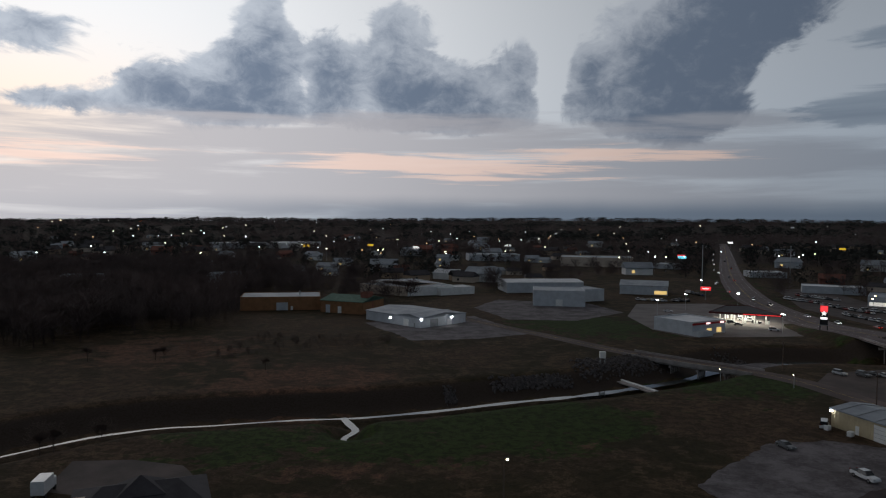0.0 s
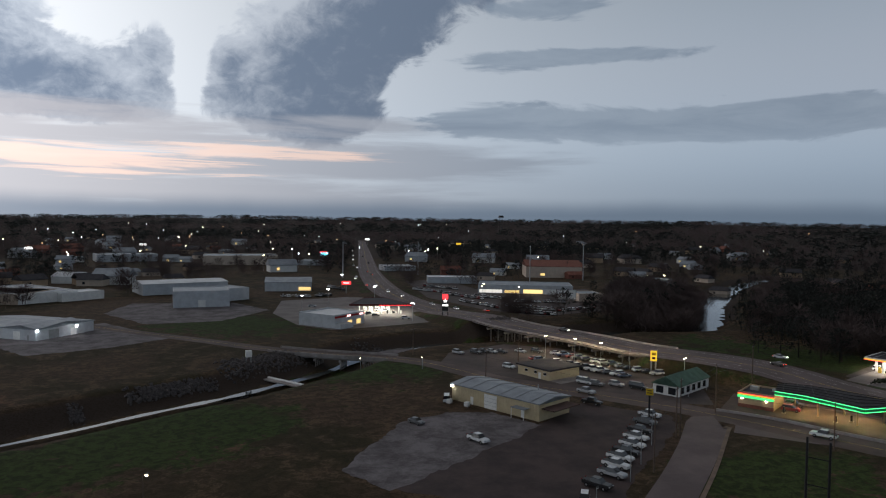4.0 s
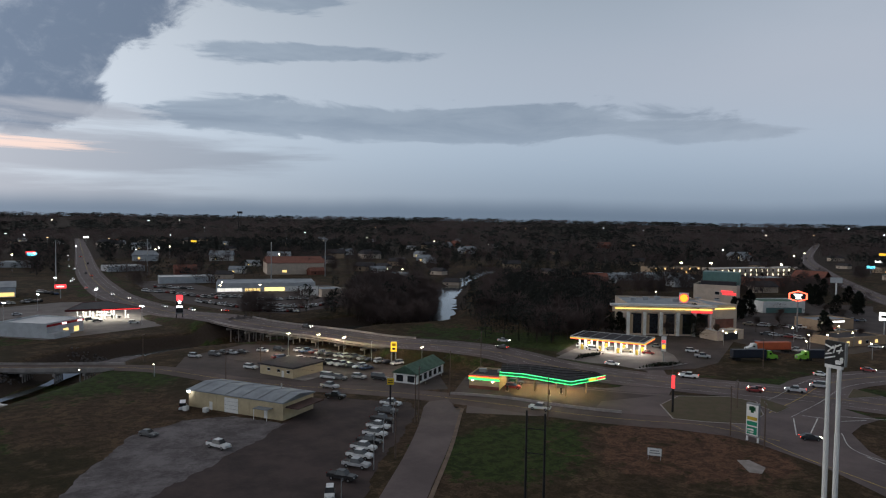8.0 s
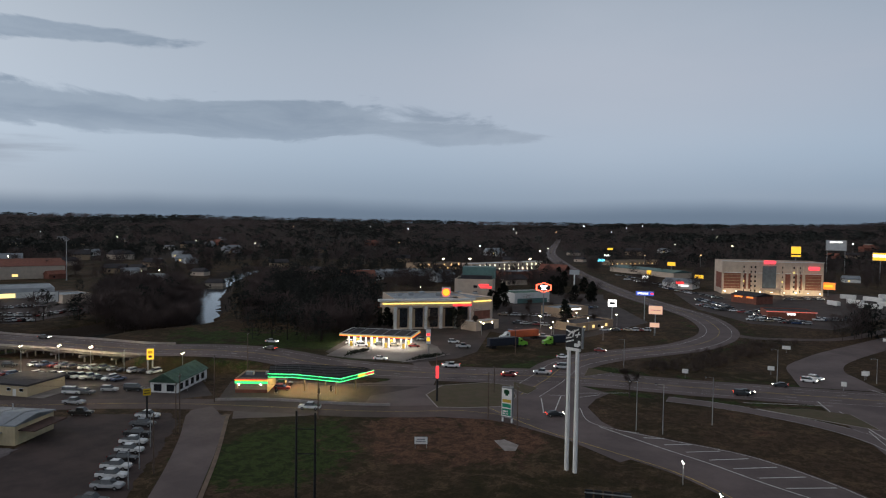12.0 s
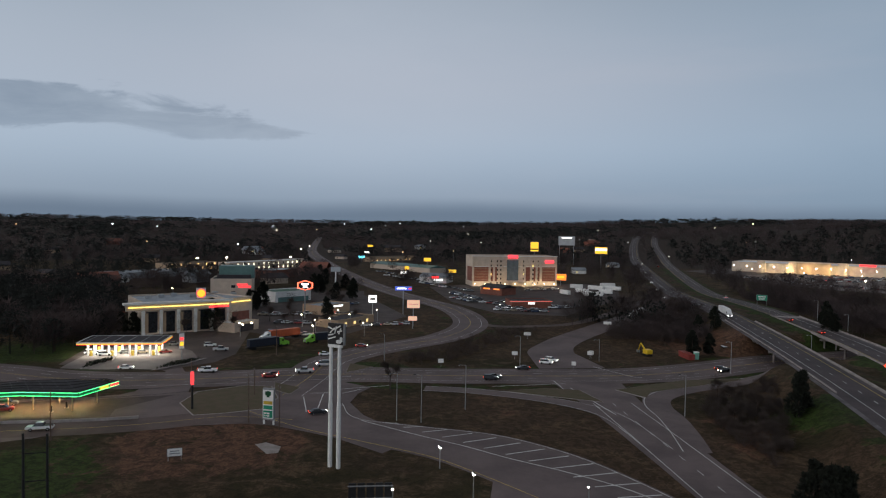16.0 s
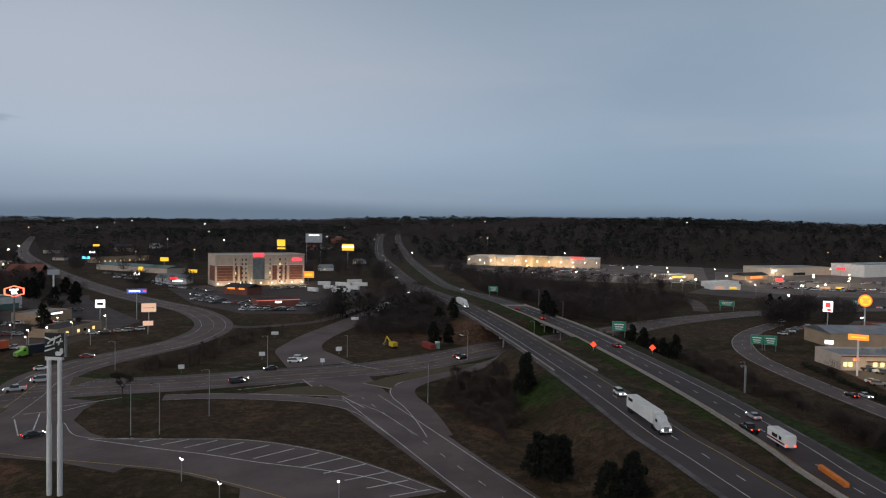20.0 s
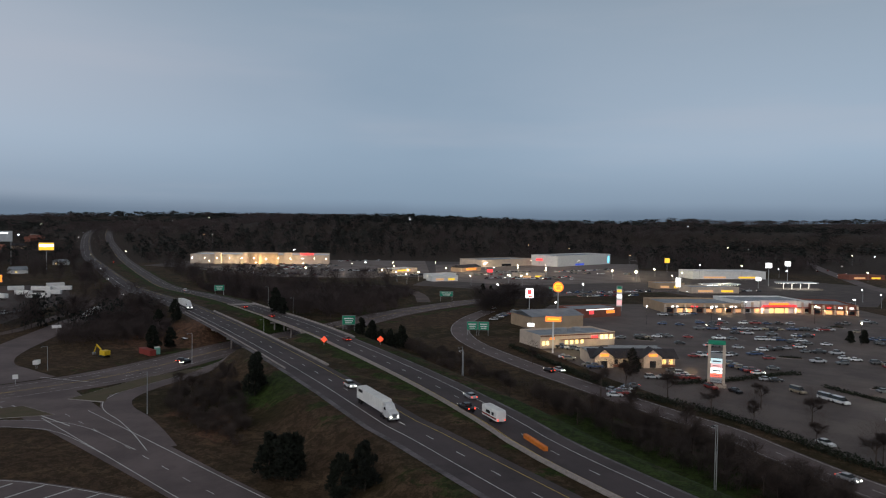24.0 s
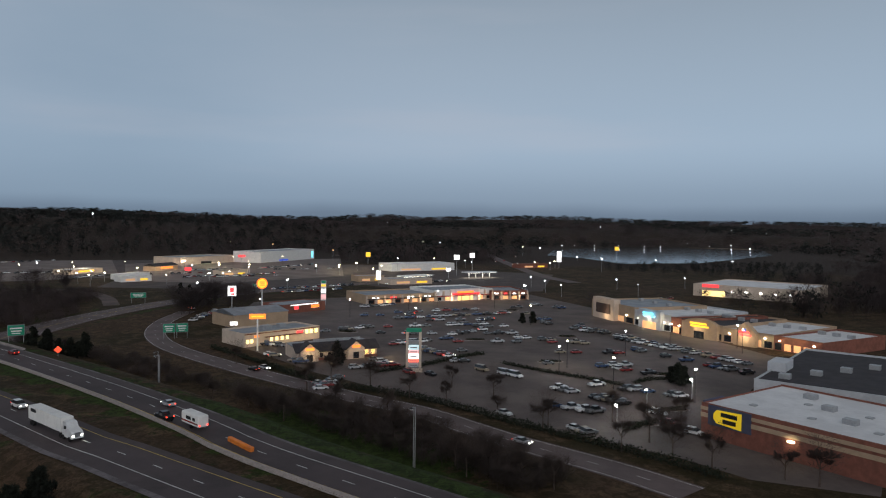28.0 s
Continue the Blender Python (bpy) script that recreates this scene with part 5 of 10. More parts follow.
def build_vehicle(kind, colour, lit, fine):
    L, w, body, cabin = SHAPES[kind]
    words = {"sedan": "saloon car", "suv": "sport utility car", "pickup": "pickup truck", "van": "van"}[kind]
    t = thing({"sedan": "car", "suv": "suv", "pickup": "pickup_truck", "van": "van"}[kind], 0, 0, 0, 0, f"{colour} {words} " + ("with its lights on" if lit else "parked with lights off"), "car" if kind != "pickup" else "truck")
    bm = side_solid(body, w, 0.10)
    if fine:
        bmesh.ops.bevel(bm, geom=bm.edges[:], offset=0.06, segments=1, affect="EDGES")
    if kind == "pickup" and fine:                          # the open bed
        part("bed", boxes((-1.95, 0, 1.2, 1.8, 1.5, 0.06)), BLACK, t)
    (xa, za), (xb, zb) = cabin[1], cabin[2]
    if not fine:
        box(bm, (xa + xb) / 2, 0, (za + zb) / 2 - 0.01, xb - xa - 0.02, w - 0.56, 0.07)
    part("body", bm, PAINTS[colour], t)
    part("cabin_glass", side_solid(cabin, w - 0.12, 0.2), AUTO_GLASS, t)
    if fine:
        part("roof_panel", boxes(((xa + xb) / 2, 0, (za + zb) / 2 - 0.01, xb - xa - 0.02, w - 0.56, 0.07), bevel=0.03), PAINTS[colour], t)
    r = 0.42 if kind == "pickup" else 0.33 if kind in ("sedan",) else 0.38
    if not fine:                                           # far off: the axles as one part
        gear = bmesh.new()
        for x in (-L * 0.31, L * 0.31):
            tube(gear, (x, -w / 2 - 0.01, r), (x, w / 2 + 0.01, r), r, r, 8)
        tagged(part("running_gear", gear, TYRE, t), kind="stuff")
    for x in (-L * 0.31, L * 0.31) if fine else ():
        for s in (-1, 1):
            wh = part("wheel", tube(bmesh.new(), (x, s * (w / 2 - 0.22), r), (x, s * (w / 2 + 0.01), r), r, r, 12 if fine else 8), TYRE, t)
            if fine:
                part("rim", tube(bmesh.new(), (x, s * (w / 2 - 0.1), r), (x, s * (w / 2 + 0.025), r), r * 0.6, r * 0.5, 8), RIM, wh)
    nose, tail = body[-2], body[1]
    for s in (-1, 1):
        if fine or lit:
            part("headlight", boxes((nose[0] - 0.08, s * (w / 2 - 0.32), nose[1] - 0.02, 0.22, 0.36, 0.18)), HEADLIGHT if lit else LENS, t)
            part("taillight", boxes((tail[0] + 0.04, s * (w / 2 - 0.22), tail[1] - 0.05, 0.12, 0.26, 0.2)), TAILLIGHT if lit else RED_LENS, t)
    return t


def vehicle(kind, colour, x, y, turn, lit=False, z=None, fine=None, group=""):
    if fine is None:
        fine = math.hypot(x, y) < 190
    key = (kind, colour, lit, fine)
    z = gz(x, y) + 0.1 if z is None else z
    if key not in FLEET:
        FLEET[key] = build_vehicle(*key)
        ob = FLEET[key]
        ob.matrix_world = pose(x, y, z, 0, 0, turn)
    else:
        ob = copy_thing(FLEET[key], pose(x, y, z, 0, 0, turn))
    return tagged(ob, group=group)


COLOURS = ["white", "silver", "black", "grey", "white", "red", "blue", "black", "silver", "tan", "white", "grey"]


FAR_FORMS = {}
FAR_ROWS = {}


def far_car(kind, colour, x, y, turn, z, group):
    """Adds a far parked car to the joined cars of its group."""
    if kind not in FAR_FORMS:
        L, w, body, cabin = SHAPES[kind]
        gear = bmesh.new()
        for u in (-L * 0.31, L * 0.31):
            tube(gear, (u, -w / 2 - 0.01, 0.36), (u, w / 2 + 0.01, 0.36), 0.36, None, 6)
        forms = []
        (xa, za), (xb, zb) = cabin[1], cabin[2]
        for bm in (side_solid(body, w, 0.10), side_solid(cabin, w - 0.12, 0.2), gear, boxes(((xa + xb) / 2, 0, (za + zb) / 2 - 0.01, xb - xa - 0.02, w - 0.56, 0.07))):
            bm.verts.ensure_lookup_table()
            forms.append((np.array([tuple(v.co) for v in bm.verts]), [[v.index for v in f.verts] for f in bm.faces]))
            bm.free()
        FAR_FORMS[kind] = forms
    mats = list(PAINTS) + ["glass", "tyre"]
    V, F, M = FAR_ROWS.setdefault(group, ([], [], []))
    c, s = math.cos(radians(turn)), math.sin(radians(turn))
    for (P, faces), slot in zip(FAR_FORMS[kind], (mats.index(colour), len(PAINTS), len(PAINTS) + 1, mats.index(colour))):
        k = len(V)
        V.extend((x + c * p[0] - s * p[1], y + s * p[0] + c * p[1], z + p[2]) for p in P)
        F.extend([i + k for i in f] for f in faces)
        M.extend([slot] * len(faces))


def car_row(a, b, n, turn, group, seed, kinds=("sedan", "suv", "sedan", "pickup"), colours=None, gaps=0.12, lit=0.0, jitter=4):
    """n parking bays from a to b, some empty; turn: which way the noses point."""
    r = random.Random(seed)
    for i in range(n):
        if r.random() < gaps:
            continue
        u = (i + 0.5) / n
        x, y = a[0] + (b[0] - a[0]) * u + r.uniform(-0.4, 0.4), a[1] + (b[1] - a[1]) * u + r.uniform(-0.4, 0.4)
        kind, col, ang, on = r.choice(kinds), r.choice(colours or COLOURS), turn + r.uniform(-jitter, jitter) + (180 if r.random() < 0.25 else 0), r.random() < lit
        if math.hypot(x, y) > 395 and not on:
            far_car(kind, col, x, y, ang, 0.07, group)
        else:
            vehicle(kind, col, x, y, ang, on, 0.07, group=group)


def heading(line, x, y):
    """The way (degrees) in which a line runs at its point nearest to x, y."""
    k = min(range(len(line) - 1), key=lambda i: (line[i] - Vector((x, y))).length)
    d = line[k + 1] - line[k]
    return math.degrees(math.atan2(d.y, d.x))


# ---------------------------------------------------------------- lamps, poles and signs
def point_lamp(x, y, z, watts, colour=(1.0, 0.85, 0.62), size=0.3):
    d = bpy.data.lights.new("lamp_light", "POINT")
    d.energy, d.color, d.shadow_soft_size = watts, colour, size
    o = new("lamp_light", d)
    o.location = (x, y, z)
    return o


LAMP_TYPES = {}


def street_lamp(x, y, h=9.0, turn=0.0, mat=None, watts=0.0, arm=1.6, heads=1, size=0.5, pole=None, label="tall steel street lamp with its light on", group="street lamps"):
    """A pole with an arm and a lit lantern at its end."""
    key = (h, mat, arm, heads, size)
    if key not in LAMP_TYPES:
        t = thing("street_lamp", 0, 0, 0, 0, label, "lamp", group)
        part("pole", tube(bmesh.new(), (0, 0, 0), (0, 0, h), 0.12, 0.07, 8), pole or GALV, t)
        for k in range(heads):
            s = 1 if k == 0 else -1
            if arm:
                part("arm", tube(bmesh.new(), (0, 0, h - 0.08), (s * arm, 0, h + 0.15), 0.05, 0.04, 6), pole or GALV, t)
            head = None if arm == 0 else part("lantern", boxes((s * arm, 0, h + 0.06, size * 1.5, size * 0.7, 0.16), bevel=0.04), BLACK, t)
            bulb = bmesh.new()
            bmesh.ops.create_icosphere(bulb, subdivisions=1, radius=size * 0.5, matrix=pose(s * arm, 0, h - size * 0.2) @ Matrix.Diagonal((1, 1, 0.7, 1)))
            part("bulb", bulb, mat or LAMP_WARM, head or t)
        LAMP_TYPES[key] = t
        t.matrix_world = pose(x, y, gz(x, y), 0, 0, turn)
    else:
        t = copy_thing(LAMP_TYPES[key], pose(x, y, gz(x, y), 0, 0, turn))
    if watts:
        point_lamp(x + arm * math.cos(radians(turn)), y + arm * math.sin(radians(turn)), h - 0.6, watts, (1.0, 0.80, 0.52) if mat in (None, LAMP_WARM) else (0.95, 0.97, 1.0))
    return t


SIGN_BOX = material("sign_cabinet", (0.25, 0.25, 0.26), (0.2, 0.2, 0.21), 1.0, 0.5)
RED_GLOW = glow("red_sign_light", (1.0, 0.045, 0.05), 1.7)
YELLOW_GLOW = glow("yellow_sign_light", (1.0, 0.58, 0.04), 1.05)
WHITE_GLOW = glow("white_sign_light", (1.0, 0.98, 0.95), 2.2)
GREEN_GLOW = glow("green_sign_light", (0.05, 0.85, 0.22), 1.6)
BLUE_GLOW = glow("blue_sign_light", (0.06, 0.12, 0.6), 0.8)
CYAN_GLOW = glow("cyan_sign_light", (0.15, 0.75, 1.0), 2.5)
ORANGE_GLOW = glow("orange_sign_light", (1.0, 0.24, 0.03), 1.5)
PEACH_GLOW = glow("peach_sign_light", (0.95, 0.55, 0.38), 0.7)
SIGN_GREEN = material("road_sign_green", (0.015, 0.28, 0.16), (0.012, 0.22, 0.13), 1.0, 0.5)
SIGN_YELLOW = material("sign_yellow", (0.75, 0.50, 0.02), (0.6, 0.40, 0.02), 1.0, 0.5)
WHITE_SHEET = material("white_sign_face", (0.80, 0.80, 0.79), (0.7, 0.7, 0.69), 1.0, 0.5)


def pole_sign(name, x, y, h, w, sh, face, label, face_to=None, poles=1, thick=0.6, pole_mat=None, bars=(), gap=None, pole_r=0.25, z=None):
    """A sign box on one or two poles; bars are coloured strips (u, v, width, height, material) on its face."""
    fx, fy = face_to or (0, 0)
    turn = math.degrees(math.atan2(y - fy, x - fx)) - 90          # the front (-y) looks at face_to
    t = thing(name, x, y, gz(x, y) if z is None else z, turn, label, "sign")
    xs = [0] if poles == 1 else [-(gap or w * 0.42), (gap or w * 0.42)]
    for px in xs:
        part("pole", tube(bmesh.new(), (px, 0, 0), (px, 0, h - sh * 0.98), pole_r, pole_r, 10), pole_mat or GALV, t)
    cab = part("cabinet", boxes((0, 0, h - sh, w, thick, sh), bevel=0.05), SIGN_BOX, t)
    part("face", boxes((0, -thick / 2 - 0.02, h - sh + sh * 0.05, w * 0.94, 0.06, sh * 0.9)), face, cab)
    part("face", boxes((0, thick / 2 + 0.02, h - sh + sh * 0.05, w * 0.94, 0.06, sh * 0.9)), face, cab)
    for u, v, bw, bh, m in bars:
        part("lettering", boxes((u * w, -thick / 2 - 0.07, h - sh + v * sh, bw * w, 0.05, bh * sh)), m, cab)
    return t


def utility_pole(x, y, h=11, turn=0.0, arms=1, label="wooden utility pole with a crossarm"):
    t = thing("utility_pole", x, y, gz(x, y), turn, label, "pole", "utility poles")
    part("pole", tube(bmesh.new(), (0, 0, 0), (0, 0, h), 0.17, 0.11, 8), WOOD_POLE, t)
    for k in range(arms):
        part("crossarm", boxes((0, 0, h - 0.7 - k * 1.0, 2.4, 0.12, 0.14)), WOOD_POLE, t)
        for s in (-1, -0.4, 0.4, 1):
            part("insulator", tube(bmesh.new(), (s * 1.1, 0, h - 0.56 - k), (s * 1.1, 0, h - 0.36 - k), 0.05, 0.04, 6), GREY_METAL, t)
    return t


def wire(points, name="power_line", r=0.02, label="thin black overhead cable between poles"):
    """A sagging cable through the points."""
    bm = bmesh.new()
    for a, b in zip(points, points[1:]):
        a, b = Vector(a), Vector(b)
        prev = a
        for i in range(1, 7):
            u = i / 6
            q = a.lerp(b, u) - Vector((0, 0, 4 * u * (1 - u) * (b - a).length * 0.02))
            tube(bm, prev, q, r, r, 4)
            prev = q
    ob = part(name, bm, BLACK)
    return tagged(ob, label, "cable")


def lettering(text, size, mat, parent, x, y, z, name="lettering", spin=0.0):
    """Upright writing that faces -y, as a mesh."""
    c = bpy.data.curves.new(name, "FONT")
    c.body, c.size, c.extrude, c.align_x = text, size, 0.04, "CENTER"
    o = bpy.data.objects.new(name, c)
    scene.collection.objects.link(o)
    me = bpy.data.meshes.new_from_object(o)
    bpy.data.objects.remove(o)
    me.materials.clear()
    me.materials.append(mat)
    ob = new(name, me)
    ob.parent = parent
    ob.matrix_basis = pose(x, y, z, 90, 0, 0)
    return ob


# ================================================================ the west: creek, bridges, sheds
def bridge(name, line, width, z, label, parapet=0.9, pier_step=14.0, pier_depth=6.0, pile=False, girder=1.1):
    """A road bridge along a line: deck, girders, parapets and piers."""
    c = line[len(line) // 2]
    t = thing(name, c.x, c.y, 0, 0, label, "bridge")
    inv = Matrix.Translation((-c.x, -c.y, 0))

    def strip(offs, w, z0, z1, nm, mat):
        bm = bmesh.new()
        prev = None
        for i, p in enumerate(line):
            d = (line[min(i + 1, len(line) - 1)] - line[max(i - 1, 0)]).normalized()
            s = Vector((d.y, -d.x))
            a, b = p + s * (offs - w / 2), p + s * (offs + w / 2)
            ring = [bm.verts.new((q.x - c.x, q.y - c.y, zz)) for q, zz in ((a, z0), (b, z0), (b, z1), (a, z1))]
            if prev:
                for k in range(4):
                    bm.faces.new((prev[k], prev[(k + 1) % 4], ring[(k + 1) % 4], ring[k]))
            else:
                bm.faces.new(ring[::-1])
            prev = ring
        bm.faces.new(prev)
        bmesh.ops.recalc_face_normals(bm, faces=bm.faces[:])
        return part(nm, bm, mat, t)

    strip(0, width, z - 0.55, z - 0.02, "deck", CONCRETE)
    for s in (-1, 1):
        strip(s * (width / 2 - 0.15), 0.3, z - 0.02, z + parapet, "parapet", CONCRETE)
    for k in range(4):
        strip((k - 1.5) * width / 4.2, 0.5, z - 0.55 - girder, z - 0.55, "girder", CONCRETE)
    L = sum((b - a).length for a, b in zip(line, line[1:]))
    m = max(2, int(L / pier_step))
    for i, p in enumerate(resample(line, m + 1)[1:-1]):
        k = min(range(len(line) - 1), key=lambda j: (line[j] - p).length)
        d = (line[k + 1] - line[k]).normalized()
        s = Vector((d.y, -d.x))
        bm = bmesh.new()
        turn = math.degrees(math.atan2(s.y, s.x))
        box(bm, p.x - c.x, p.y - c.y, z - 0.55 - girder - 0.8, width * 0.92, 0.9, 0.8, turn=turn)
        pier = part("pier_cap", bm, CONCRETE, t)
        for q in ((-0.36, -0.18, 0, 0.18, 0.36) if pile else (-0.33, 0, 0.33)):
            e = p + s * (q * width)
            part("column", tube(bmesh.new(), (e.x - c.x, e.y - c.y, gz(e.x, e.y) - 0.4), (e.x - c.x, e.y - c.y, z - 0.6 - girder), 0.35 if not pile else 0.25, None, 8), CONCRETE, pier)
    return t


def stretch(line, a, b):
    """The part of a line between the points nearest to a and b."""
    i = min(range(len(line)), key=lambda k: (line[k] - Vector(a)).length)
    j = min(range(len(line)), key=lambda k: (line[k] - Vector(b)).length)
    return line[min(i, j):max(i, j) + 1]


bridge("creek_bridge", stretch(LR_LINE, (69.7, 269.8), (104.7, 231.5)), 9.0, 0.03, "old narrow concrete bridge on pile bents over the creek", 0.8, 9, 5, True, 0.7)
bridge("street_bridge", stretch(MS_LINE, (175.9, 278.8), (187.5, 180.8)), 21.0, 4.06, "long concrete street bridge over the creek", 0.8, 11, 5, True, 0.9)
bridge("interstate_bridge", stretch(NEAR_LINE, (192.9, -99.5), (348.9, -120.7)), 14.0, 6.08, "concrete interstate overpass with round columns", 0.45, 22, 6, False, 1.0)
bridge("interstate_bridge", stretch(FAR_LINE, (238.0, -136.0), (371.0, -151.2)), 14.0, 6.08, "concrete interstate overpass with round columns", 0.45, 22, 6, False, 1.0)

# median barrier of the far carriageway: short concrete lengths
barrier_line = offset(stretch(FAR_LINE, (-30, -90), (232.1, -129.1)), -7.2)
block = thing("median_barrier", 0, 0, 0, 0, "pale concrete median barrier segment", "barrier", "median barrier")
part("body", boxes((0, 0, 0, 3.0, 0.6, 0.3), (0, 0, 0.29, 2.98, 0.28, 0.6), bevel=0.04), CONCRETE, block)
pts = resample(barrier_line, max(2, int(sum((b - a).length for a, b in zip(barrier_line, barrier_line[1:])) / 3.05)))
for i, (a, b) in enumerate(zip(pts, pts[1:])):
    m = a.lerp(b, 0.5)
    o = block if i == 0 else copy_thing(block, Matrix())
    o.matrix_world = pose(m.x, m.y, gz(m.x, m.y) + 0.05, 0, 0, math.degrees(math.atan2(b.y - a.y, b.x - a.x)))

# weir across the creek
wa, wb = (60.6, 239.3), (68.2, 223.0)
c, L, turn = between(wa, wb)
w = thing("weir", c.x, c.y, -4.3, turn, "low white concrete weir across the creek", "weir")
part("sill", boxes((0, 0, 0, L, 1.2, 0.75), bevel=0.1), WHITE, w)
part("apron", boxes((0, -1.6, 0, L, 2.0, 0.45), bevel=0.05), CONCRETE, w)


def rocks(name, corners, n, s0, s1, label, seed):
    """A bank of angular stones within the outline of its corners."""
    r = np.random.RandomState(seed)
    c = np.array(corners)
    P = []
    while len(P) < n:
        u = r.dirichlet(np.ones(len(corners)))
        P.append(u @ c)
    P = np.array(P)
    Z = heights(P)
    cube = np.array([(-1, -1, -1), (1, -1, -1), (1, 1, -1), (-1, 1, -1), (-1, -1, 1), (1, -1, 1), (1, 1, 1), (-1, 1, 1)], float)
    F0 = np.array([(0, 3, 2, 1), (4, 5, 6, 7), (0, 1, 5, 4), (1, 2, 6, 5), (2, 3, 7, 6), (3, 0, 4, 7)])
    V, F = [], []
    for i, (x, y) in enumerate(P):
        s = r.uniform(s0, s1) * np.array((1, r.uniform(0.6, 1), r.uniform(0.4, 0.8)))
        q = np.array(Euler(r.uniform(0, 6, 3)).to_matrix())
        v = (cube * r.uniform(0.65, 1.0, (8, 3)) * s / 2) @ q.T + (x, y, Z[i] + 0.1)
        F.append(F0 + 8 * i), V.append(v)
    tagged(new(name, mesh_of(name, np.concatenate(V), np.concatenate(F), ROCK)), label, "rocks", kind="stuff")


rocks("riprap", [(14.1, 224.7), (43.1, 234.0), (43.9, 227.8), (15.4, 217.6)], 700, 0.5, 1.3, "grey broken stones lining the creek bank", 51)
rocks("riprap", [(44.3, 251.9), (75.6, 266.6), (81.4, 249.4), (44.2, 229.4)], 900, 0.5, 1.3, "grey broken stones lining the creek bank by the bridge", 52)
rocks("riprap", [(90.0, 261.3), (110.2, 284.6), (140.2, 267.0), (131.4, 250.3), (100.1, 258.6)], 800, 0.5, 1.4, "grey broken stones on the bank below the filling station", 53)
rocks("riprap", [(176.5, 286.8), (191.0, 293.0), (176.3, 249.4), (163.2, 250.3)], 500, 0.5, 1.3, "pale broken stones under the street bridge", 54)
rocks("riprap", [(43.7, 221.6), (57.3, 228.5), (50.8, 216.6), (39.9, 215.9)], 120, 0.4, 1.2, "wet stones in the creek bed", 55)
rocks("riprap", [(-0.3, 216.3), (4.5, 215.9), (5.0, 206.9), (1.1, 207.1)], 120, 0.4, 1.0, "pale washed-out stones on the bank", 56)
lot("gravel_bar", [(112.1, 266.5), (123.6, 270.8), (137.1, 261.2), (134.5, 254.1), (119.3, 256.7), (110.7, 260.7)], GRAVEL, -3.8, "pale gravel bar in the creek bed", "gravel")

# utility box on legs by the bridge
b = thing("utility_box", 56.1, 246.2, 0, 0, "white utility cabinet on steel legs by the creek", "cabinet")
part("cabinet", boxes((0, 0, 2.2, 2.0, 1.6, 2.2), bevel=0.06), WHITE, b)
for sx in (-0.8, 0.8):
    for sy in (-0.6, 0.6):
        part("leg", tube(bmesh.new(), (sx, sy, -1), (sx, sy, 2.2), 0.09, None, 6), GREY_METAL, b)

# lone lamp in the field, and small lamps at the bridge
street_lamp(11.1, 123.0, 8.0, 40, LAMP_WARM, 260, 0.8, 1, 0.6, WOOD_POLE, "wooden pole with a bright yard light in the field", "yard lamps")
street_lamp(90.0, 227.5, 4.0, 200, LAMP_WARM, 0, 0.3, 1, 0.45, None, "short pole light on the creek bridge", "yard lamps")
street_lamp(106.6, 213.2, 4.0, 200, LAMP_WARM, 0, 0.3, 1, 0.45, None, "short pole light on the creek bridge", "yard lamps")


# long brick works, its neighbour and the low metal shed
a, b_ = (-108.2, 378.8), (-66.4, 386.5)
sh = plain_block("brick_works", a, b_, 26, 7.2, ORANGE_BRICK, ROOF_GREY, "long tan brick works hall with a pale flat roof", parapet=0.2, doors=((0.52, 6, 4.2, 0, PALE_METAL), (0.64, 1.2, 2.2, 0, WHITE)))
part("roof_vent", tube(bmesh.new(), (10, 0, 6.8), (10, 0, 9.2), 0.35, 0.35, 8), GALV, sh)
sh = plain_block("brick_hall", (-64.8, 377.4), (-41.3, 367.9), 24, 6.2, ORANGE_BRICK, ROOF_GREEN, "square tan brick hall with a dark green roof", roof_rise=2.4, doors=((0.18, 2.6, 4.2, 0, PALE_METAL), (0.46, 2.2, 3.6, 0, WHITE)))
sh = plain_block("brick_shaft", (-43.4, 376.7), (-39.4, 374.3), 5, 11, BRICK, ROOF_DARK, "narrow red brick shaft beside the hall", parapet=0.3)
sh = plain_block("low_metal_shed", (-37.6, 351.5), (-9.9, 323.5), 30, 4.4, PALE_METAL, ROOF_GREY, "low pale metal shed with lamps on its wall", roof_rise=1.5, doors=((0.75, 3.5, 3.4, 0, WHITE), (0.9, 1.0, 2.1, 0, GREY_METAL)))
plain_block("shed_wing", (-9.9, 323.5), (8.0, 340.3), 16, 4.6, PALE_METAL, ROOF_GREY, "pale metal shed wing with loading door", roof_rise=1.2, doors=((0.35, 5, 3.6, 0, GREY_METAL), (0.75, 3, 3, 0, WHITE)))
for x, y in ((-24.4, 334.1), (-9.6, 327.9), (4.7, 337.5)):
    k = 0.985
    f = thing("wall_lamp", x * k, y * k, 3.7, math.degrees(math.atan2(y, x)) - 90, "bright wall-mounted floodlight on the metal shed", "lamp", "shed wall lamps")
    part("bracket", boxes((0, 0.4, 0.1, 0.15, 0.9, 0.15)), BLACK, f)
    part("bulb", boxes((0, 0, 0, 1.0, 0.5, 0.8), bevel=0.1), glow("flood_lamp", (0.92, 0.96, 1.0), 25), f)
    point_lamp(x * k * 0.992, y * k * 0.992, 3.4, 160, (0.9, 0.95, 1.0))

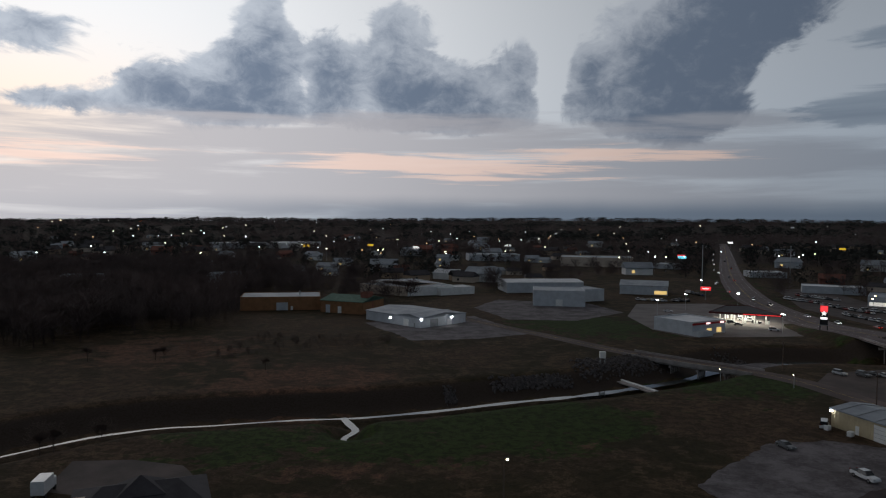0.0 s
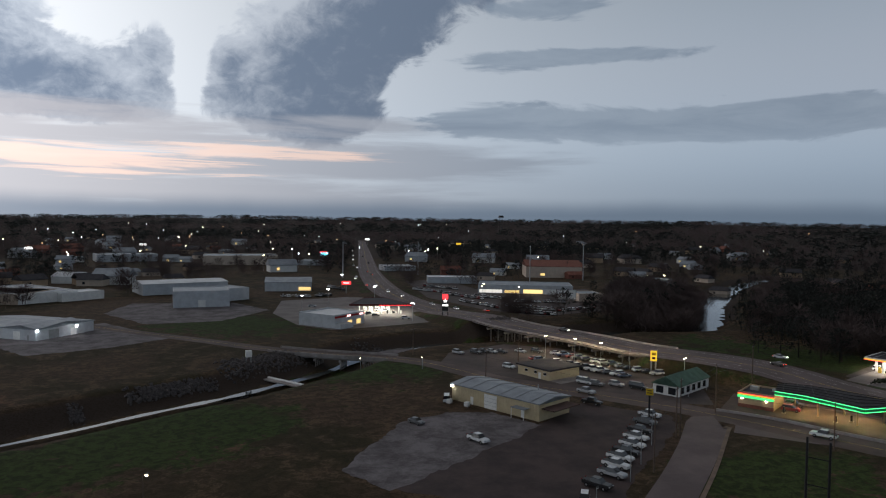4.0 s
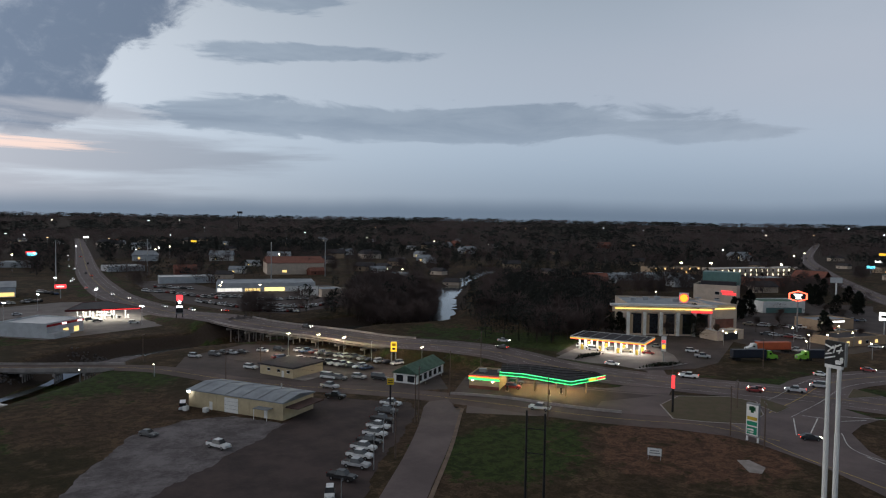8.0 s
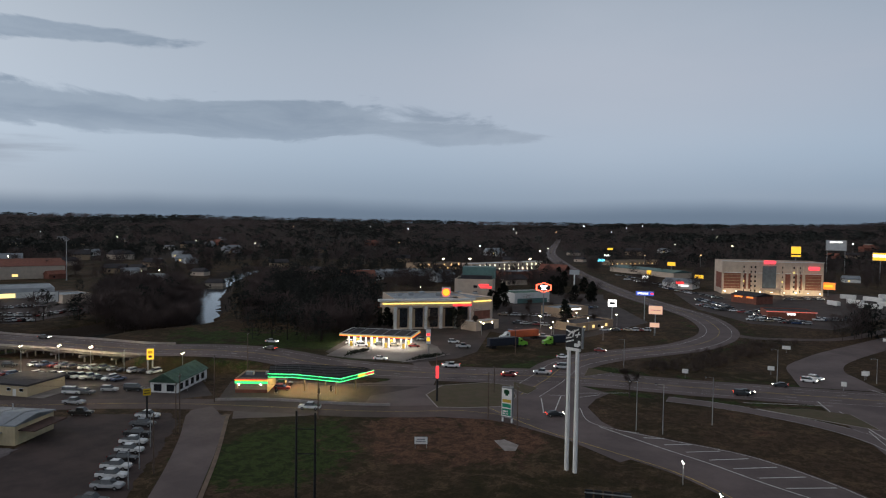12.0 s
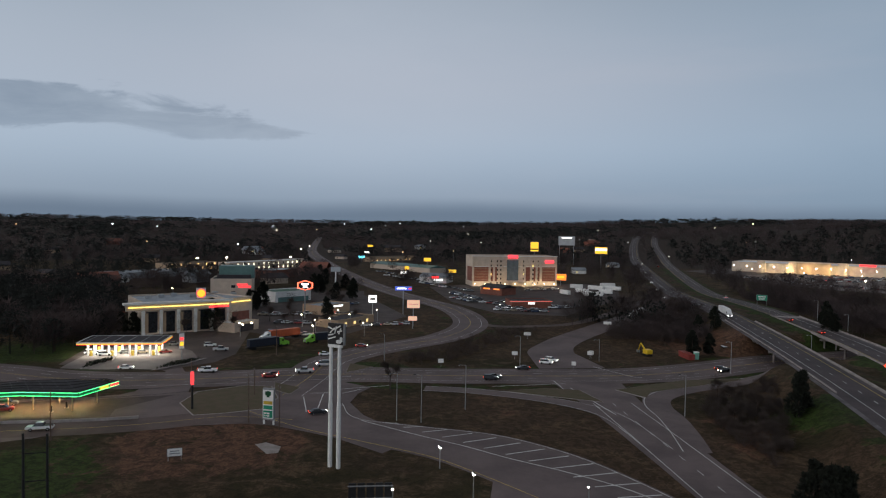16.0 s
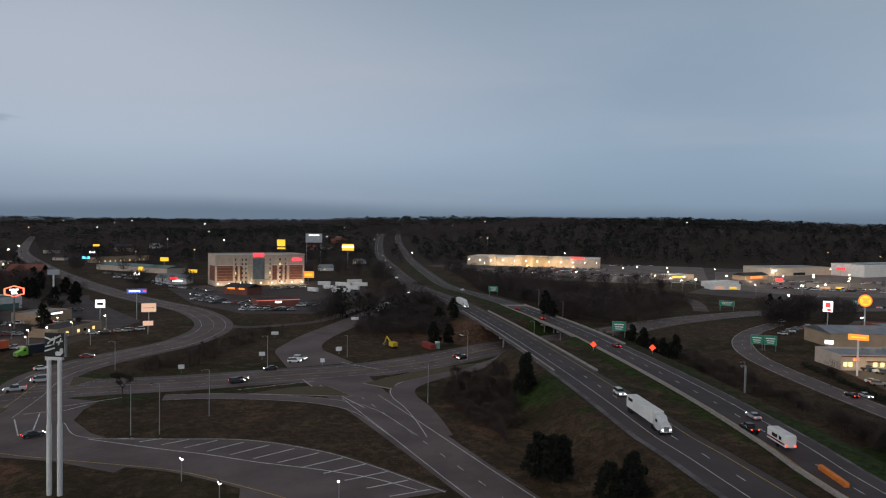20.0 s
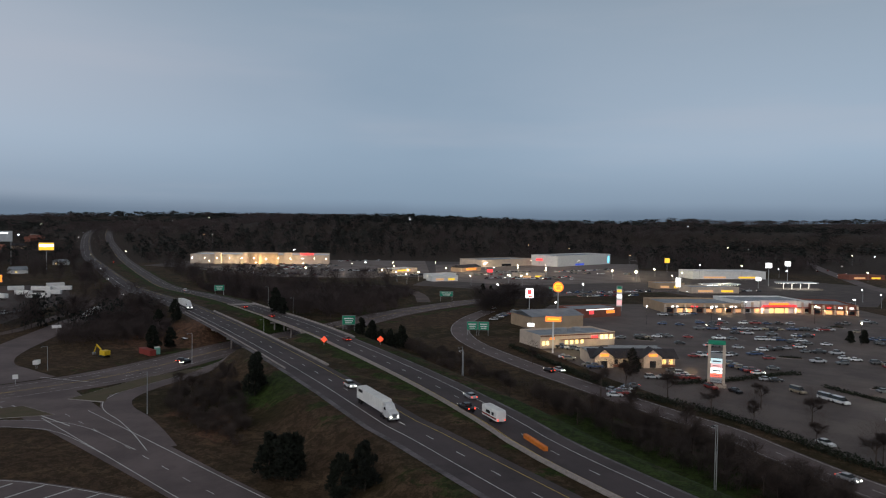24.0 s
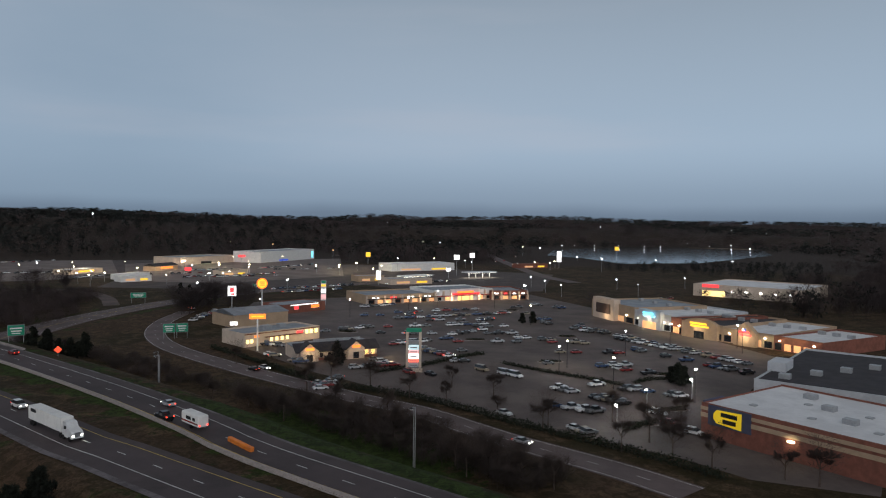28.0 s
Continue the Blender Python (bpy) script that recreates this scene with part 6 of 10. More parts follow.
# warehouses behind
plain_block("white_warehouse", (-51.3, 509.2), (-22.4, 457.5), 34, 6.0, WHITE, ROOF_GREY, "low white warehouse with a dark loading bay", parapet=0.3, doors=((0.75, 14, 2.6, 1.2, ROOF_DARK),))
plain_block("white_warehouse", (-22.4, 457.5), (-4.0, 485.4), 40, 6.0, BEIGE, ROOF_GREY, "low beige warehouse with a grey roof", parapet=0.3)
plain_block("white_warehouse", (-0.9, 463.9), (21.7, 477.8), 14, 5.0, WHITE, ROOF_WHITE, "small white workshop with bright lamps", parapet=0.3)
plain_block("blue_warehouse", (53.1, 413.6), (82.8, 410.1), 28, 9.0, PALE_METAL, ROOF_GREY, "blue-grey metal warehouse with a small high window", parapet=0.2, doors=((0.5, 4, 4, 0, WHITE),))
plain_block("long_warehouse", (44.2, 485.0), (98.0, 492.2), 30, 7.0, PALE_METAL, ROOF_WHITE, "long pale metal warehouse with a bluish roof", roof_rise=1.2)
plain_block("warehouse_wing", (87.0, 436.4), (101.0, 442.4), 20, 7.5, PALE_METAL, ROOF_GREY, "pale metal warehouse wing", parapet=0.2)
plain_block("white_house", (-8.2, 595.5), (10.3, 584.7), 16, 5.0, WHITE, ROOF_WHITE, "white sided house with a pale roof", roof_rise=3)
plain_block("white_house", (30.5, 619.6), (51.4, 632.5), 16, 5.0, WHITE, ROOF_GREY, "white sided house with a grey roof", roof_rise=3)
plain_block("mill", (128.8, 776.7), (204.8, 761.4), 50, 10.0, BEIGE, ROOF_GREY, "long beige mill building with flat roof", parapet=0.4)
plain_block("mill", (31.8, 855.7), (93.8, 859.9), 40, 8.0, PALE_METAL, ROOF_GREY, "long pale store building in the town", parapet=0.4)
plain_block("store_block", (-343.2, 1123.2), (-297.5, 1171.5), 50, 9.0, PALE_METAL, ROOF_WHITE, "long pale store building in the town", parapet=0.4)
plain_block("store_block", (-263.3, 1154.8), (-211.2, 1230.3), 50, 9.0, WHITE, ROOF_WHITE, "long white store building in the town", parapet=0.4)

# dark-roofed clinic in the foreground
cx, cy = -49.1, 114.9
cl = thing("clinic", cx, cy, 0, 22, "dark-roofed single-storey building with a square turret", "building")
part("wall", boxes((0, 0, 0, 20, 14, 3.6)), BRICK, cl)
part("roof", gable(20, 14, 3.6, 6.2, 0.7, 0.3, 5), ROOF_DARK, cl)
part("turret", boxes((-8.5, -3, 0, 6, 6, 5.2)), BEIGE, cl)
part("turret_roof", gable(6, 6, 5.2, 7.4, 0.7, 0.25, 3.6), ROOF_DARK, cl)
part("window", boxes((-8.5, -6.04, 1.4, 3.2, 0.1, 2.4)), glow("violet_window", (0.35, 0.3, 0.9), 1.2), cl)
for s in (-1, 1):
    part("column", boxes((-8.5 + s * 2.6, -6.3, 0, 0.5, 0.5, 5.0)), WHITE, cl)
bt = thing("box_truck", -71.0, 125.5, 0.06, 100, "white box truck parked by the clinic", "truck")
part("cargo_box", boxes((-0.8, 0, 0.9, 4.6, 2.3, 2.5), bevel=0.05), PAINTS["white"], bt)
part("cab", boxes((2.4, 0, 0.5, 1.7, 2.1, 1.9), bevel=0.2), PAINTS["white"], bt)
part("windscreen", boxes((3.1, 0, 1.5, 0.35, 1.8, 0.75), bevel=0.05), AUTO_GLASS, bt)
for x in (-2.2, 2.3):
    for s in (-1, 1):
        part("wheel", tube(bmesh.new(), (x, s * 0.8, 0.45), (x, s * 1.12, 0.45), 0.45, None, 12), TYRE, bt)


# ================================================================ the north: workshop, car lots, filling stations
def dir_of(a, b):
    return between(a, b)[2]


ws = plain_block("metal_workshop", (96.1, 173.3), (104.9, 144.1), 13, 4.3, CREAM, ROOF_GREY, "long cream metal workshop with a grey ribbed roof", roof_rise=1.0, doors=((0.25, 1.0, 2.1, 0, WHITE), (0.47, 4.4, 3.8, 0, WHITE), (0.83, 1.0, 2.1, 0, WHITE)))
wsw = between((96.1, 173.3), (104.9, 144.1))[1]
for k in range(6):
    for s in (-1, 1):
        part("roof_rib", tube(bmesh.new(), (-wsw / 2 + wsw * (k + 0.5) / 6, s * 6.8, 4.6), (-wsw / 2 + wsw * (k + 0.5) / 6, 0, 5.6), 0.12, None, 4), GREY_METAL, ws)
for k in range(34):
    part("wall_rib", boxes((-wsw / 2 + 0.5 + k * (wsw - 1) / 33, -6.53, 0, 0.06, 0.06, 4.25)), CREAM, ws)
for k in (1, 2, 3):
    part("door_seam", boxes((wsw * -0.03, -6.6, k * 0.95, 4.4, 0.04, 0.05)), GREY_METAL, ws)
part("canopy", boxes((wsw * 0.33, -7.7, 2.7, 4.4, 2.4, 0.15)), ROOF_GREY, ws)
for s in (-1, 1):
    part("canopy_post", boxes((wsw * 0.33 + s * 2.0, -8.7, 0, 0.12, 0.12, 2.7)), WHITE, ws)
part("end_roof", boxes((wsw / 2 + 2.0, 0, 3.0, 4.0, 11, 0.25)), material("rust_brown_roof", (0.09, 0.055, 0.045), (0.06, 0.04, 0.035), 0.4, 0.9), ws)
part("flue", tube(bmesh.new(), (wsw * 0.25, 3, 4.6), (wsw * 0.25, 3, 6.6), 0.15, None, 8), GALV, ws)
wl = part("wall_lamp", boxes((-wsw / 2 + 0.3, -6.9, 3.7, 0.6, 0.5, 0.5), bevel=0.08), glow("flood_lamp", (0.92, 0.96, 1.0), 25), ws)

PICK = dir_of((98.0, 111.0), (99.5, 106.5))
for col, x, y in (("white", 133.6, 135.3), ("grey", 127.7, 130.9), ("black", 121.1, 125.8), ("white", 116.6, 122.2), ("white", 112.0, 118.5), ("black", 107.2, 115.2), ("white", 103.4, 112.9), ("white", 99.4, 109.7), ("silver", 95.2, 106.1), ("black", 88.7, 102.9)):
    vehicle("pickup", col, x, y, PICK + 2, z=0.06, fine=True, group="pickups in the dealer row")
vehicle("suv", "white", 81.7, 98.1, PICK - 60, z=0.06, fine=True)
vehicle("pickup", "white", 82.7, 136.6, dir_of((82.0, 140.1), (83.5, 133.6)), z=0.07, fine=True)
vehicle("sedan", "grey", 76.4, 155.7, dir_of((75.8, 158.1), (77.2, 153.6)), z=0.06, fine=True)
vehicle("pickup", "silver", 134.8, 162.2, dir_of((133.9, 165.1), (135.3, 159.7)), z=0.09, fine=True)
vehicle("pickup", "black", 128.2, 151.8, dir_of((126.7, 155.0), (129.4, 148.9)), z=0.06, fine=True)
vehicle("pickup", "white", 158.0, 103.8, dir_of((158.5, 100.9), (157.0, 105.6)), z=0.1, fine=True)
vehicle("van", "white", 93.6, 171.8, 60, z=0.02, fine=True)
for x, y in ((93.0, 169.2), (95.7, 164.2)):
    d = thing("storage_tank", x, y, 0, 30, "small white square tank beside the workshop", "tank", "yard tanks")
    part("tank", boxes((0, 0, 0.2, 1.4, 1.2, 1.2), bevel=0.12), WHITE, d)
    part("pallet", boxes((0, 0, 0, 1.5, 1.3, 0.2)), WOOD_POLE, d)

# used-car lot
ROWD = dir_of((168.4, 216.3), (174.4, 173.5))
LOTD = dir_of((143.2, 175.2), (145.2, 169.9))
car_row((163.9, 217.4), (173.5, 170.4), 13, ROWD + 70, "used cars in the back row", 1, gaps=0.05)
car_row((150.1, 212.2), (161.3, 173.2), 13, ROWD + 70, "used cars in the middle row", 2, gaps=0.05)
for k, c, x, y in (("van", "white", 142.7, 172.3), ("suv", "grey", 144.2, 168.7), ("suv", "silver", 149.5, 165.7), ("van", "black", 153.0, 160.1), ("suv", "white", 134.1, 201.9), ("sedan", "white", 154.4, 224.8), ("suv", "silver", 130.9, 231.9), ("suv", "grey", 137.6, 230.0), ("sedan", "black", 141.4, 230.9), ("sedan", "silver", 143.8, 228.6), ("sedan", "black", 147.1, 227.0), ("suv", "black", 159.6, 221.4)):
    vehicle(k, c, x, y, LOTD, z=0.07, fine=True, group="used cars by the office")
yb = plain_block("sales_office", (132.3, 193.9), (134.8, 180.0), 14, 3.4, CREAM, ROOF_DARK, "small yellow block office with a dark flat roof", parapet=0.1, windows=((0.27, 1.2, 0.8, 1.5, DARK_GLASS), (0.57, 1.2, 0.8, 1.5, DARK_GLASS), (0.86, 1.2, 0.8, 1.5, DARK_GLASS)), doors=((0.7, 1.0, 2.1, 0, WHITE),))
bw = between((132.3, 193.9), (134.8, 180.0))[1]
part("fascia", boxes((0, 0, 3.1, bw + 1.2, 15.2, 0.5)), ROOF_DARK, yb)
part("sidewalk", boxes((bw / 2 + 2.5, 0, 0.02, 5, 14, 0.12)), CONCRETE, yb)
gb = plain_block("white_office", (153.9, 154.8), (156.3, 147.2), 20, 3.0, WHITE, MATS["green_shingle"], "white painted office with arched windows and a green roof", roof_rise=2.4, ridge_across=True, windows=((0.27, 2.3, 2.0, 0.5, DARK_GLASS), (0.75, 2.3, 2.0, 0.5, DARK_GLASS)))
gw = between((153.9, 154.8), (156.3, 147.2))[1]
for k in range(5):
    part("side_window", boxes((gw / 2 + 0.03, -7.5 + k * 3.6, 0.7, 0.1, 1.9, 1.8)), DARK_GLASS, gb)
part("ramp_rail", boxes((gw / 2 + 1.6, -1, 0.9, 0.08, 12, 0.08), (gw / 2 + 1.6, -7, 0, 0.08, 0.08, 0.95), (gw / 2 + 1.6, 5, 0, 0.08, 0.08, 0.95)), WHITE, gb)
for i, (x, y) in enumerate(((157.7, 213.5), (164.0, 204.1), (166.7, 193.0), (172.1, 159.9))):
    street_lamp(x, y, 8.0, 20, LAMP_WARM, 5000, 0.7, 2, 0.55, None, "steel car-lot lamp with two lit heads", "car lot lamps")
for x, y in ((169.8, 181.9), (96.8, 102.7), (105.6, 109.1), (76.1, 88.4), (116.9, 117.6)):
    street_lamp(x, y, 7.0, 30, LENS, 0, 0.4, 1, 0.4, None, "unlit steel car-lot lamp", "unlit lot lamps")
sg = pole_sign("yellow_sign", 173.4, 174.5, 7.6, 2.2, 3.8, YELLOW_GLOW, "tall yellow sign lit from above", poles=2, gap=0.7, bars=((0, 0.55, 0.6, 0.25, SIGN_YELLOW), (0, 0.2, 0.5, 0.2, WOOD_POLE)))
point_lamp(*(173.4, 174.5), 9.6, 120)
pole_sign("pylon_sign", 132.3, 134.2, 8.0, 1.9, 1.9, SIGN_YELLOW, "dull yellow square sign on a black post", pole_mat=BLACK, bars=((0, 0.3, 0.7, 0.12, BLACK), (0, 0.6, 0.6, 0.12, BLACK)))

# wooden poles and cables along the road
POLES = []
for x, y, h in ((110.7, 179.1, 12), (127.5, 119.3, 14), (126.9, 119.9, 12), (152.9, 131.0, 13), (187.9, 147.4, 12), (151.7, 97.2, 11.5), (170.4, 58.4, 12), (197.5, 66.0, 8), (104.6, 104.4, 12), (182.4, 78.0, 13), (259.3, 78.4, 11), (114.8, 237.6, 10), (143.4, 210.1, 10), (165.2, 49.1, 11)):
    POLES.append((x, y, utility_pole(x, y, h, 30)["label"] and h))
for a, b in ((0, 1), (1, 5), (5, 6), (1, 3), (3, 4), (2, 8)):
    (x1, y1, h1), (x2, y2, h2) = POLES[a], POLES[b]
    for dz in (0.7, 2.2):
        wire([(x1, y1, h1 - dz), (x2, y2, h2 - dz)])

# tall H-frame of the power line near the camera
fa, fb = (97.2, 66.4), (99.4, 64.2)
c, L, turn = between(fa, fb)
L *= 1.0
hf = thing("power_pylon", c.x, c.y, 0, turn, "tall dark wooden H-frame power pole", "pole")
for s in (-1, 1):
    part("pole", tube(bmesh.new(), (s * L / 2, 0, 0), (s * L / 2, 0, 18.8 if s < 0 else 18.2), 0.24, 0.17, 8), BLACK, hf)
for z in (15.6, 11.5):
    part("brace", tube(bmesh.new(), (-L / 2, 0, z + 0.2), (L / 2, 0, z - 0.2), 0.08, None, 6), BLACK, hf)

# --- green filling station
st = plain_block("fuel_shop", (164.3, 133.2), (167.9, 124.8), 11, 4.2, TAN, ROOF_DARK, "small tan filling-station shop with a lit green band", parapet=0.35)
sw = between((164.3, 133.2), (167.9, 124.8))[1]
part("brick_base", boxes((0, -5.53, 0, sw + 0.1, 0.12, 1.0)), BRICK, st)
part("green_band", boxes((0, -5.6, 2.75, sw + 0.3, 0.2, 0.55)), GREEN_GLOW, st)
part("yellow_band", boxes((0, -5.62, 3.5, sw + 0.3, 0.2, 0.2)), YELLOW_GLOW, st)
part("red_band", boxes((0, -5.62, 3.75, sw + 0.3, 0.2, 0.12)), RED_GLOW, st)
for s in (-0.38, 0.3):
    part("wall_lamp", boxes((s * sw, -5.8, 2.3, 0.5, 0.4, 0.35), bevel=0.06), LAMP_WARM, st)
part("roof_plant", boxes((-2, 1, 3.85, 2.2, 1.6, 1.0), (3, 2, 3.85, 1.2, 1.2, 0.8)), GALV, st)
FRONT = [(168.4, 124.9), (171.2, 118.0), (172.2, 103.0), (186.4, 100.1)]
BACK = [(188.7, 104.7), (187.1, 117.4), (184.4, 126.0), (179.3, 132.1)]
cv = thing("fuel_canopy", 0, 0, 0, 0, "long bent filling-station canopy with a glowing green edge", "canopy")
part("roof", prism(FRONT + BACK, 4.75, 5.1), ROOF_DARK, cv)
part("soffit", prism([(x, y) for x, y in FRONT + BACK], 4.7, 4.745), material("canopy_soffit", (0.5, 0.48, 0.42), None, 0.3, 0.7), cv)
for a, b in zip(FRONT, FRONT[1:]):
    m, L, turn = between(a, b)
    bm = bmesh.new()
    box(bm, m.x, m.y, 4.5, L, 0.35, 1.1, turn=turn)
    f = part("fascia", bm, material("green_fascia", (0.03, 0.42, 0.16), None, 0.5, 0.5), cv)
    for z in (4.55, 5.45):
        bm = bmesh.new()
        box(bm, m.x - math.sin(radians(-turn)) * 0, m.y, z, L, 0.42, 0.14, turn=turn)
        part("neon_tube", bm, glow("green_neon", (0.08, 1.0, 0.30), 3.0), f)
a, b = Vector(FRONT[2]), Vector(FRONT[3])
for u, m in ((0.62, YELLOW_GLOW), (0.88, RED_GLOW)):
    q = a.lerp(b, u)
    bm = bmesh.new()
    box(bm, q.x * 0.9985, q.y * 0.9985, 4.72, 3.0, 0.3, 0.75, turn=dir_of(FRONT[2], FRONT[3]))
    part("sign_panel", bm, m, cv)
for k in range(9):
    u = (k + 0.5) / 9
    p, q = resample([Vector(v) for v in FRONT], 19)[1 + 2 * k], resample([Vector(v) for v in BACK[::-1]], 19)[1 + 2 * k]
    part("roof_joist", tube(bmesh.new(), (p.x, p.y, 5.35), (q.x, q.y, 5.6), 0.09, None, 4), BLACK, cv)
for k in range(5):
    line = [Vector(f).lerp(Vector(g), (k + 0.5) / 5) for f, g in zip(FRONT, BACK[::-1])]
    bm = bmesh.new()
    for p, q in zip(line, line[1:]):
        tube(bm, (p.x, p.y, 5.6), (q.x, q.y, 5.6), 0.1, None, 4)
    part("roof_beam", bm, BLACK, cv)
for x, y in ((175.0, 116.8), (182.5, 114.4), (175.7, 106.7), (183.5, 104.6), (176.9, 124.9)):
    part("column", tube(bmesh.new(), (x, y, 0), (x, y, 4.7), 0.2, None, 8), TAN, cv)
for x, y in ((174.5, 121.2), (177.6, 114.2), (180.0, 108.0)):
    point_lamp(x, y, 4.3, 2600, (1.0, 0.74, 0.34), 0.8)
    lf = part("canopy_lamp", boxes((x, y, 4.55, 1.2, 1.2, 0.14)), LAMP_WARM, cv)
for k, c, x, y in (("suv", "grey", 178.1, 125.8), ("suv", "red", 172.7, 123.0)):
    vehicle(k, c, x, y, dir_of((171.7, 124.9), (173.7, 121.0)), z=0.07, fine=True)
for x, y in ((173.3, 110.8), (169.1, 122.6), (177.6, 109.4)):
    d = thing("fuel_pump", x, y, 0.05, 30, "dark fuel pump under the green canopy", "pump", "fuel pumps")
    part("base", boxes((0, 0, 0, 1.4, 0.9, 0.2)), CONCRETE, d)
    part("cabinet", boxes((0, 0, 0.2, 0.8, 0.5, 1.6), bevel=0.05), BLACK, d)
    part("screen", boxes((0, -0.27, 1.1, 0.5, 0.04, 0.35)), LENS, d)
WALL = smooth([(154.4, 132.3), (161.0, 119.4), (165.0, 103.3), (168.1, 93.0), (170.7, 86.5)], 3)
wall = thing("low_wall", 0, 0, 0, 0, "low worn concrete wall along the road", "wall")
for a, b in zip(WALL, WALL[1:]):
    m, L, turn = between(a, b)
    bm = bmesh.new()
    box(bm, m.x, m.y, 0, L - 0.02, 0.35, 0.75, turn=turn, bevel=0.03)
    part("block", bm, KERB, wall)

# --- yellow and red filling station
cA, cB = (242.3, 145.4), (248.2, 117.4)
m, L, turn = between(cA, cB)
t = thing("fuel_canopy", m.x, m.y, 0, turn, "white filling-station canopy with a glowing yellow and red edge", "canopy")
part("roof", boxes((0, 8, 5.1, L, 16, 0.3)), ROOF_DARK, t)
part("soffit", boxes((0, 8, 4.55, L - 0.5, 15.5, 0.1)), SOFFIT, t)
for nm, x, y, sx, sy in (("fascia", 0, 0, L + 0.4, 0.4), ("fascia", 0, 16, L + 0.4, 0.4), ("fascia", -L / 2, 8, 0.4, 15.6), ("fascia", L / 2, 8, 0.4, 15.6)):
    f = part(nm, boxes((x, y, 4.6, sx, sy, 0.9)), WHITE, t)
    part("light_band", boxes((x, y, 4.75, sx + 0.1, sy + 0.1, 0.32)), YELLOW_GLOW, f)
    part("light_band", boxes((x, y, 4.55, sx + 0.08, sy + 0.08, 0.16)), RED_GLOW, f)
for k in range(6):
    part("roof_beam", boxes((-L / 2 + L * (k + 0.5) / 6, 8, 5.42, 0.2, 15, 0.15)), GREY_METAL, t)
for k in range(4):
    for s in (3.5, 12.0):
        x = -L / 2 + L * (k + 0.5) / 4
        part("column", boxes((x - 1.1, s, 0, 0.6, 0.7, 4.5), (x + 1.1, s, 0, 0.6, 0.7, 4.5), bevel=0.05), WHITE, t)
        part("pump", boxes((x, s, 0, 0.9, 0.6, 1.9), bevel=0.06), material("pump_yellow", (0.7, 0.5, 0.08), None, 0.8, 0.5), t)
for k in range(3):
    c = t.matrix_world @ Vector((-L / 2 + L * (k + 0.5) / 3, 7, 4.3))
    point_lamp(c.x, c.y, c.z, 2000, (1.0, 0.95, 0.80), 1.0)
for k, col, x, y in (("suv", "white", 249.8, 144.4), ("sedan", "white", 249.9, 140.9), ("suv", "white", 247.6, 138.1), ("sedan", "grey", 252.8, 133.1), ("sedan", "tan", 253.9, 127.2), ("sedan", "red", 255.6, 119.2), ("sedan", "grey", 272.1, 123.4), ("pickup", "white", 304.6, 137.5), ("suv", "white", 271.7, 108.7), ("pickup", "silver", 263.2, 101.2), ("sedan", "white", 339.8, 98.4)):
    vehicle(k, col, x, y, turn + 8, z=0.08, fine=False, group="cars at the filling station")
pole_sign("fuel_sign", 319.6, 132.3, 18.5, 4.4, 5.2, WHITE_SHEET, "tall white post sign with a glowing yellow disc", pole_r=0.45, pole_mat=WHITE)
sx, sy = 319.6, 132.3
k = (math.hypot(sx, sy) - 0.5) / math.hypot(sx, sy)
d = thing("fuel_emblem", sx * k, sy * k, 15.9, math.degrees(math.atan2(sy, sx)) - 90, "glowing yellow round emblem on the tall sign", "sign")
part("disc", tube(bmesh.new(), (0, -0.05, 0), (0, -0.2, 0), 1.75, 1.75, 20), YELLOW_GLOW, d)
part("ring", tube(bmesh.new(), (0, -0.02, 0), (0, -0.05, 0), 2.0, 2.0, 20), RED_GLOW, d)
pole_sign("price_sign", 246.1, 108.9, 9.5, 1.8, 6.0, WHITE_SHEET, "narrow white price sign with red digits", bars=((0, 0.55, 0.7, 0.16, RED_GLOW), (0, 0.2, 0.7, 0.25, YELLOW_GLOW)), pole_mat=GREY_METAL)
for pts in ([(223.6, 133.3), (238.6, 130.7), (243.9, 131.9), (230.7, 135.2)], [(225.3, 110.0), (237.5, 103.4), (248.5, 100.9), (238.4, 107.9)]):
    m = sum((Vector(p) for p in pts), Vector((0, 0))) / 4
    d = thing("shrub_bed", m.x, m.y, 0, 0, "low dark shrubs in a kerbed bed", "shrubs", "shrub beds")
    part("kerb", prism([(p[0] - m.x, p[1] - m.y) for p in pts], 0.02, 0.2), KERB, d)
    r = np.random.RandomState(5)
    V = []
    P4 = np.array(pts) - np.array(m)
    for _ in range(500):
        u = r.dirichlet(np.ones(4)) @ P4
        q = np.array((u[0], u[1], r.uniform(0.2, 1.1)))
        V += [q + r.normal(0, 0.3, 3), q + r.normal(0, 0.3, 3), q + r.normal(0, 0.3, 3)]
    o = new("leaves", tri_mesh("leaves", np.array(V), HEDGE))
    o.parent = d

# --- red and white filling station beyond the creek
rs = plain_block("fuel_shop", (109.4, 308.8), (128.1, 319.9), 22, 6.0, PALE_METAL, ROOF_WHITE, "white filling-station shop with a red band and lit signs", parapet=0.5, windows=((0.5, 3.0, 2.2, 0.6, WINDOW_LIT), (0.8, 3.0, 2.2, 0.6, WINDOW_LIT)))
rw = between((109.4, 308.8), (128.1, 319.9))[1]
part("red_band", boxes((0, -11.1, 4.6, rw + 0.2, 0.2, 0.9)), material("red_band_paint", (0.4, 0.02, 0.02), None, 0.5, 0.5), rs)
for u in (-0.05, 0.38):
    part("lit_sign", boxes((u * rw, -11.3, 4.7, 2.6, 0.2, 0.7)), glow("pink_sign", (1.0, 0.6, 0.6), 3.0), rs)
part("annex", boxes((-rw * 0.3, -13, 0, 9, 3.5, 2.2)), PALE_METAL, rs)
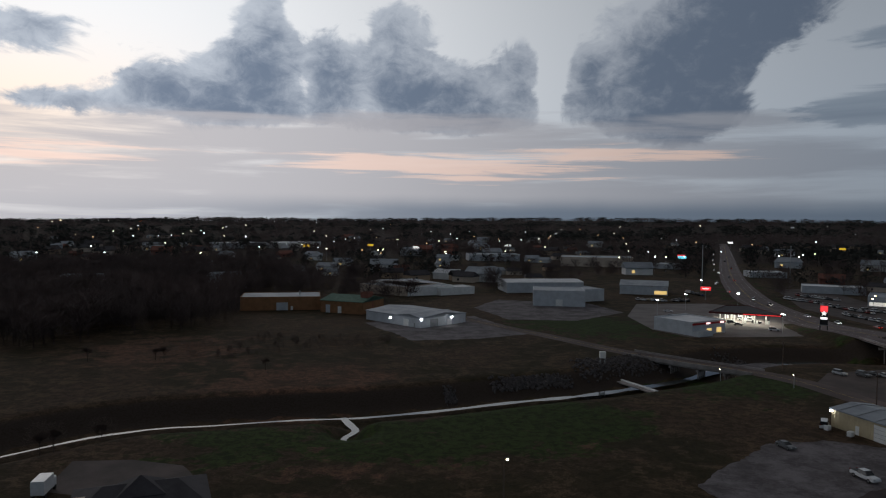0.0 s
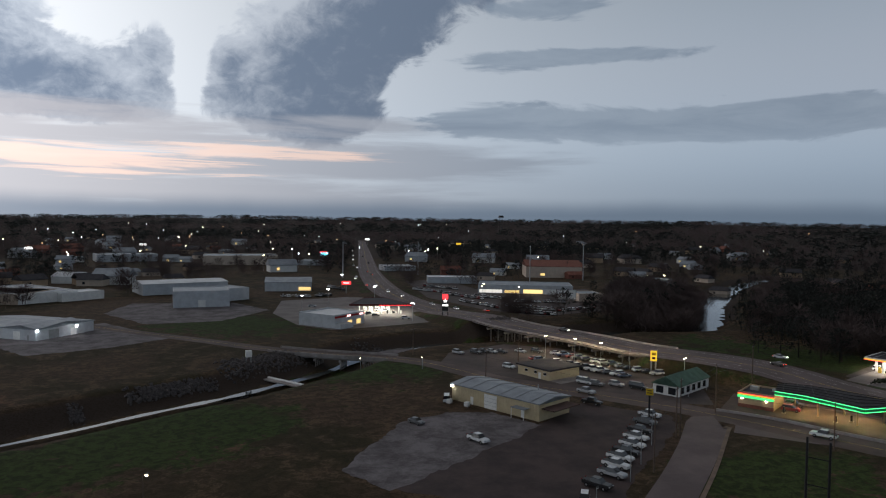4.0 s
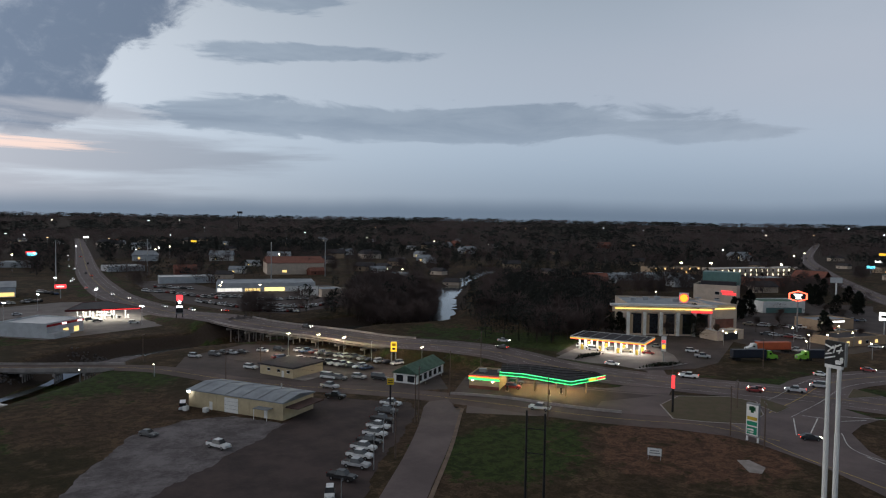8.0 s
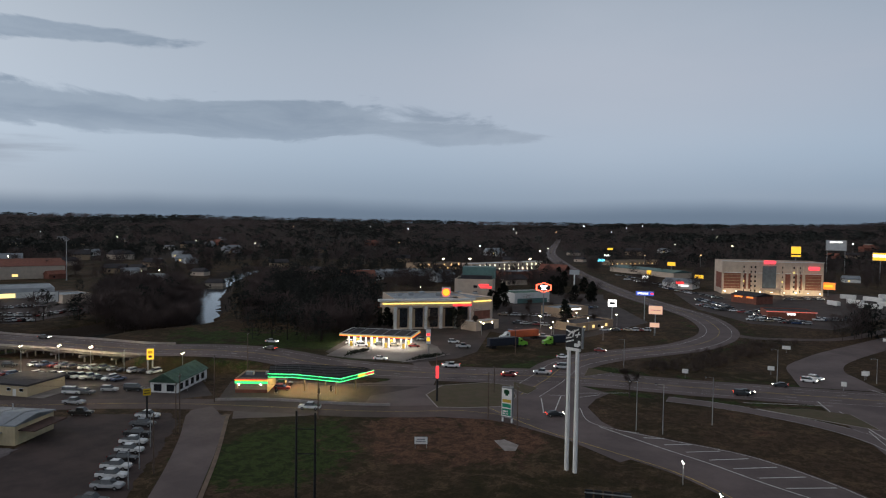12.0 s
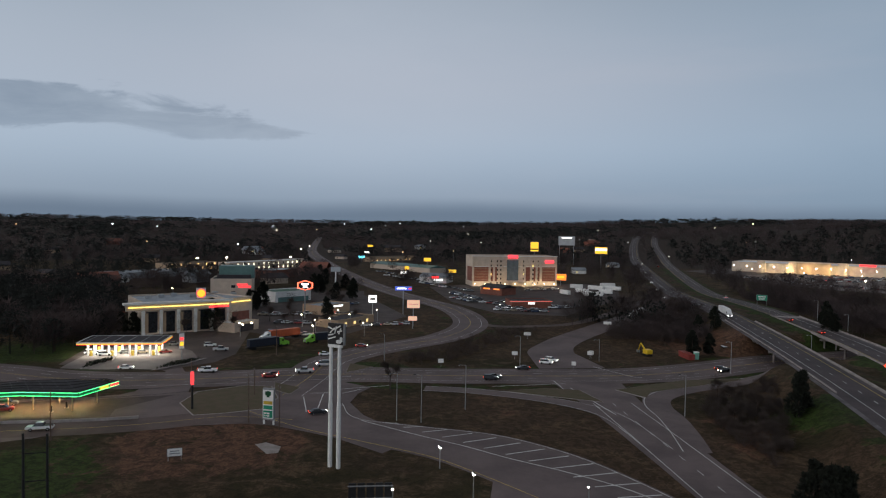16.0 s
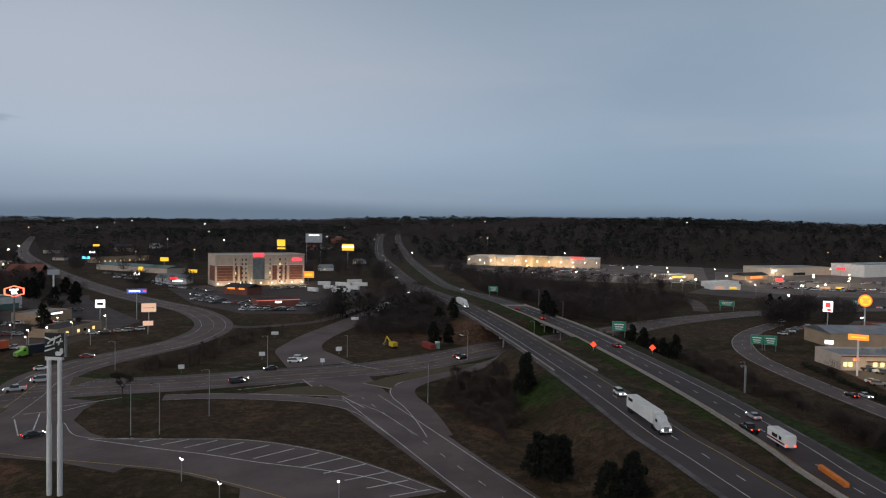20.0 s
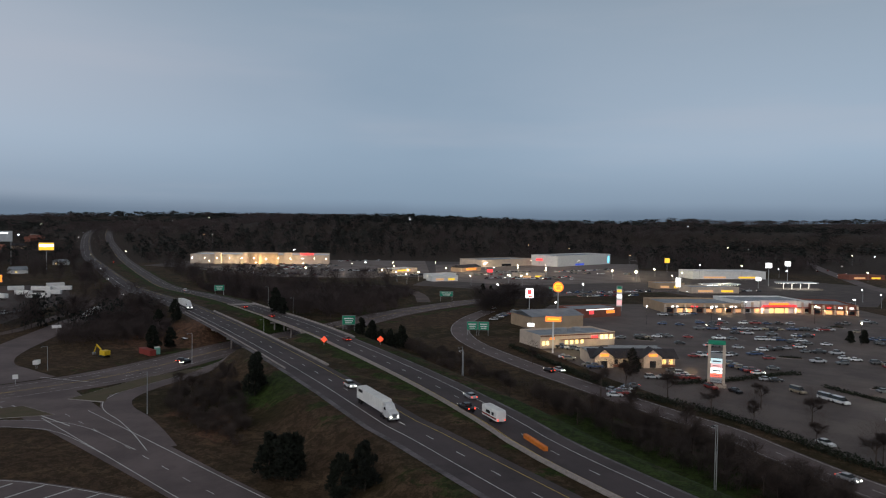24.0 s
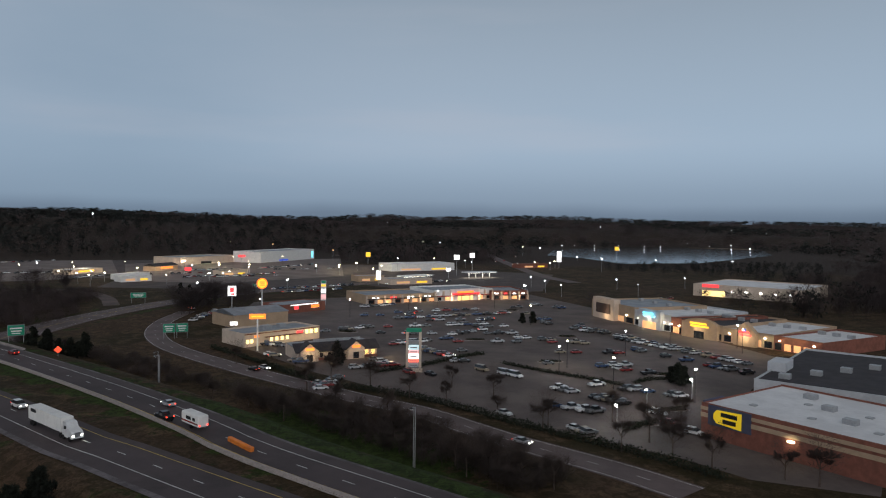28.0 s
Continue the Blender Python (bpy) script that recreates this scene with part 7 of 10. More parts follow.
CANOPY = [(131.3, 348.4), (161.6, 335.5), (161.7, 373.8), (149.6, 374.5)]
cv = thing("fuel_canopy", 0, 0, 0, 0, "long dark-topped filling-station canopy with red glowing edges", "canopy")
part("roof", prism(CANOPY, 5.3, 5.8), ROOF_DARK, cv)
cm = sum((Vector(p) for p in CANOPY), Vector((0, 0))) / 4
part("soffit", prism([tuple(cm.lerp(Vector(p), 0.96)) for p in CANOPY], 5.2, 5.29), SOFFIT, cv)
for k, (a, b) in enumerate(zip(CANOPY, CANOPY[1:] + CANOPY[:1])):
    m, L, turn = between(a, b)
    bm = bmesh.new()
    box(bm, m.x, m.y, 5.1, L, 0.3, 0.95, turn=turn)
    f = part("fascia", bm, material("dark_red_fascia", (0.10, 0.012, 0.012), None, 0.5, 0.5), cv)
    q = Vector(a).lerp(Vector(b), 0.72)
    bm = bmesh.new()
    box(bm, q.x, q.y, 5.35, L * 0.5, 0.44, 0.3, turn=turn)
    part("light_band", bm, RED_GLOW, f)
for u in (0.12, 0.31, 0.5, 0.69, 0.88):
    for v in (0.25, 0.75):
        p = Vector(CANOPY[0]).lerp(Vector(CANOPY[1]), u).lerp(Vector(CANOPY[3]).lerp(Vector(CANOPY[2]), u), v)
        part("column", boxes((p.x, p.y, 0, 0.5, 0.5, 5.2)), WHITE, cv)
        part("pump", boxes((p.x + 1.0, p.y - 0.6, 0, 0.8, 0.6, 1.8), bevel=0.05), WHITE, cv)
    point_lamp(*Vector(CANOPY[0]).lerp(Vector(CANOPY[1]), u).lerp(Vector(CANOPY[3]).lerp(Vector(CANOPY[2]), u), 0.5), 4.9, 1500, (1.0, 0.93, 0.78), 1.0)
for k, col, x, y in (("suv", "black", 142.2, 347.3), ("sedan", "black", 143.0, 341.5), ("sedan", "silver", 124.6, 390.2), ("sedan", "black", 119.7, 370.3), ("suv", "silver", 152.8, 325.2), ("suv", "white", 152.7, 359.5), ("pickup", "white", 154.3, 355.3), ("suv", "black", 155.1, 349.0)):
    vehicle(k, col, x, y, -20, z=0.08, fine=False, group="cars at the filling station")
pole_sign("star_sign", 170.7, 316.4, 11.5, 3.4, 9.5, BLACK, "black twin-post sign with a red star panel", poles=2, bars=((0, 0.66, 0.85, 0.28, glow("red_panel", (0.9, 0.05, 0.06), 2.0)), (0, 0.30, 0.8, 0.10, WHITE_GLOW)), pole_mat=BLACK)
sx, sy = 170.7, 316.4
k = (math.hypot(sx, sy) - 0.62) / math.hypot(sx, sy)
d = thing("star_emblem", sx * k, sy * k, 9.6, math.degrees(math.atan2(sy, sx)) - 90, "glowing white star emblem on the red panel", "sign")
star = [(math.sin(a * math.pi / 5) * (1.2 if a % 2 == 0 else 0.5), math.cos(a * math.pi / 5) * (1.2 if a % 2 == 0 else 0.5)) for a in range(10)]
bm = prism(star[::-1], 0, 0.08)
bmesh.ops.rotate(bm, verts=bm.verts[:], cent=(0, 0, 0), matrix=Matrix.Rotation(radians(90), 3, "X"))
part("star", bm, WHITE_GLOW, d)
for x, y in ((182.9, 501.6), (137.9, 401.4), (113.0, 371.9), (169.8, 406.9), (153.4, 318.5)):
    street_lamp(x, y, 9.0, 90, LAMP_WARM if y > 600 else LAMP_WHITE, 0, 1.0, 2, 1.0, None, "tall forecourt lamp with two lit heads", "forecourt lamps")
pole_sign("oval_sign", 168.8, 454.4, 8.5, 6.5, 2.6, RED_GLOW, "red glowing oval roadside sign", bars=((0, 0.35, 0.6, 0.25, glow("pink_sign", (1.0, 0.6, 0.6), 3.0)),))
plain_block("shop", (121.7, 486.5), (151.8, 477.1), 30, 6, PALE_METAL, ROOF_GREY, "low pale shop with a curved grey roof", roof_rise=2.5, windows=((0.85, 8, 2.4, 0.6, WINDOW_LIT),))
car_row((170.7, 496.7), (174.5, 475.2), 6, 90, "cars by the roadside shop", 3)
car_row((122.9, 448.5), (139.7, 440.9), 9, 90, "cars by the roadside shop", 4)
car_row((142.9, 441.8), (154.3, 443.0), 5, 90, "cars by the roadside shop", 5)

# --- dealership and shops beyond the street
dl = plain_block("car_dealership", (255.7, 425.9), (310.7, 390.1), 32, 6.0, PALE_METAL, ROOF_GREY, "long car dealership with lit show windows", parapet=0.3, windows=tuple((0.03 + k * 0.035, 2.0, 2.2, 0.5, glow("cool_show_window", (1.0, 0.95, 0.85), 1.0)) for k in range(7)) + tuple((0.3 + k * 0.04, 2.2, 1.8, 0.6, WINDOW_LIT) for k in range(4)) + tuple((0.5 + k * 0.04, 2.6, 2.6, 0.5, glow("amber_show_window", (1.0, 0.72, 0.28), 1.6)) for k in range(6)), doors=((0.85, 22, 3.6, 0, WHITE),))
plain_block("parts_store", (256.8, 506.1), (292.9, 489.6), 20, 5, PALE_METAL, ROOF_WHITE, "long low white parts store", parapet=0.2)
plain_block("garage", (289.0, 356.4), (304.9, 351.8), 18, 5, BEIGE, ROOF_GREY, "square beige garage with a flat roof", parapet=0.2)
plain_block("church_hall", (368.9, 530.7), (412.5, 505.9), 40, 10, BEIGE, BRICK, "wide beige hall with a red-brown roof", roof_rise=5, windows=((0.3, 4, 2, 2, WINDOW_LIT),))
plain_block("motel", (277.6, 641.2), (308.8, 635.7), 24, 5, PALE_METAL, ROOF_WHITE, "low pale motel building", parapet=0.2)
plain_block("shop_row", (222.9, 754.5), (247.0, 737.2), 25, 5, PALE_METAL, ROOF_GREY, "row of pale sheds with white trailers", parapet=0.2)
for i, (a, b, n_) in enumerate((((222.9, 462.9), (232.6, 435.6), 12), ((241.4, 484.1), (254.1, 452.3), 12), ((218.1, 384.3), (221.4, 345.2), 14), ((229.2, 429.2), (236.9, 388.1), 13), ((229.8, 355.5), (247.9, 318.6), 18), ((217.7, 328.7), (233.9, 308.0), 14), ((246.7, 319.6), (276.0, 326.6), 10), ((247.2, 367.1), (275.9, 354.7), 14), ((240.1, 406.6), (250.7, 384.7), 9))):
    car_row(a, b, n_, 75, "cars on the dealership lot", 20 + i, gaps=0.06, colours=["white", "silver", "white", "silver", "black", "grey", "red"])
pole_sign("billboard", 245.4, 314.0, 13, 11, 5.5, WHITE_SHEET, "plain white billboard on a steel post", bars=((0, 0.6, 0.7, 0.1, GREY_METAL), (0, 0.35, 0.6, 0.1, GREY_METAL)))
for x, y in ((255.4, 374.0), (234.9, 385.6), (246.1, 401.9), (390.3, 526.8), (400.0, 530.5), (416.0, 425.9), (426.0, 418.5)):
    street_lamp(x, y, 9.0, 90, LAMP_WARM, 0, 1.0, 1, 1.2, None, "lit lamp on the dealership front", "dealership lamps")
for x, y in ((337.7, 480.3), (397.0, 485.3), (289.6, 591.0), (212.0, 579.3)):
    d = thing("mast", x, y, 0, 0, "thin grey steel mast rising above the trees", "mast", "masts")
    part("pole", tube(bmesh.new(), (0, 0, 0), (0, 0, 30), 0.4, 0.25, 6), GALV, d)
    part("cap", tube(bmesh.new(), (0, 0, 30), (0, 0, 30.6), 0.5, 0.3, 6), GALV, d)
x, y = 1194.3, 1858.1
d = thing("water_tower", x, y, 28, 0, "distant water tower on the horizon", "tower")
part("leg", boxes((-4, 0, -20, 1.2, 1.2, 55), (4, 0, -20, 1.2, 1.2, 55)), BLACK, d)
part("tank", tube(bmesh.new(), (0, 0, 35), (0, 0, 41), 9, 7, 12), BLACK, d)
# traffic on the street
for k, col, lit, x, y, back in (("sedan", "silver", True, 221.6, 162.7, 0), ("sedan", "black", True, 211.0, 155.6, 1), ("sedan", "white", True, 224.0, 117.8, 0), ("pickup", "white", True, 225.2, 90.8, 1), ("sedan", "red", True, 220.7, 68.9, 0), ("pickup", "silver", True, 229.0, 59.8, 1), ("van", "silver", True, 240.9, 56.0, 1), ("sedan", "black", True, 186.5, 239.6, 0), ("sedan", "red", True, 198.7, 322.4, 1), ("sedan", "silver", True, 195.1, 348.6, 0), ("sedan", "silver", True, 192.8, 373.7, 0), ("suv", "black", True, 195.7, 423.2, 0), ("suv", "white", True, 198.0, 451.0, 0), ("sedan", "white", True, 207.4, 495.9, 0), ("sedan", "white", True, 202.0, 500.4, 1), ("sedan", "grey", True, 247.0, 600.5, 1), ("sedan", "grey", True, 255.5, 632.7, 1), ("suv", "white", True, 223.5, 576.8, 0), ("suv", "white", True, 216.8, 562.7, 0), ("suv", "white", True, 266.5, 685.0, 0), ("suv", "white", True, 277.5, 725.5, 0), ("suv", "white", True, 315.4, 826.0, 0), ("suv", "white", True, 406.2, 1067.6, 0), ("suv", "white", True, 350.1, 918.5, 0), ("suv", "black", True, 352.1, 886.3, 1), ("suv", "black", True, 308.3, 757.8, 1)):
    vehicle(k, col, x, y, heading(MS_LINE, x, y) + (180 if back else 0), lit, 0.12 + float(street_rise([(x, y)])[0]), group="traffic on the main street")
vehicle("sedan", "black", 180.4, 43.5, -60, True, 0.1, True)


# ================================================================ the east: hotels, signs, interstate
def semi(x, y, z, turn, cab, trailer, label, L=15.8, tank=False, lit=True):
    """A tractor and its trailer, nose to +x."""
    t = thing("semi_truck", x, y, z, turn, label, "truck")
    if tank:
        part("trailer", tube(bmesh.new(), (-L + 4, 0, 2.2), (4, 0, 2.2), 1.25, None, 14), trailer, t)
    else:
        part("trailer", boxes((-L / 2 + 4, 0, 1.2, L, 2.55, 2.85), bevel=0.06), trailer, t)
    part("chassis", boxes((-1.5, 0, 0.75, 17, 1.0, 0.4)), BLACK, t)
    part("cab", side_solid([(4.4, 0.7), (4.3, 2.2), (4.4, 3.6), (5.9, 3.5), (6.5, 2.5), (8.3, 1.95), (8.5, 1.5), (8.5, 0.6)], 2.4, 0.15), cab, t)
    part("windscreen", side_solid([(5.95, 2.48), (5.75, 3.1), (6.0, 3.12), (6.45, 2.48)], 2.2, 0.1), AUTO_GLASS, t)
    for s in (-1, 1):
        part("side_window", boxes((5.6, s * 1.16, 2.2, 0.8, 0.1, 0.6)), AUTO_GLASS, t)
        part("headlight", boxes((8.45, s * 0.85, 1.0, 0.15, 0.4, 0.3)), HEADLIGHT if lit else LENS, t)
        for wx in (-L + 5.2, -L + 6.4, 3.6, 4.9, 7.6):
            part("wheel", tube(bmesh.new(), (wx, s * 0.75, 0.5), (wx, s * 1.25, 0.5), 0.5, None, 12), TYRE, t)
    part("grille", boxes((8.52, 0, 0.9, 0.06, 1.1, 0.9)), GREY_METAL, t)
    return t


NAVY = material("dark_trailer", (0.02, 0.025, 0.04), (0.015, 0.018, 0.03), 0.5, 0.5)
ORANGE_PAINT = material("orange_red_paint", (0.5, 0.11, 0.04), (0.4, 0.09, 0.04), 0.5, 0.5)
TEAL_ROOF = material("teal_metal_roof", (0.12, 0.22, 0.21), (0.09, 0.17, 0.16), 0.2, 0.5)

# old hotel with pilasters
a, b = (294.0, 147.2), (316.1, 118.3)
H1 = 14.0
oh = plain_block("columned_hotel", a, b, 34, H1, BEIGE, ROOF_GREY, "beige columned hotel with a lit cornice", parapet=0.6)
L = between(a, b)[1]
part("cornice", boxes((-3, -17.6, H1 - 3.4, L + 8, 1.4, 2.6)), BEIGE, oh)
part("cornice_cap", boxes((-3, -17.6, H1 - 0.8, L + 10, 3.0, 0.9)), WHITE, oh)
part("light_strip", boxes((-3, -18.5, H1 - 2.1, L + 6, 0.3, 0.35)), glow("cornice_strip", (1.0, 0.72, 0.16), 2.2), oh)
part("red_lettering", boxes((L * 0.38, -18.5, H1 - 3.4, 9, 0.2, 0.7)), RED_GLOW, oh)
for k in range(6):
    x = -L / 2 + L * k / 5
    part("pilaster", boxes((x, -17.6, 0, 1.3, 1.2, H1 - 3.4)), WHITE, oh)
for k in range(5):
    x = -L / 2 + L * (k + 0.5) / 5
    part("dark_bay", boxes((x, -17.05, 0.8, 4.6, 0.2, H1 - 5)), DARK_GLASS, oh)
    part("panel", boxes((x - L / 10 * 0.62, -17.08, 0.8, L / 10 * 0.45, 0.2, H1 - 5.5)), TAN, oh)
for k in range(7):
    part("roof_unit", boxes((-L / 2 + 6 + k * 6.5, 3 + (k % 3) * 4, H1 - 0.6, 2.5, 2, 1.4)), GALV, oh)
rw_ = plain_block("hotel_wing", (314.9, 117.3), (326.6, 110.7), 26, H1 + 0.3, BEIGE, ROOF_GREY, "square beige hotel wing with a brick front", parapet=0.6, doors=((0.5, 10, 8, 0, BRICK),))
part("light_strip", boxes((0, -13.3, H1 - 1.6, 11, 0.3, 0.35)), MATS["cornice_strip"], rw_)
po = plain_block("hotel_porch", (306.1, 111.6), (321.0, 105.6), 10, 4.2, BEIGE, ROOF_WHITE, "pale drive-under porch of the hotel with lamps", parapet=0.3, doors=((0.5, 9, 3.2, 0, ROOF_DARK),))
for u in (-0.25, 0.25):
    part("lamp", boxes((u * 12, -5.2, 3.0, 0.6, 0.4, 0.5)), LAMP_WARM, po)
tw = plain_block("hotel_tower", (380.0, 152.1), (385.6, 130.9), 22, 17.5, BEIGE, ROOF_DARK, "cream hotel tower with a green penthouse", parapet=0.5, windows=((0.55, 2.2, 1.6, 9, DARK_GLASS), (0.55, 2.2, 1.6, 12.5, DARK_GLASS)))
twl = between((380.0, 152.1), (385.6, 130.9))[1]
part("penthouse", boxes((2, 4, 17.0, twl * 0.86, 12, 7.0)), TEAL_ROOF, tw)
part("dark_gap", boxes((1, -4, 17.0, twl * 0.82, 4, 2.2)), ROOF_DARK, tw)
part("lettering", boxes((twl * 0.27, -11.15, 13.9, twl * 0.26, 0.2, 0.9), (twl * 0.33, -11.15, 12.6, twl * 0.3, 0.2, 1.0)), RED_GLOW, tw)

# long lit motel and other blocks behind
mo = plain_block("motel_block", (671.0, 249.6), (770.1, 198.6), 16, 8.5, BEIGE, ROOF_WHITE, "long two-storey motel with many lit doors", parapet=0.3)
ml = between((671.0, 249.6), (770.1, 198.6))[1]
for k in range(16):
    for z in (1.0, 5.0):
        part("lit_door", boxes((-ml / 2 + ml * (k + 0.5) / 16, -8.05, z, 1.4, 0.15, 2.2)), glow("motel_lamp", (1.0, 0.85, 0.6), 2.5) if (k * 3 + int(z)) % 5 else DARK_GLASS, mo)
part("gallery", boxes((0, -8.8, 4.3, ml, 1.6, 0.25)), CONCRETE, mo)
mo2 = plain_block("motel_block", (653.8, 305.3), (704.7, 275.6), 16, 7.5, TAN, ROOF_DARK, "long brown motel with warm lamps", parapet=0.3)
m2 = between((653.8, 305.3), (704.7, 275.6))[1]
for k in range(12):
    part("lit_door", boxes((-m2 / 2 + m2 * (k + 0.5) / 12, -8.05, 1.0 + 3.4 * (k % 2), 1.4, 0.15, 2.2)), glow("motel_amber", (1.0, 0.55, 0.2), 2.5), mo2)
plain_block("store_shed", (557.0, 300.3), (625.5, 253.6), 30, 5, GREY_METAL, ROOF_GREY, "long low grey store roof behind the hotel", parapet=0.2)
plain_block("barn", (542.6, 232.4), (556.6, 221.0), 16, 5, PALE_METAL, ROOF_GREY, "pale gabled barn behind the hotel", roof_rise=4)
plain_block("brick_school", (599.9, 185.6), (634.6, 169.8), 25, 7, BRICK, ROOF_GREY, "low brick building with a pale roof", parapet=0.4)
plain_block("conference_hall", (355.5, 201.8), (387.4, 156.6), 30, 4, BRICK, ROOF_DARK, "low dark-roofed hall behind the hotel", parapet=0.3)
plain_block("white_restaurant", (424.3, 129.3), (443.5, 112.2), 18, 6.5, WHITE, ROOF_GREEN, "white restaurant with a green front roof", parapet=0.5, doors=((0.5, 22, 3, 0, TEAL_ROOF),))
plain_block("sandwich_shop", (372.3, 88.3), (392.0, 77.2), 14, 5.0, TAN, ROOF_GREY, "small tan restaurant with a lit white sign", parapet=0.5, windows=((0.5, 11, 0.8, 3.6, WHITE_GLOW), (0.08, 1, 1, 3.4, LAMP_WARM)))
plain_block("diner", (327.1, 69.7), (352.1, 57.0), 14, 3.8, TAN, ROOF_DARK, "small dark-roofed diner with amber windows", parapet=0.4, windows=((0.2, 1.6, 1.3, 1.0, WINDOW_LIT), (0.45, 1.6, 1.3, 1.0, WINDOW_LIT), (0.6, 1.6, 1.3, 1.0, DARK_GLASS), (0.8, 1.6, 1.3, 1.0, WINDOW_LIT)))
car_row((365.3, 119.0), (374.5, 93.3), 14, 100, "cars by the restaurants", 41, gaps=0.35)
car_row((339.3, 103.1), (339.2, 86.6), 8, 100, "cars by the restaurants", 42, gaps=0.4)
car_row((410.2, 99.6), (428.6, 77.3), 12, 100, "cars by the restaurants", 43, gaps=0.3)
car_row((308.7, 95.8), (300.0, 73.3), 9, 90, "cars by the restaurants", 44, gaps=0.3)
car_row((379.6, 92.9), (373.0, 66.9), 12, 90, "cars by the restaurants", 45, gaps=0.3, lit=0.2)
car_row((330.9, 70.1), (346.1, 39.6), 12, 90, "cars by the restaurants", 46, gaps=0.45, lit=0.3)
for x, y in ((313.4, 77.0), (285.5, 161.3), (308.0, 54.0), (319.4, 71.6), (334.6, 65.5), (295.8, 73.5), (355.4, 55.7), (351.5, 74.5), (330.2, 87.6), (297.6, 105.9), (438.1, 199.7)):
    street_lamp(x, y, 6.0, 60, LAMP_WARM, 260, 0.6, 1, 0.8, None, "small lit car-park lamp by the restaurants", "restaurant lamps")
for x, y in ((652.8, 273.1), (673.7, 252.7), (709.9, 200.0), (920.8, 245.9), (1916.4, 581.4)):
    street_lamp(x, y, 14.0, 60, LAMP_WARM, 0, 1.2, 1, 2.6, None, "tall bright floodlight mast behind the hotels", "flood masts")

semi(273.3, 85.7, 0.06, dir_of((265.5, 91.7), (279.1, 78.6)) + 2, PAINTS["green"], NAVY, "lime green truck with a dark trailer, parked", 13, lit=False)
semi(290.1, 68.1, 0.06, dir_of((265.5, 91.7), (279.1, 78.6)) + 178, PAINTS["green"], NAVY, "lime green truck with a dark trailer, parked", 13, lit=False)
semi(293.5, 87.9, 0.06, dir_of((265.5, 91.7), (279.1, 78.6)) + 183, PAINTS["white"], ORANGE_PAINT, "white truck with an orange-red trailer, parked", 14, lit=False)

# roadside signs
SX = thing("hex_sign", 360.7, 94.4, 0, 0, "red neon six-sided sign on a dark pole", "sign")
sx, sy = 360.7, 94.4
SX.matrix_world = pose(sx, sy, 0, 0, 0, math.degrees(math.atan2(sy, sx)) - 90)
SX_H = 16.9
part("pole", tube(bmesh.new(), (0, 0, 0), (0, 0, SX_H - 2), 0.35, None, 8), GREY_METAL, SX)
hexa = [(-4.0, -1.3), (0, -2.6), (4.0, -1.3), (4.0, 1.3), (0, 2.6), (-4.0, 1.3)]
for nm, k, d, m in (("outline", 1.0, 0.3, glow("red_neon", (1.0, 0.10, 0.05), 5.0)), ("panel", 0.84, 0.5, BLACK)):
    bm = prism([(x * k, y * k) for x, y in hexa], -d / 2, d / 2)
    bmesh.ops.rotate(bm, verts=bm.verts[:], cent=(0, 0, 0), matrix=Matrix.Rotation(radians(90), 3, "X"))
    bmesh.ops.translate(bm, verts=bm.verts[:], vec=(0, 0, SX_H))
    part(nm, bm, m, SX)
part("lettering", boxes((0, -0.3, SX_H + 0.4, 3.6, 0.08, 0.7), (0, -0.3, SX_H - 0.5, 2.2, 0.08, 0.6), (0.2, -0.3, SX_H - 1.3, 2.6, 0.08, 0.5)), WHITE_GLOW, SX)
# twin-post billboard near the camera
pa, pb = (141.8, 31.6), (141.0, 29.7)
c, L, turn = between(pa, pb)
bb = thing("twin_post_sign", c.x, c.y, 0, turn, "black billboard with white script on two tall white posts", "sign")
for s in (-1, 1):
    for z0, z1, r0 in ((0, 13, 0.45), (13, 25, 0.38)):
        part("post", tube(bmesh.new(), (s * L / 2, 0, z0), (s * L / 2, 0, z1), r0, None, 12), WHITE, bb)
part("crossbar", boxes((0, 0, 24.6, L + 1.2, 0.6, 0.6)), WHITE, bb)
pn = part("panel", boxes((0.2, 0, 25.2, 3.9, 0.5, 4.3), bevel=0.05), BLACK, bb)
part("panel_edge", boxes((2.2, 0, 25.2, 0.14, 0.62, 4.3)), GREY_METAL, pn)
for (x0, z0), (x1, z1) in (((-1.6, 28.7), (-0.2, 28.2)), ((-0.2, 28.2), (1.4, 29.1)), ((-1.1, 27.5), (0.0, 28.6)), ((0.0, 27.4), (0.4, 28.9)), ((0.6, 27.8), (1.8, 28.1)), ((1.0, 27.4), (1.5, 28.6)), ((-1.5, 27.0), (-0.3, 27.3)), ((-1.6, 26.2), (0.3, 26.8))):
    part("script", tube(bmesh.new(), (x0, -0.3, z0), (x1, -0.3, z1), 0.14, None, 5), WHITE_SHEET, pn)
part("script", boxes((1.0, -0.3, 25.5, 1.1, 0.08, 0.7), (1.6, -0.3, 25.8, 0.6, 0.08, 1.0), bevel=0.15), WHITE_SHEET, pn)
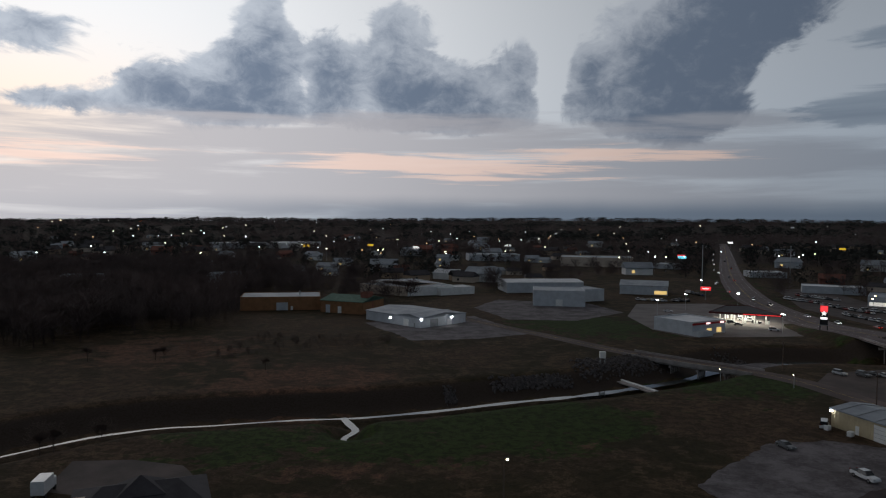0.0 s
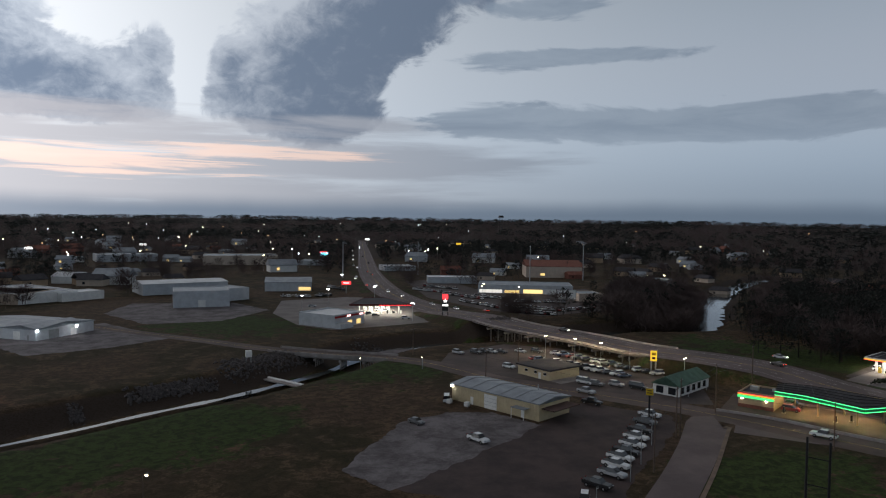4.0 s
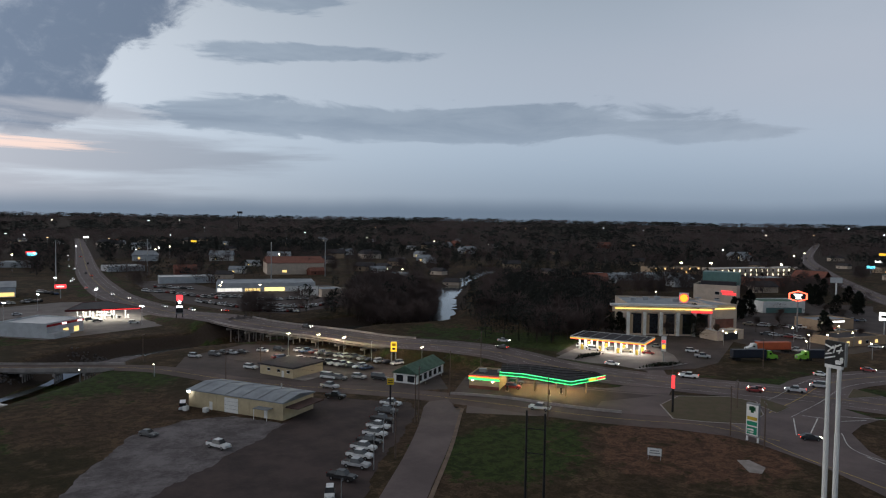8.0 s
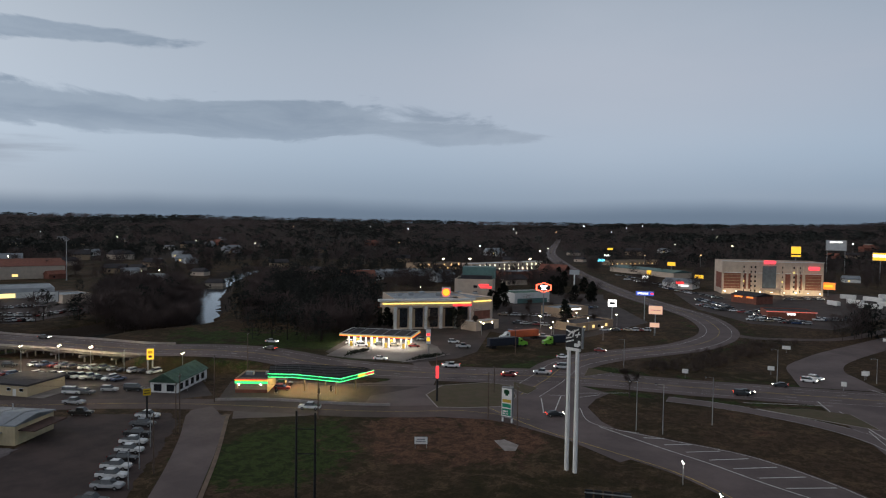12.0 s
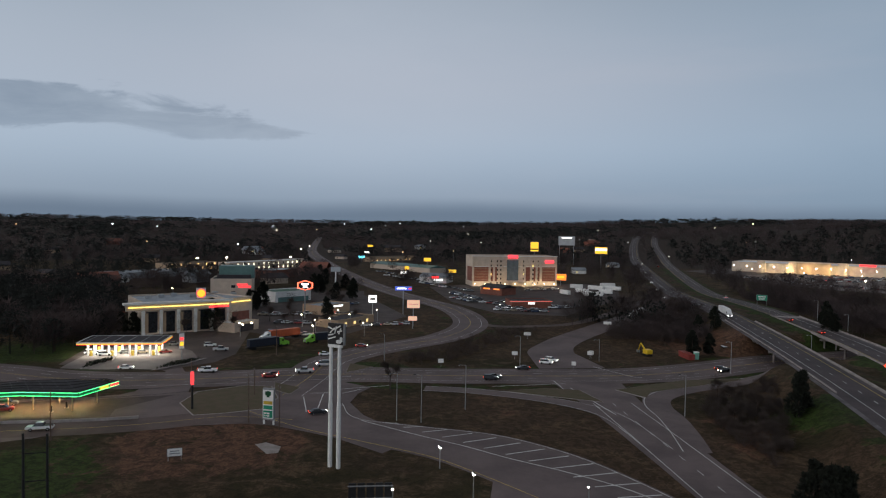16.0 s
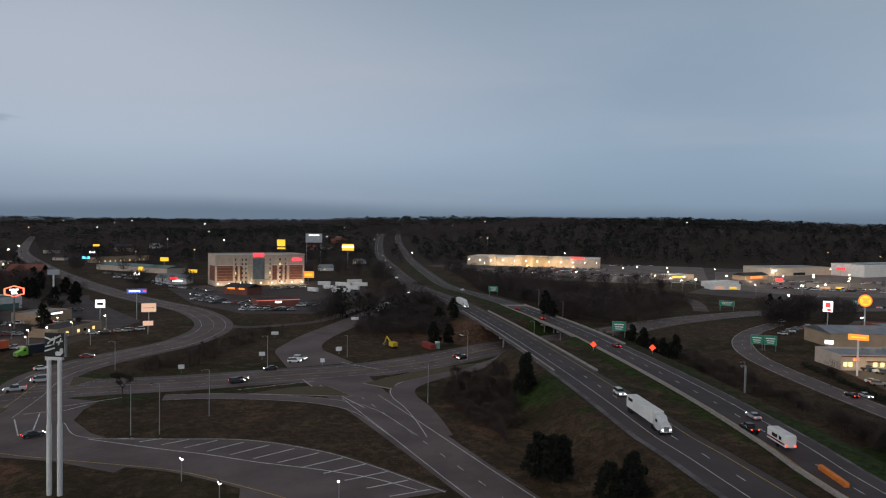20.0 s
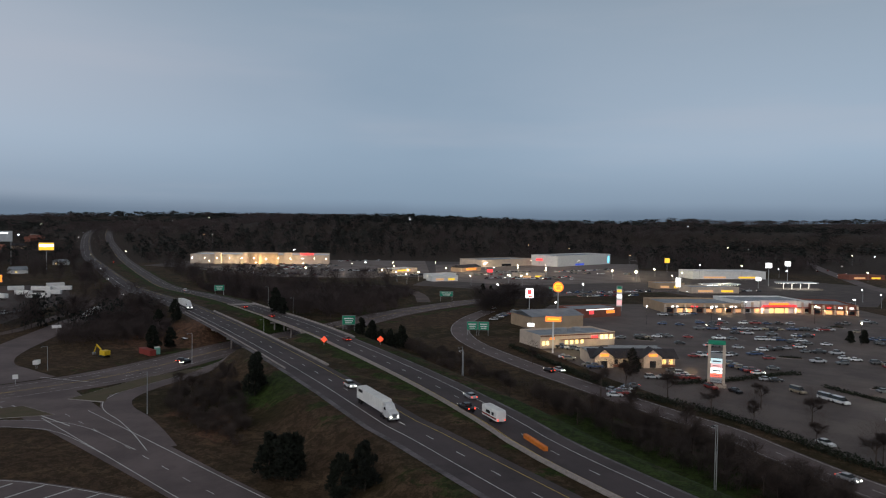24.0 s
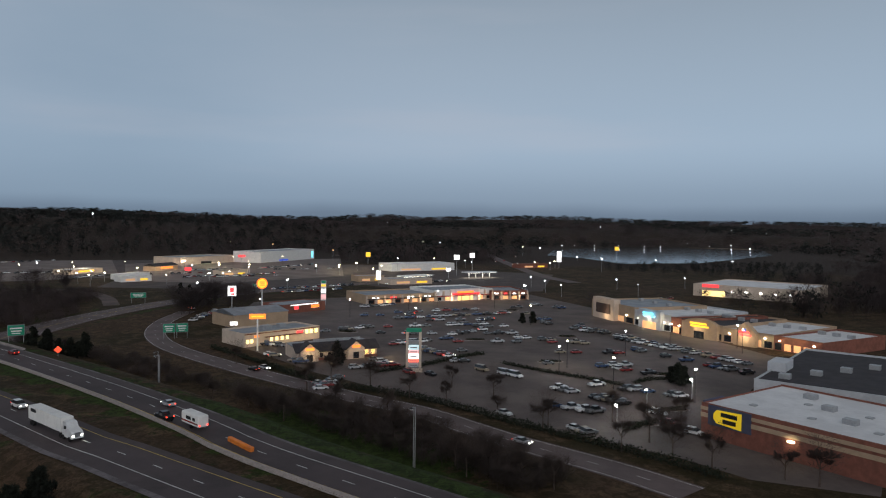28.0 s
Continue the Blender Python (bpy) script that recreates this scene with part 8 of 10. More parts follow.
# green price sign
PH = 9.0
gx, gy = 169.7, 53.1
gp = pole_sign("leaf_price_sign", gx, gy, PH, 3.0, PH - 1.2, WHITE_SHEET, "tall white price sign with green panels and a leaf", poles=2, gap=1.3, pole_mat=WHITE, thick=0.8,
               bars=((0, 0.08, 0.8, 0.22, SIGN_GREEN), (0, 0.34, 0.8, 0.12, SIGN_GREEN), (0, 0.50, 0.8, 0.10, material("amber_panel", (0.6, 0.42, 0.05), None, 0.5, 0.5)), (0, 0.78, 0.5, 0.12, material("leaf_green", (0.01, 0.10, 0.04), None, 0.5, 0.5)), (0, 0.72, 0.25, 0.2, MATS["leaf_green"]), (-0.1, 0.11, 0.5, 0.05, WHITE_SHEET), (-0.1, 0.19, 0.5, 0.05, WHITE_SHEET)))
gp.matrix_world = gp.matrix_world @ Matrix.Rotation(radians(-28), 4, "Z")
pole_sign("red_sign", 180.8, 77.1, 10.2, 0.9, 3.8, RED_GLOW, "narrow red glowing sign on a dark post", pole_mat=BLACK, pole_r=0.3)
pole_sign("board_sign", 141.7, 64.1, 2.6, 3.0, 1.7, WHITE_SHEET, "small white board sign in the grass", poles=2, pole_r=0.06, thick=0.12, bars=((0, 0.3, 0.7, 0.12, GREY_METAL), (0, 0.6, 0.6, 0.12, GREY_METAL)))
pole_sign("blank_sign", 457.7, 99.6, 20.5, 6.5, 3.2, PALE_METAL, "tall post with a blank grey sign box", pole_r=0.5, pole_mat=WHITE)
pole_sign("motor_sign", 384.3, 46.2, 15.5, 9.5, 2.4, BLUE_GLOW, "blue and white lit roadside sign", bars=((-0.1, 0.35, 0.55, 0.3, WHITE_GLOW), (0.38, 0.35, 0.15, 0.3, RED_GLOW)))
pole_sign("white_square_sign", 363.1, 59.5, 12.5, 4.4, 4.0, WHITE_GLOW, "white lit square sign with a dark emblem", bars=((0, 0.35, 0.6, 0.3, BLACK),))
pole_sign("peach_sign", 341.0, 36.0, 13, 6.4, 4.2, PEACH_GLOW, "dim peach coloured sign box", bars=((0, 0.45, 0.7, 0.06, GREY_METAL),))
pole_sign("peach_board", 333.6, 35.5, 6, 4.4, 2.2, PEACH_GLOW, "dim peach coloured letter board", thick=0.5)
for nm, x, y, h, w, sh, m in (("yellow_sign", 740.8, 64.3, 14, 8, 4, YELLOW_GLOW), ("round_sign", 643.1, 74.3, 11, 4, 4, YELLOW_GLOW), ("yellow_sign", 1000.2, 168.4, 18, 8, 3, YELLOW_GLOW), ("white_sign", 629.2, 75.7, 7, 5, 2.5, WHITE_GLOW), ("yellow_sign", 635.3, 32.6, 9, 7.5, 3, YELLOW_GLOW), ("red_sign", 578.4, 43.5, 7, 6, 2, RED_GLOW), ("white_sign", 857.9, 154.8, 9, 8, 3, CYAN_GLOW), ("white_sign", 952.7, 164.2, 11, 8, 2.5, WHITE_GLOW)):
    pole_sign(nm, x, y, h, w, sh, m, "lit roadside business sign on a post")
pole_sign("orange_sign", 595.5, -59.8, 10, 9.6, 5.6, ORANGE_GLOW, "glowing orange and yellow restaurant sign", bars=((0, 0.35, 0.6, 0.3, YELLOW_GLOW),))
pole_sign("tall_sign", 778.6, -49.2, 32, 9, 11, YELLOW_GLOW, "very tall post with a glowing yellow sign", poles=1, bars=((0, 0.2, 0.95, 0.12, BLACK),))
pole_sign("tall_sign", 803.8, -124.8, 27, 14, 8, YELLOW_GLOW, "tall post with a lit yellow and white sign", bars=((0, 0.45, 0.9, 0.3, WHITE_GLOW),))
pole_sign("billboard", 903.3, -97.2, 37, 21, 12, PALE_METAL, "large grey billboard above the trees", poles=2, bars=((0, 0.75, 0.6, 0.1, WHITE_GLOW),))

# big hotel
a, b = (570.6, 12.9), (588.9, -55.5)
HH = 24.6
bh = plain_block("large_hotel", a, b, 24, HH, BEIGE, ROOF_GREY, "large beige and red-brick hotel of seven storeys", parapet=1.2)
L = between(a, b)[1]
fl = HH / 7
for u, w in ((-0.405, 0.18), (0.41, 0.165), (-0.272, 0.022), (-0.225, 0.022), (0.155, 0.05), (0.235, 0.022), (0.285, 0.022)):
    fld = part("brick_field", boxes((u * L, -12.1, fl * 1.15, w * L, 0.2, fl * 3.3)), BRICK, bh)
    if w > 0.1:
        for k in range(5):
            part("string_course", boxes((u * L, -12.22, fl * (1.5 + 0.65 * k), w * L, 0.1, 0.22)), TAN, fld)
for s in (-1, 1):
    part("side_brick", boxes((s * (L / 2 + 0.05), -2, fl * 1.15, 0.2, 16, fl * 3.3)), BRICK, bh)
    part("corner_pier", boxes((s * (L / 2 - 0.4), -12.2, 0, 1.4, 0.5, HH)), BEIGE, bh)
for u in (-0.30, -0.248, -0.195, -0.15, 0.085, 0.115, 0.195, 0.26, 0.31):
    part("pilaster", boxes((u * L, -12.3, 0, 1.3, 0.6, HH - 3.0)), BEIGE, bh)
part("glass_shaft", boxes((-0.03 * L, -12.35, fl * 0.9, L * 0.135, 0.5, fl * 5.2)), material("shaft_glass", (0.16, 0.19, 0.20), (0.12, 0.14, 0.15), 0.4, 0.15, spec=0.6), bh)
part("parapet_block", boxes((-0.03 * L, -11.8, HH, L * 0.2, 1.2, 1.2)), BEIGE, bh)
part("cornice", boxes((0, -12.3, HH - 0.4, L + 1.2, 1.2, 0.6)), WHITE, bh)
part("string_course", boxes((0, -12.15, fl * 4.5, L + 0.4, 0.3, 0.4)), WHITE, bh)
part("lettering", boxes((-0.03 * L, -12.9, HH - 1.6, L * 0.115, 0.3, 2.2)), glow("hotel_red", (1.0, 0.05, 0.07), 2.0), bh)
part("lettering", boxes((0.41 * L, -12.8, HH - 5.6, L * 0.105, 0.3, 2.2)), glow("hotel_red", (1.0, 0.05, 0.07), 2.0), bh)
for f in range(6):
    for u in (-0.285, -0.21, -0.17, 0.1, 0.215, 0.272):
        part("window", boxes((u * L, -12.26, fl * (f + 0.35) + 0.8, 1.1, 0.15, 1.5)), WINDOW_LIT if (f * 7 + int(u * 50)) % 19 == 0 else DARK_GLASS, bh)
for k in range(9):
    part("base_lamp", boxes(((k / 8 - 0.5) * L * 0.95, -12.6, 1.6, 0.6, 0.3, 0.6)), LAMP_WARM, bh)
part("porch", boxes((-0.02 * L, -17, 4.0, L * 0.2, 10, 0.8)), BEIGE, bh)
for s in (-1, 1):
    part("porch_column", boxes((-0.02 * L + s * L * 0.09, -21, 0, 1.0, 1.0, 4.0)), BEIGE, bh)
for u in (-0.42, -0.22, 0.12, 0.24, 0.42):
    c = bh.matrix_world @ Vector((u * L, -18, 2.5))
    point_lamp(c.x, c.y, c.z, 1500, (1.0, 0.80, 0.50), 1.0)
plain_block("steak_house", (511.6, 5.7), (499.1, -9.5), 16, 5, BRICK, ROOF_DARK, "dark restaurant with orange eaves lights", roof_rise=2, windows=((0.3, 6, 0.9, 3.8, ORANGE_GLOW), (0.75, 5, 0.9, 3.8, ORANGE_GLOW)))
plain_block("red_restaurant", (426.0, -14.0), (431.1, -37.9), 16, 4.5, BRICK, ROOF_DARK, "dark restaurant outlined with red lights", parapet=0.3, windows=((0.5, 26, 0.3, 4.0, glow("dim_red", (0.8, 0.1, 0.06), 1.0)), (0.5, 4, 1, 2.5, WHITE_GLOW)))
for i, (x, y) in enumerate(((514.0, -55.0), (530.0, -69.1), (556.0, -83.3), (525.6, -85.7), (554.6, -96.0), (506.6, -74.0), (566.9, -69.4), (584.0, -96.5))):
    v = thing("parked_trailer", x, y, 0, 30 + i * 9, "white box trailer parked beside the hotel", "trailer", "white trailers")
    part("body", boxes((0, 0, 1.0, 10 + i % 3 * 2, 2.6, 2.8), bevel=0.2), WHITE, v)
    for s in (-1, 1):
        part("wheel", tube(bmesh.new(), (-2, s * 0.9, 0.45), (-2, s * 1.25, 0.45), 0.45, None, 8), TYRE, v)
for i, (a, b, n_) in enumerate((((506.7, 25.9), (466.0, 5.1), 12), ((475.8, 24.2), (451.7, 8.5), 9), ((459.1, -9.5), (435.2, -43.4), 18), ((413.0, -5.4), (409.7, -28.0), 12), ((542.1, -28.2), (557.8, -53.1), 10), ((596.7, 59.3), (550.2, 32.5), 10), ((722.7, 118.6), (658.2, 70.8), 12))):
    car_row(a, b, n_, 100, "cars round the large hotel", 60 + i, gaps=0.15, lit=0.06)
for i, (a, b, n_) in enumerate([((564.7, 40.3), (524.8, 11.3), 14), ((508.1, 24.6), (475.8, 5.4), 9), ((428.3, -4.0), (410.6, -33.2), 16), ((428.9, -37.8), (438.4, -61.8), 10), ((453.4, 5.1), (434.5, -13.2), 8), ((663.1, 97.5), (611.4, 55.5), 12)]):
    car_row(a, b, n_, 100, "cars round the large hotel", 70 + i, gaps=0.2, lit=0.08)
plain_block("green_shops", (775.8, 130.5), (708.0, 59.1), 22, 5, BEIGE, TEAL_ROOF, "long shop row with a green metal roof", roof_rise=2)
plain_block("orange_motel", (886.3, 149.2), (949.5, 98.6), 14, 6, TAN, ROOF_DARK, "low motel with a row of orange lamps", parapet=0.3, windows=tuple((0.06 + k * 0.09, 1.2, 1.4, 1.0, MATS["motel_amber"]) for k in range(11)))
plain_block("pawn_shop", (597.0, 58.3), (591.9, 35.1), 20, 5, WHITE, ROOF_GREY, "low pale gabled shop with lit signs", roof_rise=2.5, windows=((0.7, 8, 1.4, 2, WHITE_GLOW),))
plain_block("plant_works", (2906.5, 632.2), (3179.1, 575.5), 60, 16, WHITE, ROOF_WHITE, "distant white plant on a rise", parapet=1)

# superstore on the rise
ss = plain_block("superstore", (864.1, -288.0), (781.8, -431.3), 70, 11.0, BEIGE, ROOF_WHITE, "very long pale superstore with yellow lit walls", parapet=1.0)
sl = between((864.1, -288.0), (781.8, -431.3))[1]
for u, w, h, m in ((-0.1, 0.05, 14, BEIGE), (0.02, 0.22, 13, TAN), (0.2, 0.06, 14, BEIGE), (-0.3, 0.05, 13, BEIGE)):
    part("front_bay", boxes((u * sl, -40.6, 0, w * sl, 1.6, h)), m, ss)
part("lettering", boxes((0.34 * sl, -40.4, 11.6, 16, 0.4, 2.0)), RED_GLOW, ss)
for k in range(12):
    part("wall_lamp", boxes(((k / 11 - 0.5) * sl * 0.96, -41.6, 6.5, 1.2, 0.5, 1.0)), LAMP_WARM if k % 3 else LAMP_WHITE, ss)
for k in range(5):
    c = ss.matrix_world @ Vector(((k / 4 - 0.5) * sl * 0.5, -46, 6))
    point_lamp(c.x, c.y, c.z, 4500, (1.0, 0.72, 0.35), 1.0)
for i, (a, b, n_) in enumerate((((764.3, -299.7), (773.6, -430.8), 24), ((731.9, -321.1), (741.8, -420.7), 18), ((795.5, -311.9), (808.8, -433.9), 20), ((831.2, -471.3), (838.2, -564.6), 9))):
    car_row(a, b, n_, 90, "cars before the superstore", 80 + i, gaps=0.3)
access_road = ribbon("access_road", smooth([(508.7, -288.9), (494.2, -311.9), (459.4, -317.8), (413.1, -301.3), (371.1, -275.0)]), 9, OLD_ASPHALT, 0.1, label="narrow pale access road below the superstore")
for i, (a, b, n_) in enumerate((((707.2, -290.4), (708.5, -358.9), 14), ((569.4, -384.0), (576.4, -427.6), 8), ((577.2, -518.7), (549.9, -551.5), 12), ((545.9, -577.2), (551.9, -687.9), 16), ((492.6, -468.2), (479.5, -541.1), 14))):
    car_row(a, b, n_, 90, "cars before the strip shops", 180 + i, gaps=0.25, lit=0.25)
for x, y, m in ((618.2, -316.2, LAMP_WARM), (685.3, -424.5, LAMP_WHITE), (563.9, -367.7, LAMP_WARM), (608.3, -411.2, LAMP_WARM), (546.7, -385.6, LAMP_WARM), (519.5, -378.2, LAMP_WARM), (555.3, -437.7, LAMP_WARM), (622.8, -549.1, LAMP_WARM), (548.2, -495.2, LAMP_WHITE), (450.4, -425.1, LAMP_WARM), (567.0, -547.9, LAMP_WARM), (457.4, -453.9, LAMP_WARM), (518.7, -542.5, LAMP_WARM), (463.1, -580.9, LAMP_WARM), (441.9, -591.2, LAMP_WARM), (688.3, -709.9, LAMP_WHITE), (385.2, -352.4, LAMP_WHITE), (356.8, -413.2, LAMP_WHITE)):
    street_lamp(x, y, 8.0, 60, m, 0, 0.0, 1, 1.6, None, "bright lamp over the strip shops", "strip lamps")
for x, y in [(711.2, -256.3), (665.0, -285.6), (636.3, -322.5), (622.1, -369.2), (622.8, -419.9), (601.4, -460.1), (578.4, -512.5), (597.9, -599.4), (573.4, -654.8)]:
    street_lamp(x, y, 11.0, 60, LAMP_WARM, 11000, 0.0, 1, 1.2, BLACK, "tall car-park lamp before the superstore", "superstore lamps")
# extra lights without posts, added to brighten the strip lots
for x, y in ((645.7, -569.5), (600.2, -580.3), (592.6, -416.1), (582.0, -486.9), (553.1, -578.7), (513.6, -644.4), (471.1, -664.1), (408.6, -621.2), (329.0, -554.4), (438.9, -588.6), (309.2, -845.5)):
    point_lamp(x, y, 9, 9000, (1.0, 0.78, 0.48), 0.8)
plain_block("box_store", (654.6, -573.2), (662.8, -668.7), 40, 9, BEIGE, ROOF_GREY, "pale box store with a wide dark arch", parapet=0.6, windows=((0.45, 18, 3, 0.4, DARK_GLASS),))
plain_block("white_store", (623.3, -671.8), (646.7, -805.7), 40, 14, WHITE, ROOF_GREY, "tall white furniture store", parapet=1, windows=((0.96, 4, 9, 2, CYAN_GLOW), (0.4, 22, 2.6, 0.4, BLUE_GLOW)))
plain_block("yellow_market", (608.9, -407.2), (618.7, -448.3), 18, 4.5, BEIGE, ROOF_WHITE, "low market with yellow lit front", parapet=0.3, windows=((0.5, 20, 1.4, 1.8, YELLOW_GLOW),))
plain_block("orange_diner", (596.6, -491.8), (607.4, -529.0), 14, 4.5, TAN, ROOF_DARK, "diner glowing orange under its eaves", roof_rise=2.5, windows=((0.5, 20, 2.0, 1.6, ORANGE_GLOW),))
plain_block("car_wash", (528.1, -401.1), (534.9, -434.7), 12, 4.5, WHITE, ROOF_WHITE, "low white car wash with a lit front", parapet=0.2, windows=((0.5, 8, 1, 2.6, WHITE_GLOW),))

# interstate traffic and signs
x, y = 138.3, -90.1
s_ = semi(x, y, 6.15, heading(NEAR_LINE, x, y) + 180, PAINTS["white"], WHITE, "white semi truck with a long white trailer on the interstate")
part("lettering", boxes((-9.2, 1.31, 3.0, 2.6, 0.04, 0.7)), BLACK, s_)
part("lettering", boxes((-9.2, -1.31, 3.0, 2.6, 0.04, 0.7)), BLACK, s_)
for k, col, x, y in (("suv", "white", 164.9, -97.8), ("pickup", "white", 565.3, -132.2), ("sedan", "white", 468.4, -114.1), ("sedan", "white", 642.3, -144.9), ("sedan", "white", 789.3, -171.6), ("sedan", "white", 1062.5, -218.3), ("suv", "white", 960.9, -202.8), ("suv", "white", 1440.1, -276.5), ("suv", "white", 1592.0, -314.3), ("suv", "white", 2096.8, -455.2)):
    vehicle(k, col, x, y, heading(NEAR_LINE, x, y) + 180, True, float(deck(np.array([(x, y)]))[0]) + 0.14, group="oncoming interstate traffic")
x, y = 364.1, -119.3
semi(x, y, 6.15, heading(NEAR_LINE, x, y) + 180, PAINTS["white"], WHITE, "white semi truck coming along the interstate")
x, y = 403.3, -83.6
semi(x, y, 0.15, dir_of((414.6, -89.7), (397.2, -77.4)), PAINTS["white"], WHITE, "white semi truck coming down the ramp", 12)
for k, col, x, y in (("sedan", "silver", 137.4, -116.9), ("sedan", "red", 232.5, -136.1), ("sedan", "red", 309.9, -141.1), ("sedan", "red", 350.1, -144.4), ("pickup", "black", 128.3, -108.1), ("sedan", "red", 910.2, -212.5), ("suv", "white", 491.5, -160.3)):
    vehicle(k, col, x, y, heading(FAR_LINE, x, y), True, float(deck(np.array([(x, y)]))[0]) + 0.14, group="departing interstate traffic")
x, y = 123.2, -108.1
cp = thing("camper", x - 5, y + 0.5, 6.15, heading(FAR_LINE, x, y), "white camper trailer towed on the interstate", "trailer")
part("body", boxes((0, 0, 0.7, 7.5, 2.4, 2.5), bevel=0.2), WHITE, cp)
part("window", boxes((0.5, 1.22, 1.8, 2.0, 0.05, 0.7), (-1.8, 1.22, 1.8, 1.0, 0.05, 0.7)), DARK_GLASS, cp)
part("stripe", boxes((0, 1.22, 1.2, 7.0, 0.04, 0.3)), RED_LENS, cp)
for s in (-1, 1):
    part("taillight", boxes((-3.8, s * 0.9, 1.0, 0.1, 0.3, 0.3)), TAILLIGHT, cp)
    part("wheel", tube(bmesh.new(), (-0.5, s * 0.9, 0.4), (-0.5, s * 1.22, 0.4), 0.4, None, 10), TYRE, cp)
for k, col, x, y, b_ in (("sedan", "black", 230.2, -2.5, 0), ("suv", "black", 227.5, -1.3, 0), ("sedan", "black", 245.2, -12.4, 1), ("sedan", "red", 280.0, 50.1, 0), ("suv", "white", 241.6, 55.9, 0), ("sedan", "white", 260.0, 60.2, 0), ("sedan", "red", 223.1, 69.1, 1), ("sedan", "silver", 226.6, 92.5, 0), ("sedan", "black", 251.7, -82.3, 1), ("sedan", "black", 255.3, -82.3, 0), ("sedan", "red", 363.7, -345.5, 1), ("sedan", "silver", 319.3, -288.7, 0)):
    vehicle(k, col, x, y, heading(MS_LINE, x, y) + (180 if b_ else 0), True, 0.13, group="traffic at the junction")
vehicle("suv", "white", 256.5, -21.2, -100, True, 0.12)
vehicle("suv", "white", 261.2, -23.5, -120, True, 0.12)
# pale median and traffic islands of the junction
for pts in ([(242.1, 39.3), (246.8, 48.1), (231.7, 46.6)], [(212.4, -5.0), (218.4, -18.6), (217.0, -28.3), (202.8, -33.4), (207.0, -20.8)], [(218.7, -39.1), (235.6, -63.6), (243.7, -91.6), (226.6, -64.5), (216.8, -49.2), (209.5, -46.4)], [(214.0, 65.2), (208.7, 55.8), (199.9, 56.5), (204.6, 62.3)], [(186.2, 83.0), (199.1, 83.4), (209.1, 72.3), (208.8, 64.4), (195.7, 58.5), (183.5, 58.4), (178.0, 67.0), (174.9, 74.5)]):
    m = sum((Vector(p) for p in pts), Vector((0, 0))) / len(pts)
    d = thing("traffic_island", m.x, m.y, 0, 0, "low kerbed traffic island at the junction", "island", "traffic islands")
    loc = [(p[0] - m.x, p[1] - m.y) for p in pts]
    part("kerb", prism(loc, 0.02, 0.16), KERB, d)
    part("fill", prism([(x * 0.975, y * 0.975) for x, y in loc], 0.1, 0.19), material("island_turf", (0.07, 0.07, 0.035), (0.1, 0.08, 0.05), 0.3, 0.95), d)
for (x1, y1), (x2, y2) in (((207.8, 43.8), (215.1, 29.5)), ((203.1, 41.9), (208.8, 37.2)), ((218.0, -1.6), (225.2, -24.8)), ((228.8, -21.5), (215.9, -23.8)), ((219.1, -25.9), (189.7, -34.4)), ((253.9, -37.7), (238.6, -48.5)), ((201.8, 50.9), (203.1, 45.9)), ((197.3, 51.7), (181.9, 46.9)), ((185.8, 44.8), (201.8, 47.1))):
    marking(main_street, [Vector((x1, y1)), Vector((x2, y2))], 0.3, PAINT, 0.14)
# mast arms, small signs and posts
for x, y, h in ((177.0, 22.5, 12), (176.2, 16.2, 12), (190.2, 5.6, 12), (191.0, -52.7, 11), (249.9, -11.6, 11), (249.3, -83.8, 11), (252.7, 36.9, 10), (71.4, -121.1, 13), (174.3, -144.9, 9), (175.6, -146.3, 9), (338.8, -166.2, 9), (264.9, -41.4, 8), (172.5, -143.4, 9), (359.1, -161.5, 10), (71.7, -121.0, 13), (174.1, -144.5, 10), (277.7, -123.0, 10)):
    street_lamp(x, y, h, 100, LENS, 0, 1.8, 1, 0.45, None, "tall grey roadside lamp, not lit", "unlit road lamps")
for x, y, w, sh in ((256.5, -151.1, 5.5, 4), (247.1, -210.7, 5.0, 4), (243.9, -214.8, 5.0, 4), (434.9, -163.0, 6, 3.5), (370.1, -292.5, 9, 3.4), (360.5, -384.9, 6, 3)):
    d = pole_sign("road_sign", x, y, 6.5, w, sh, SIGN_GREEN, "green road guide sign on two posts", poles=2, thick=0.15, pole_r=0.1, bars=((0, 0.62, 0.7, 0.12, WHITE_SHEET), (0, 0.38, 0.6, 0.10, WHITE_SHEET), (0, 0.18, 0.5, 0.08, WHITE_SHEET)))
for x, y in ((228.6, -124.5), (217.9, -141.8)):
    d = thing("road_work_sign", x, y, gz(x, y), math.degrees(math.atan2(y, x)) - 90, "orange-red diamond roadwork sign", "sign", "roadwork signs")
    bm = bmesh.new()
    bmesh.ops.create_cube(bm, size=1.0, matrix=Matrix.Translation((0, 0, 2.2)) @ Matrix.Rotation(radians(45), 4, "Y") @ Matrix.Diagonal((1.7, 0.08, 1.7, 1)))
    part("panel", bm, glow("fluorescent_red", (1.0, 0.10, 0.04), 0.9), d)
    part("post", boxes((0, 0.06, 0, 0.1, 0.1, 2.2)), GALV, d)
x, y = 100.5, -103.0
ob_ = thing("barrier_truck_pad", x, y, gz(x, y), heading(FAR_LINE, x, y), "long orange crash barrier in the median", "barrier")
for k in range(4):
    part("module", boxes((-3.6 + k * 2.4, 0, 0, 2.3, 0.9, 1.0), bevel=0.12), material("barrier_orange", (0.75, 0.22, 0.03), (0.6, 0.17, 0.03), 0.5, 0.6), ob_)
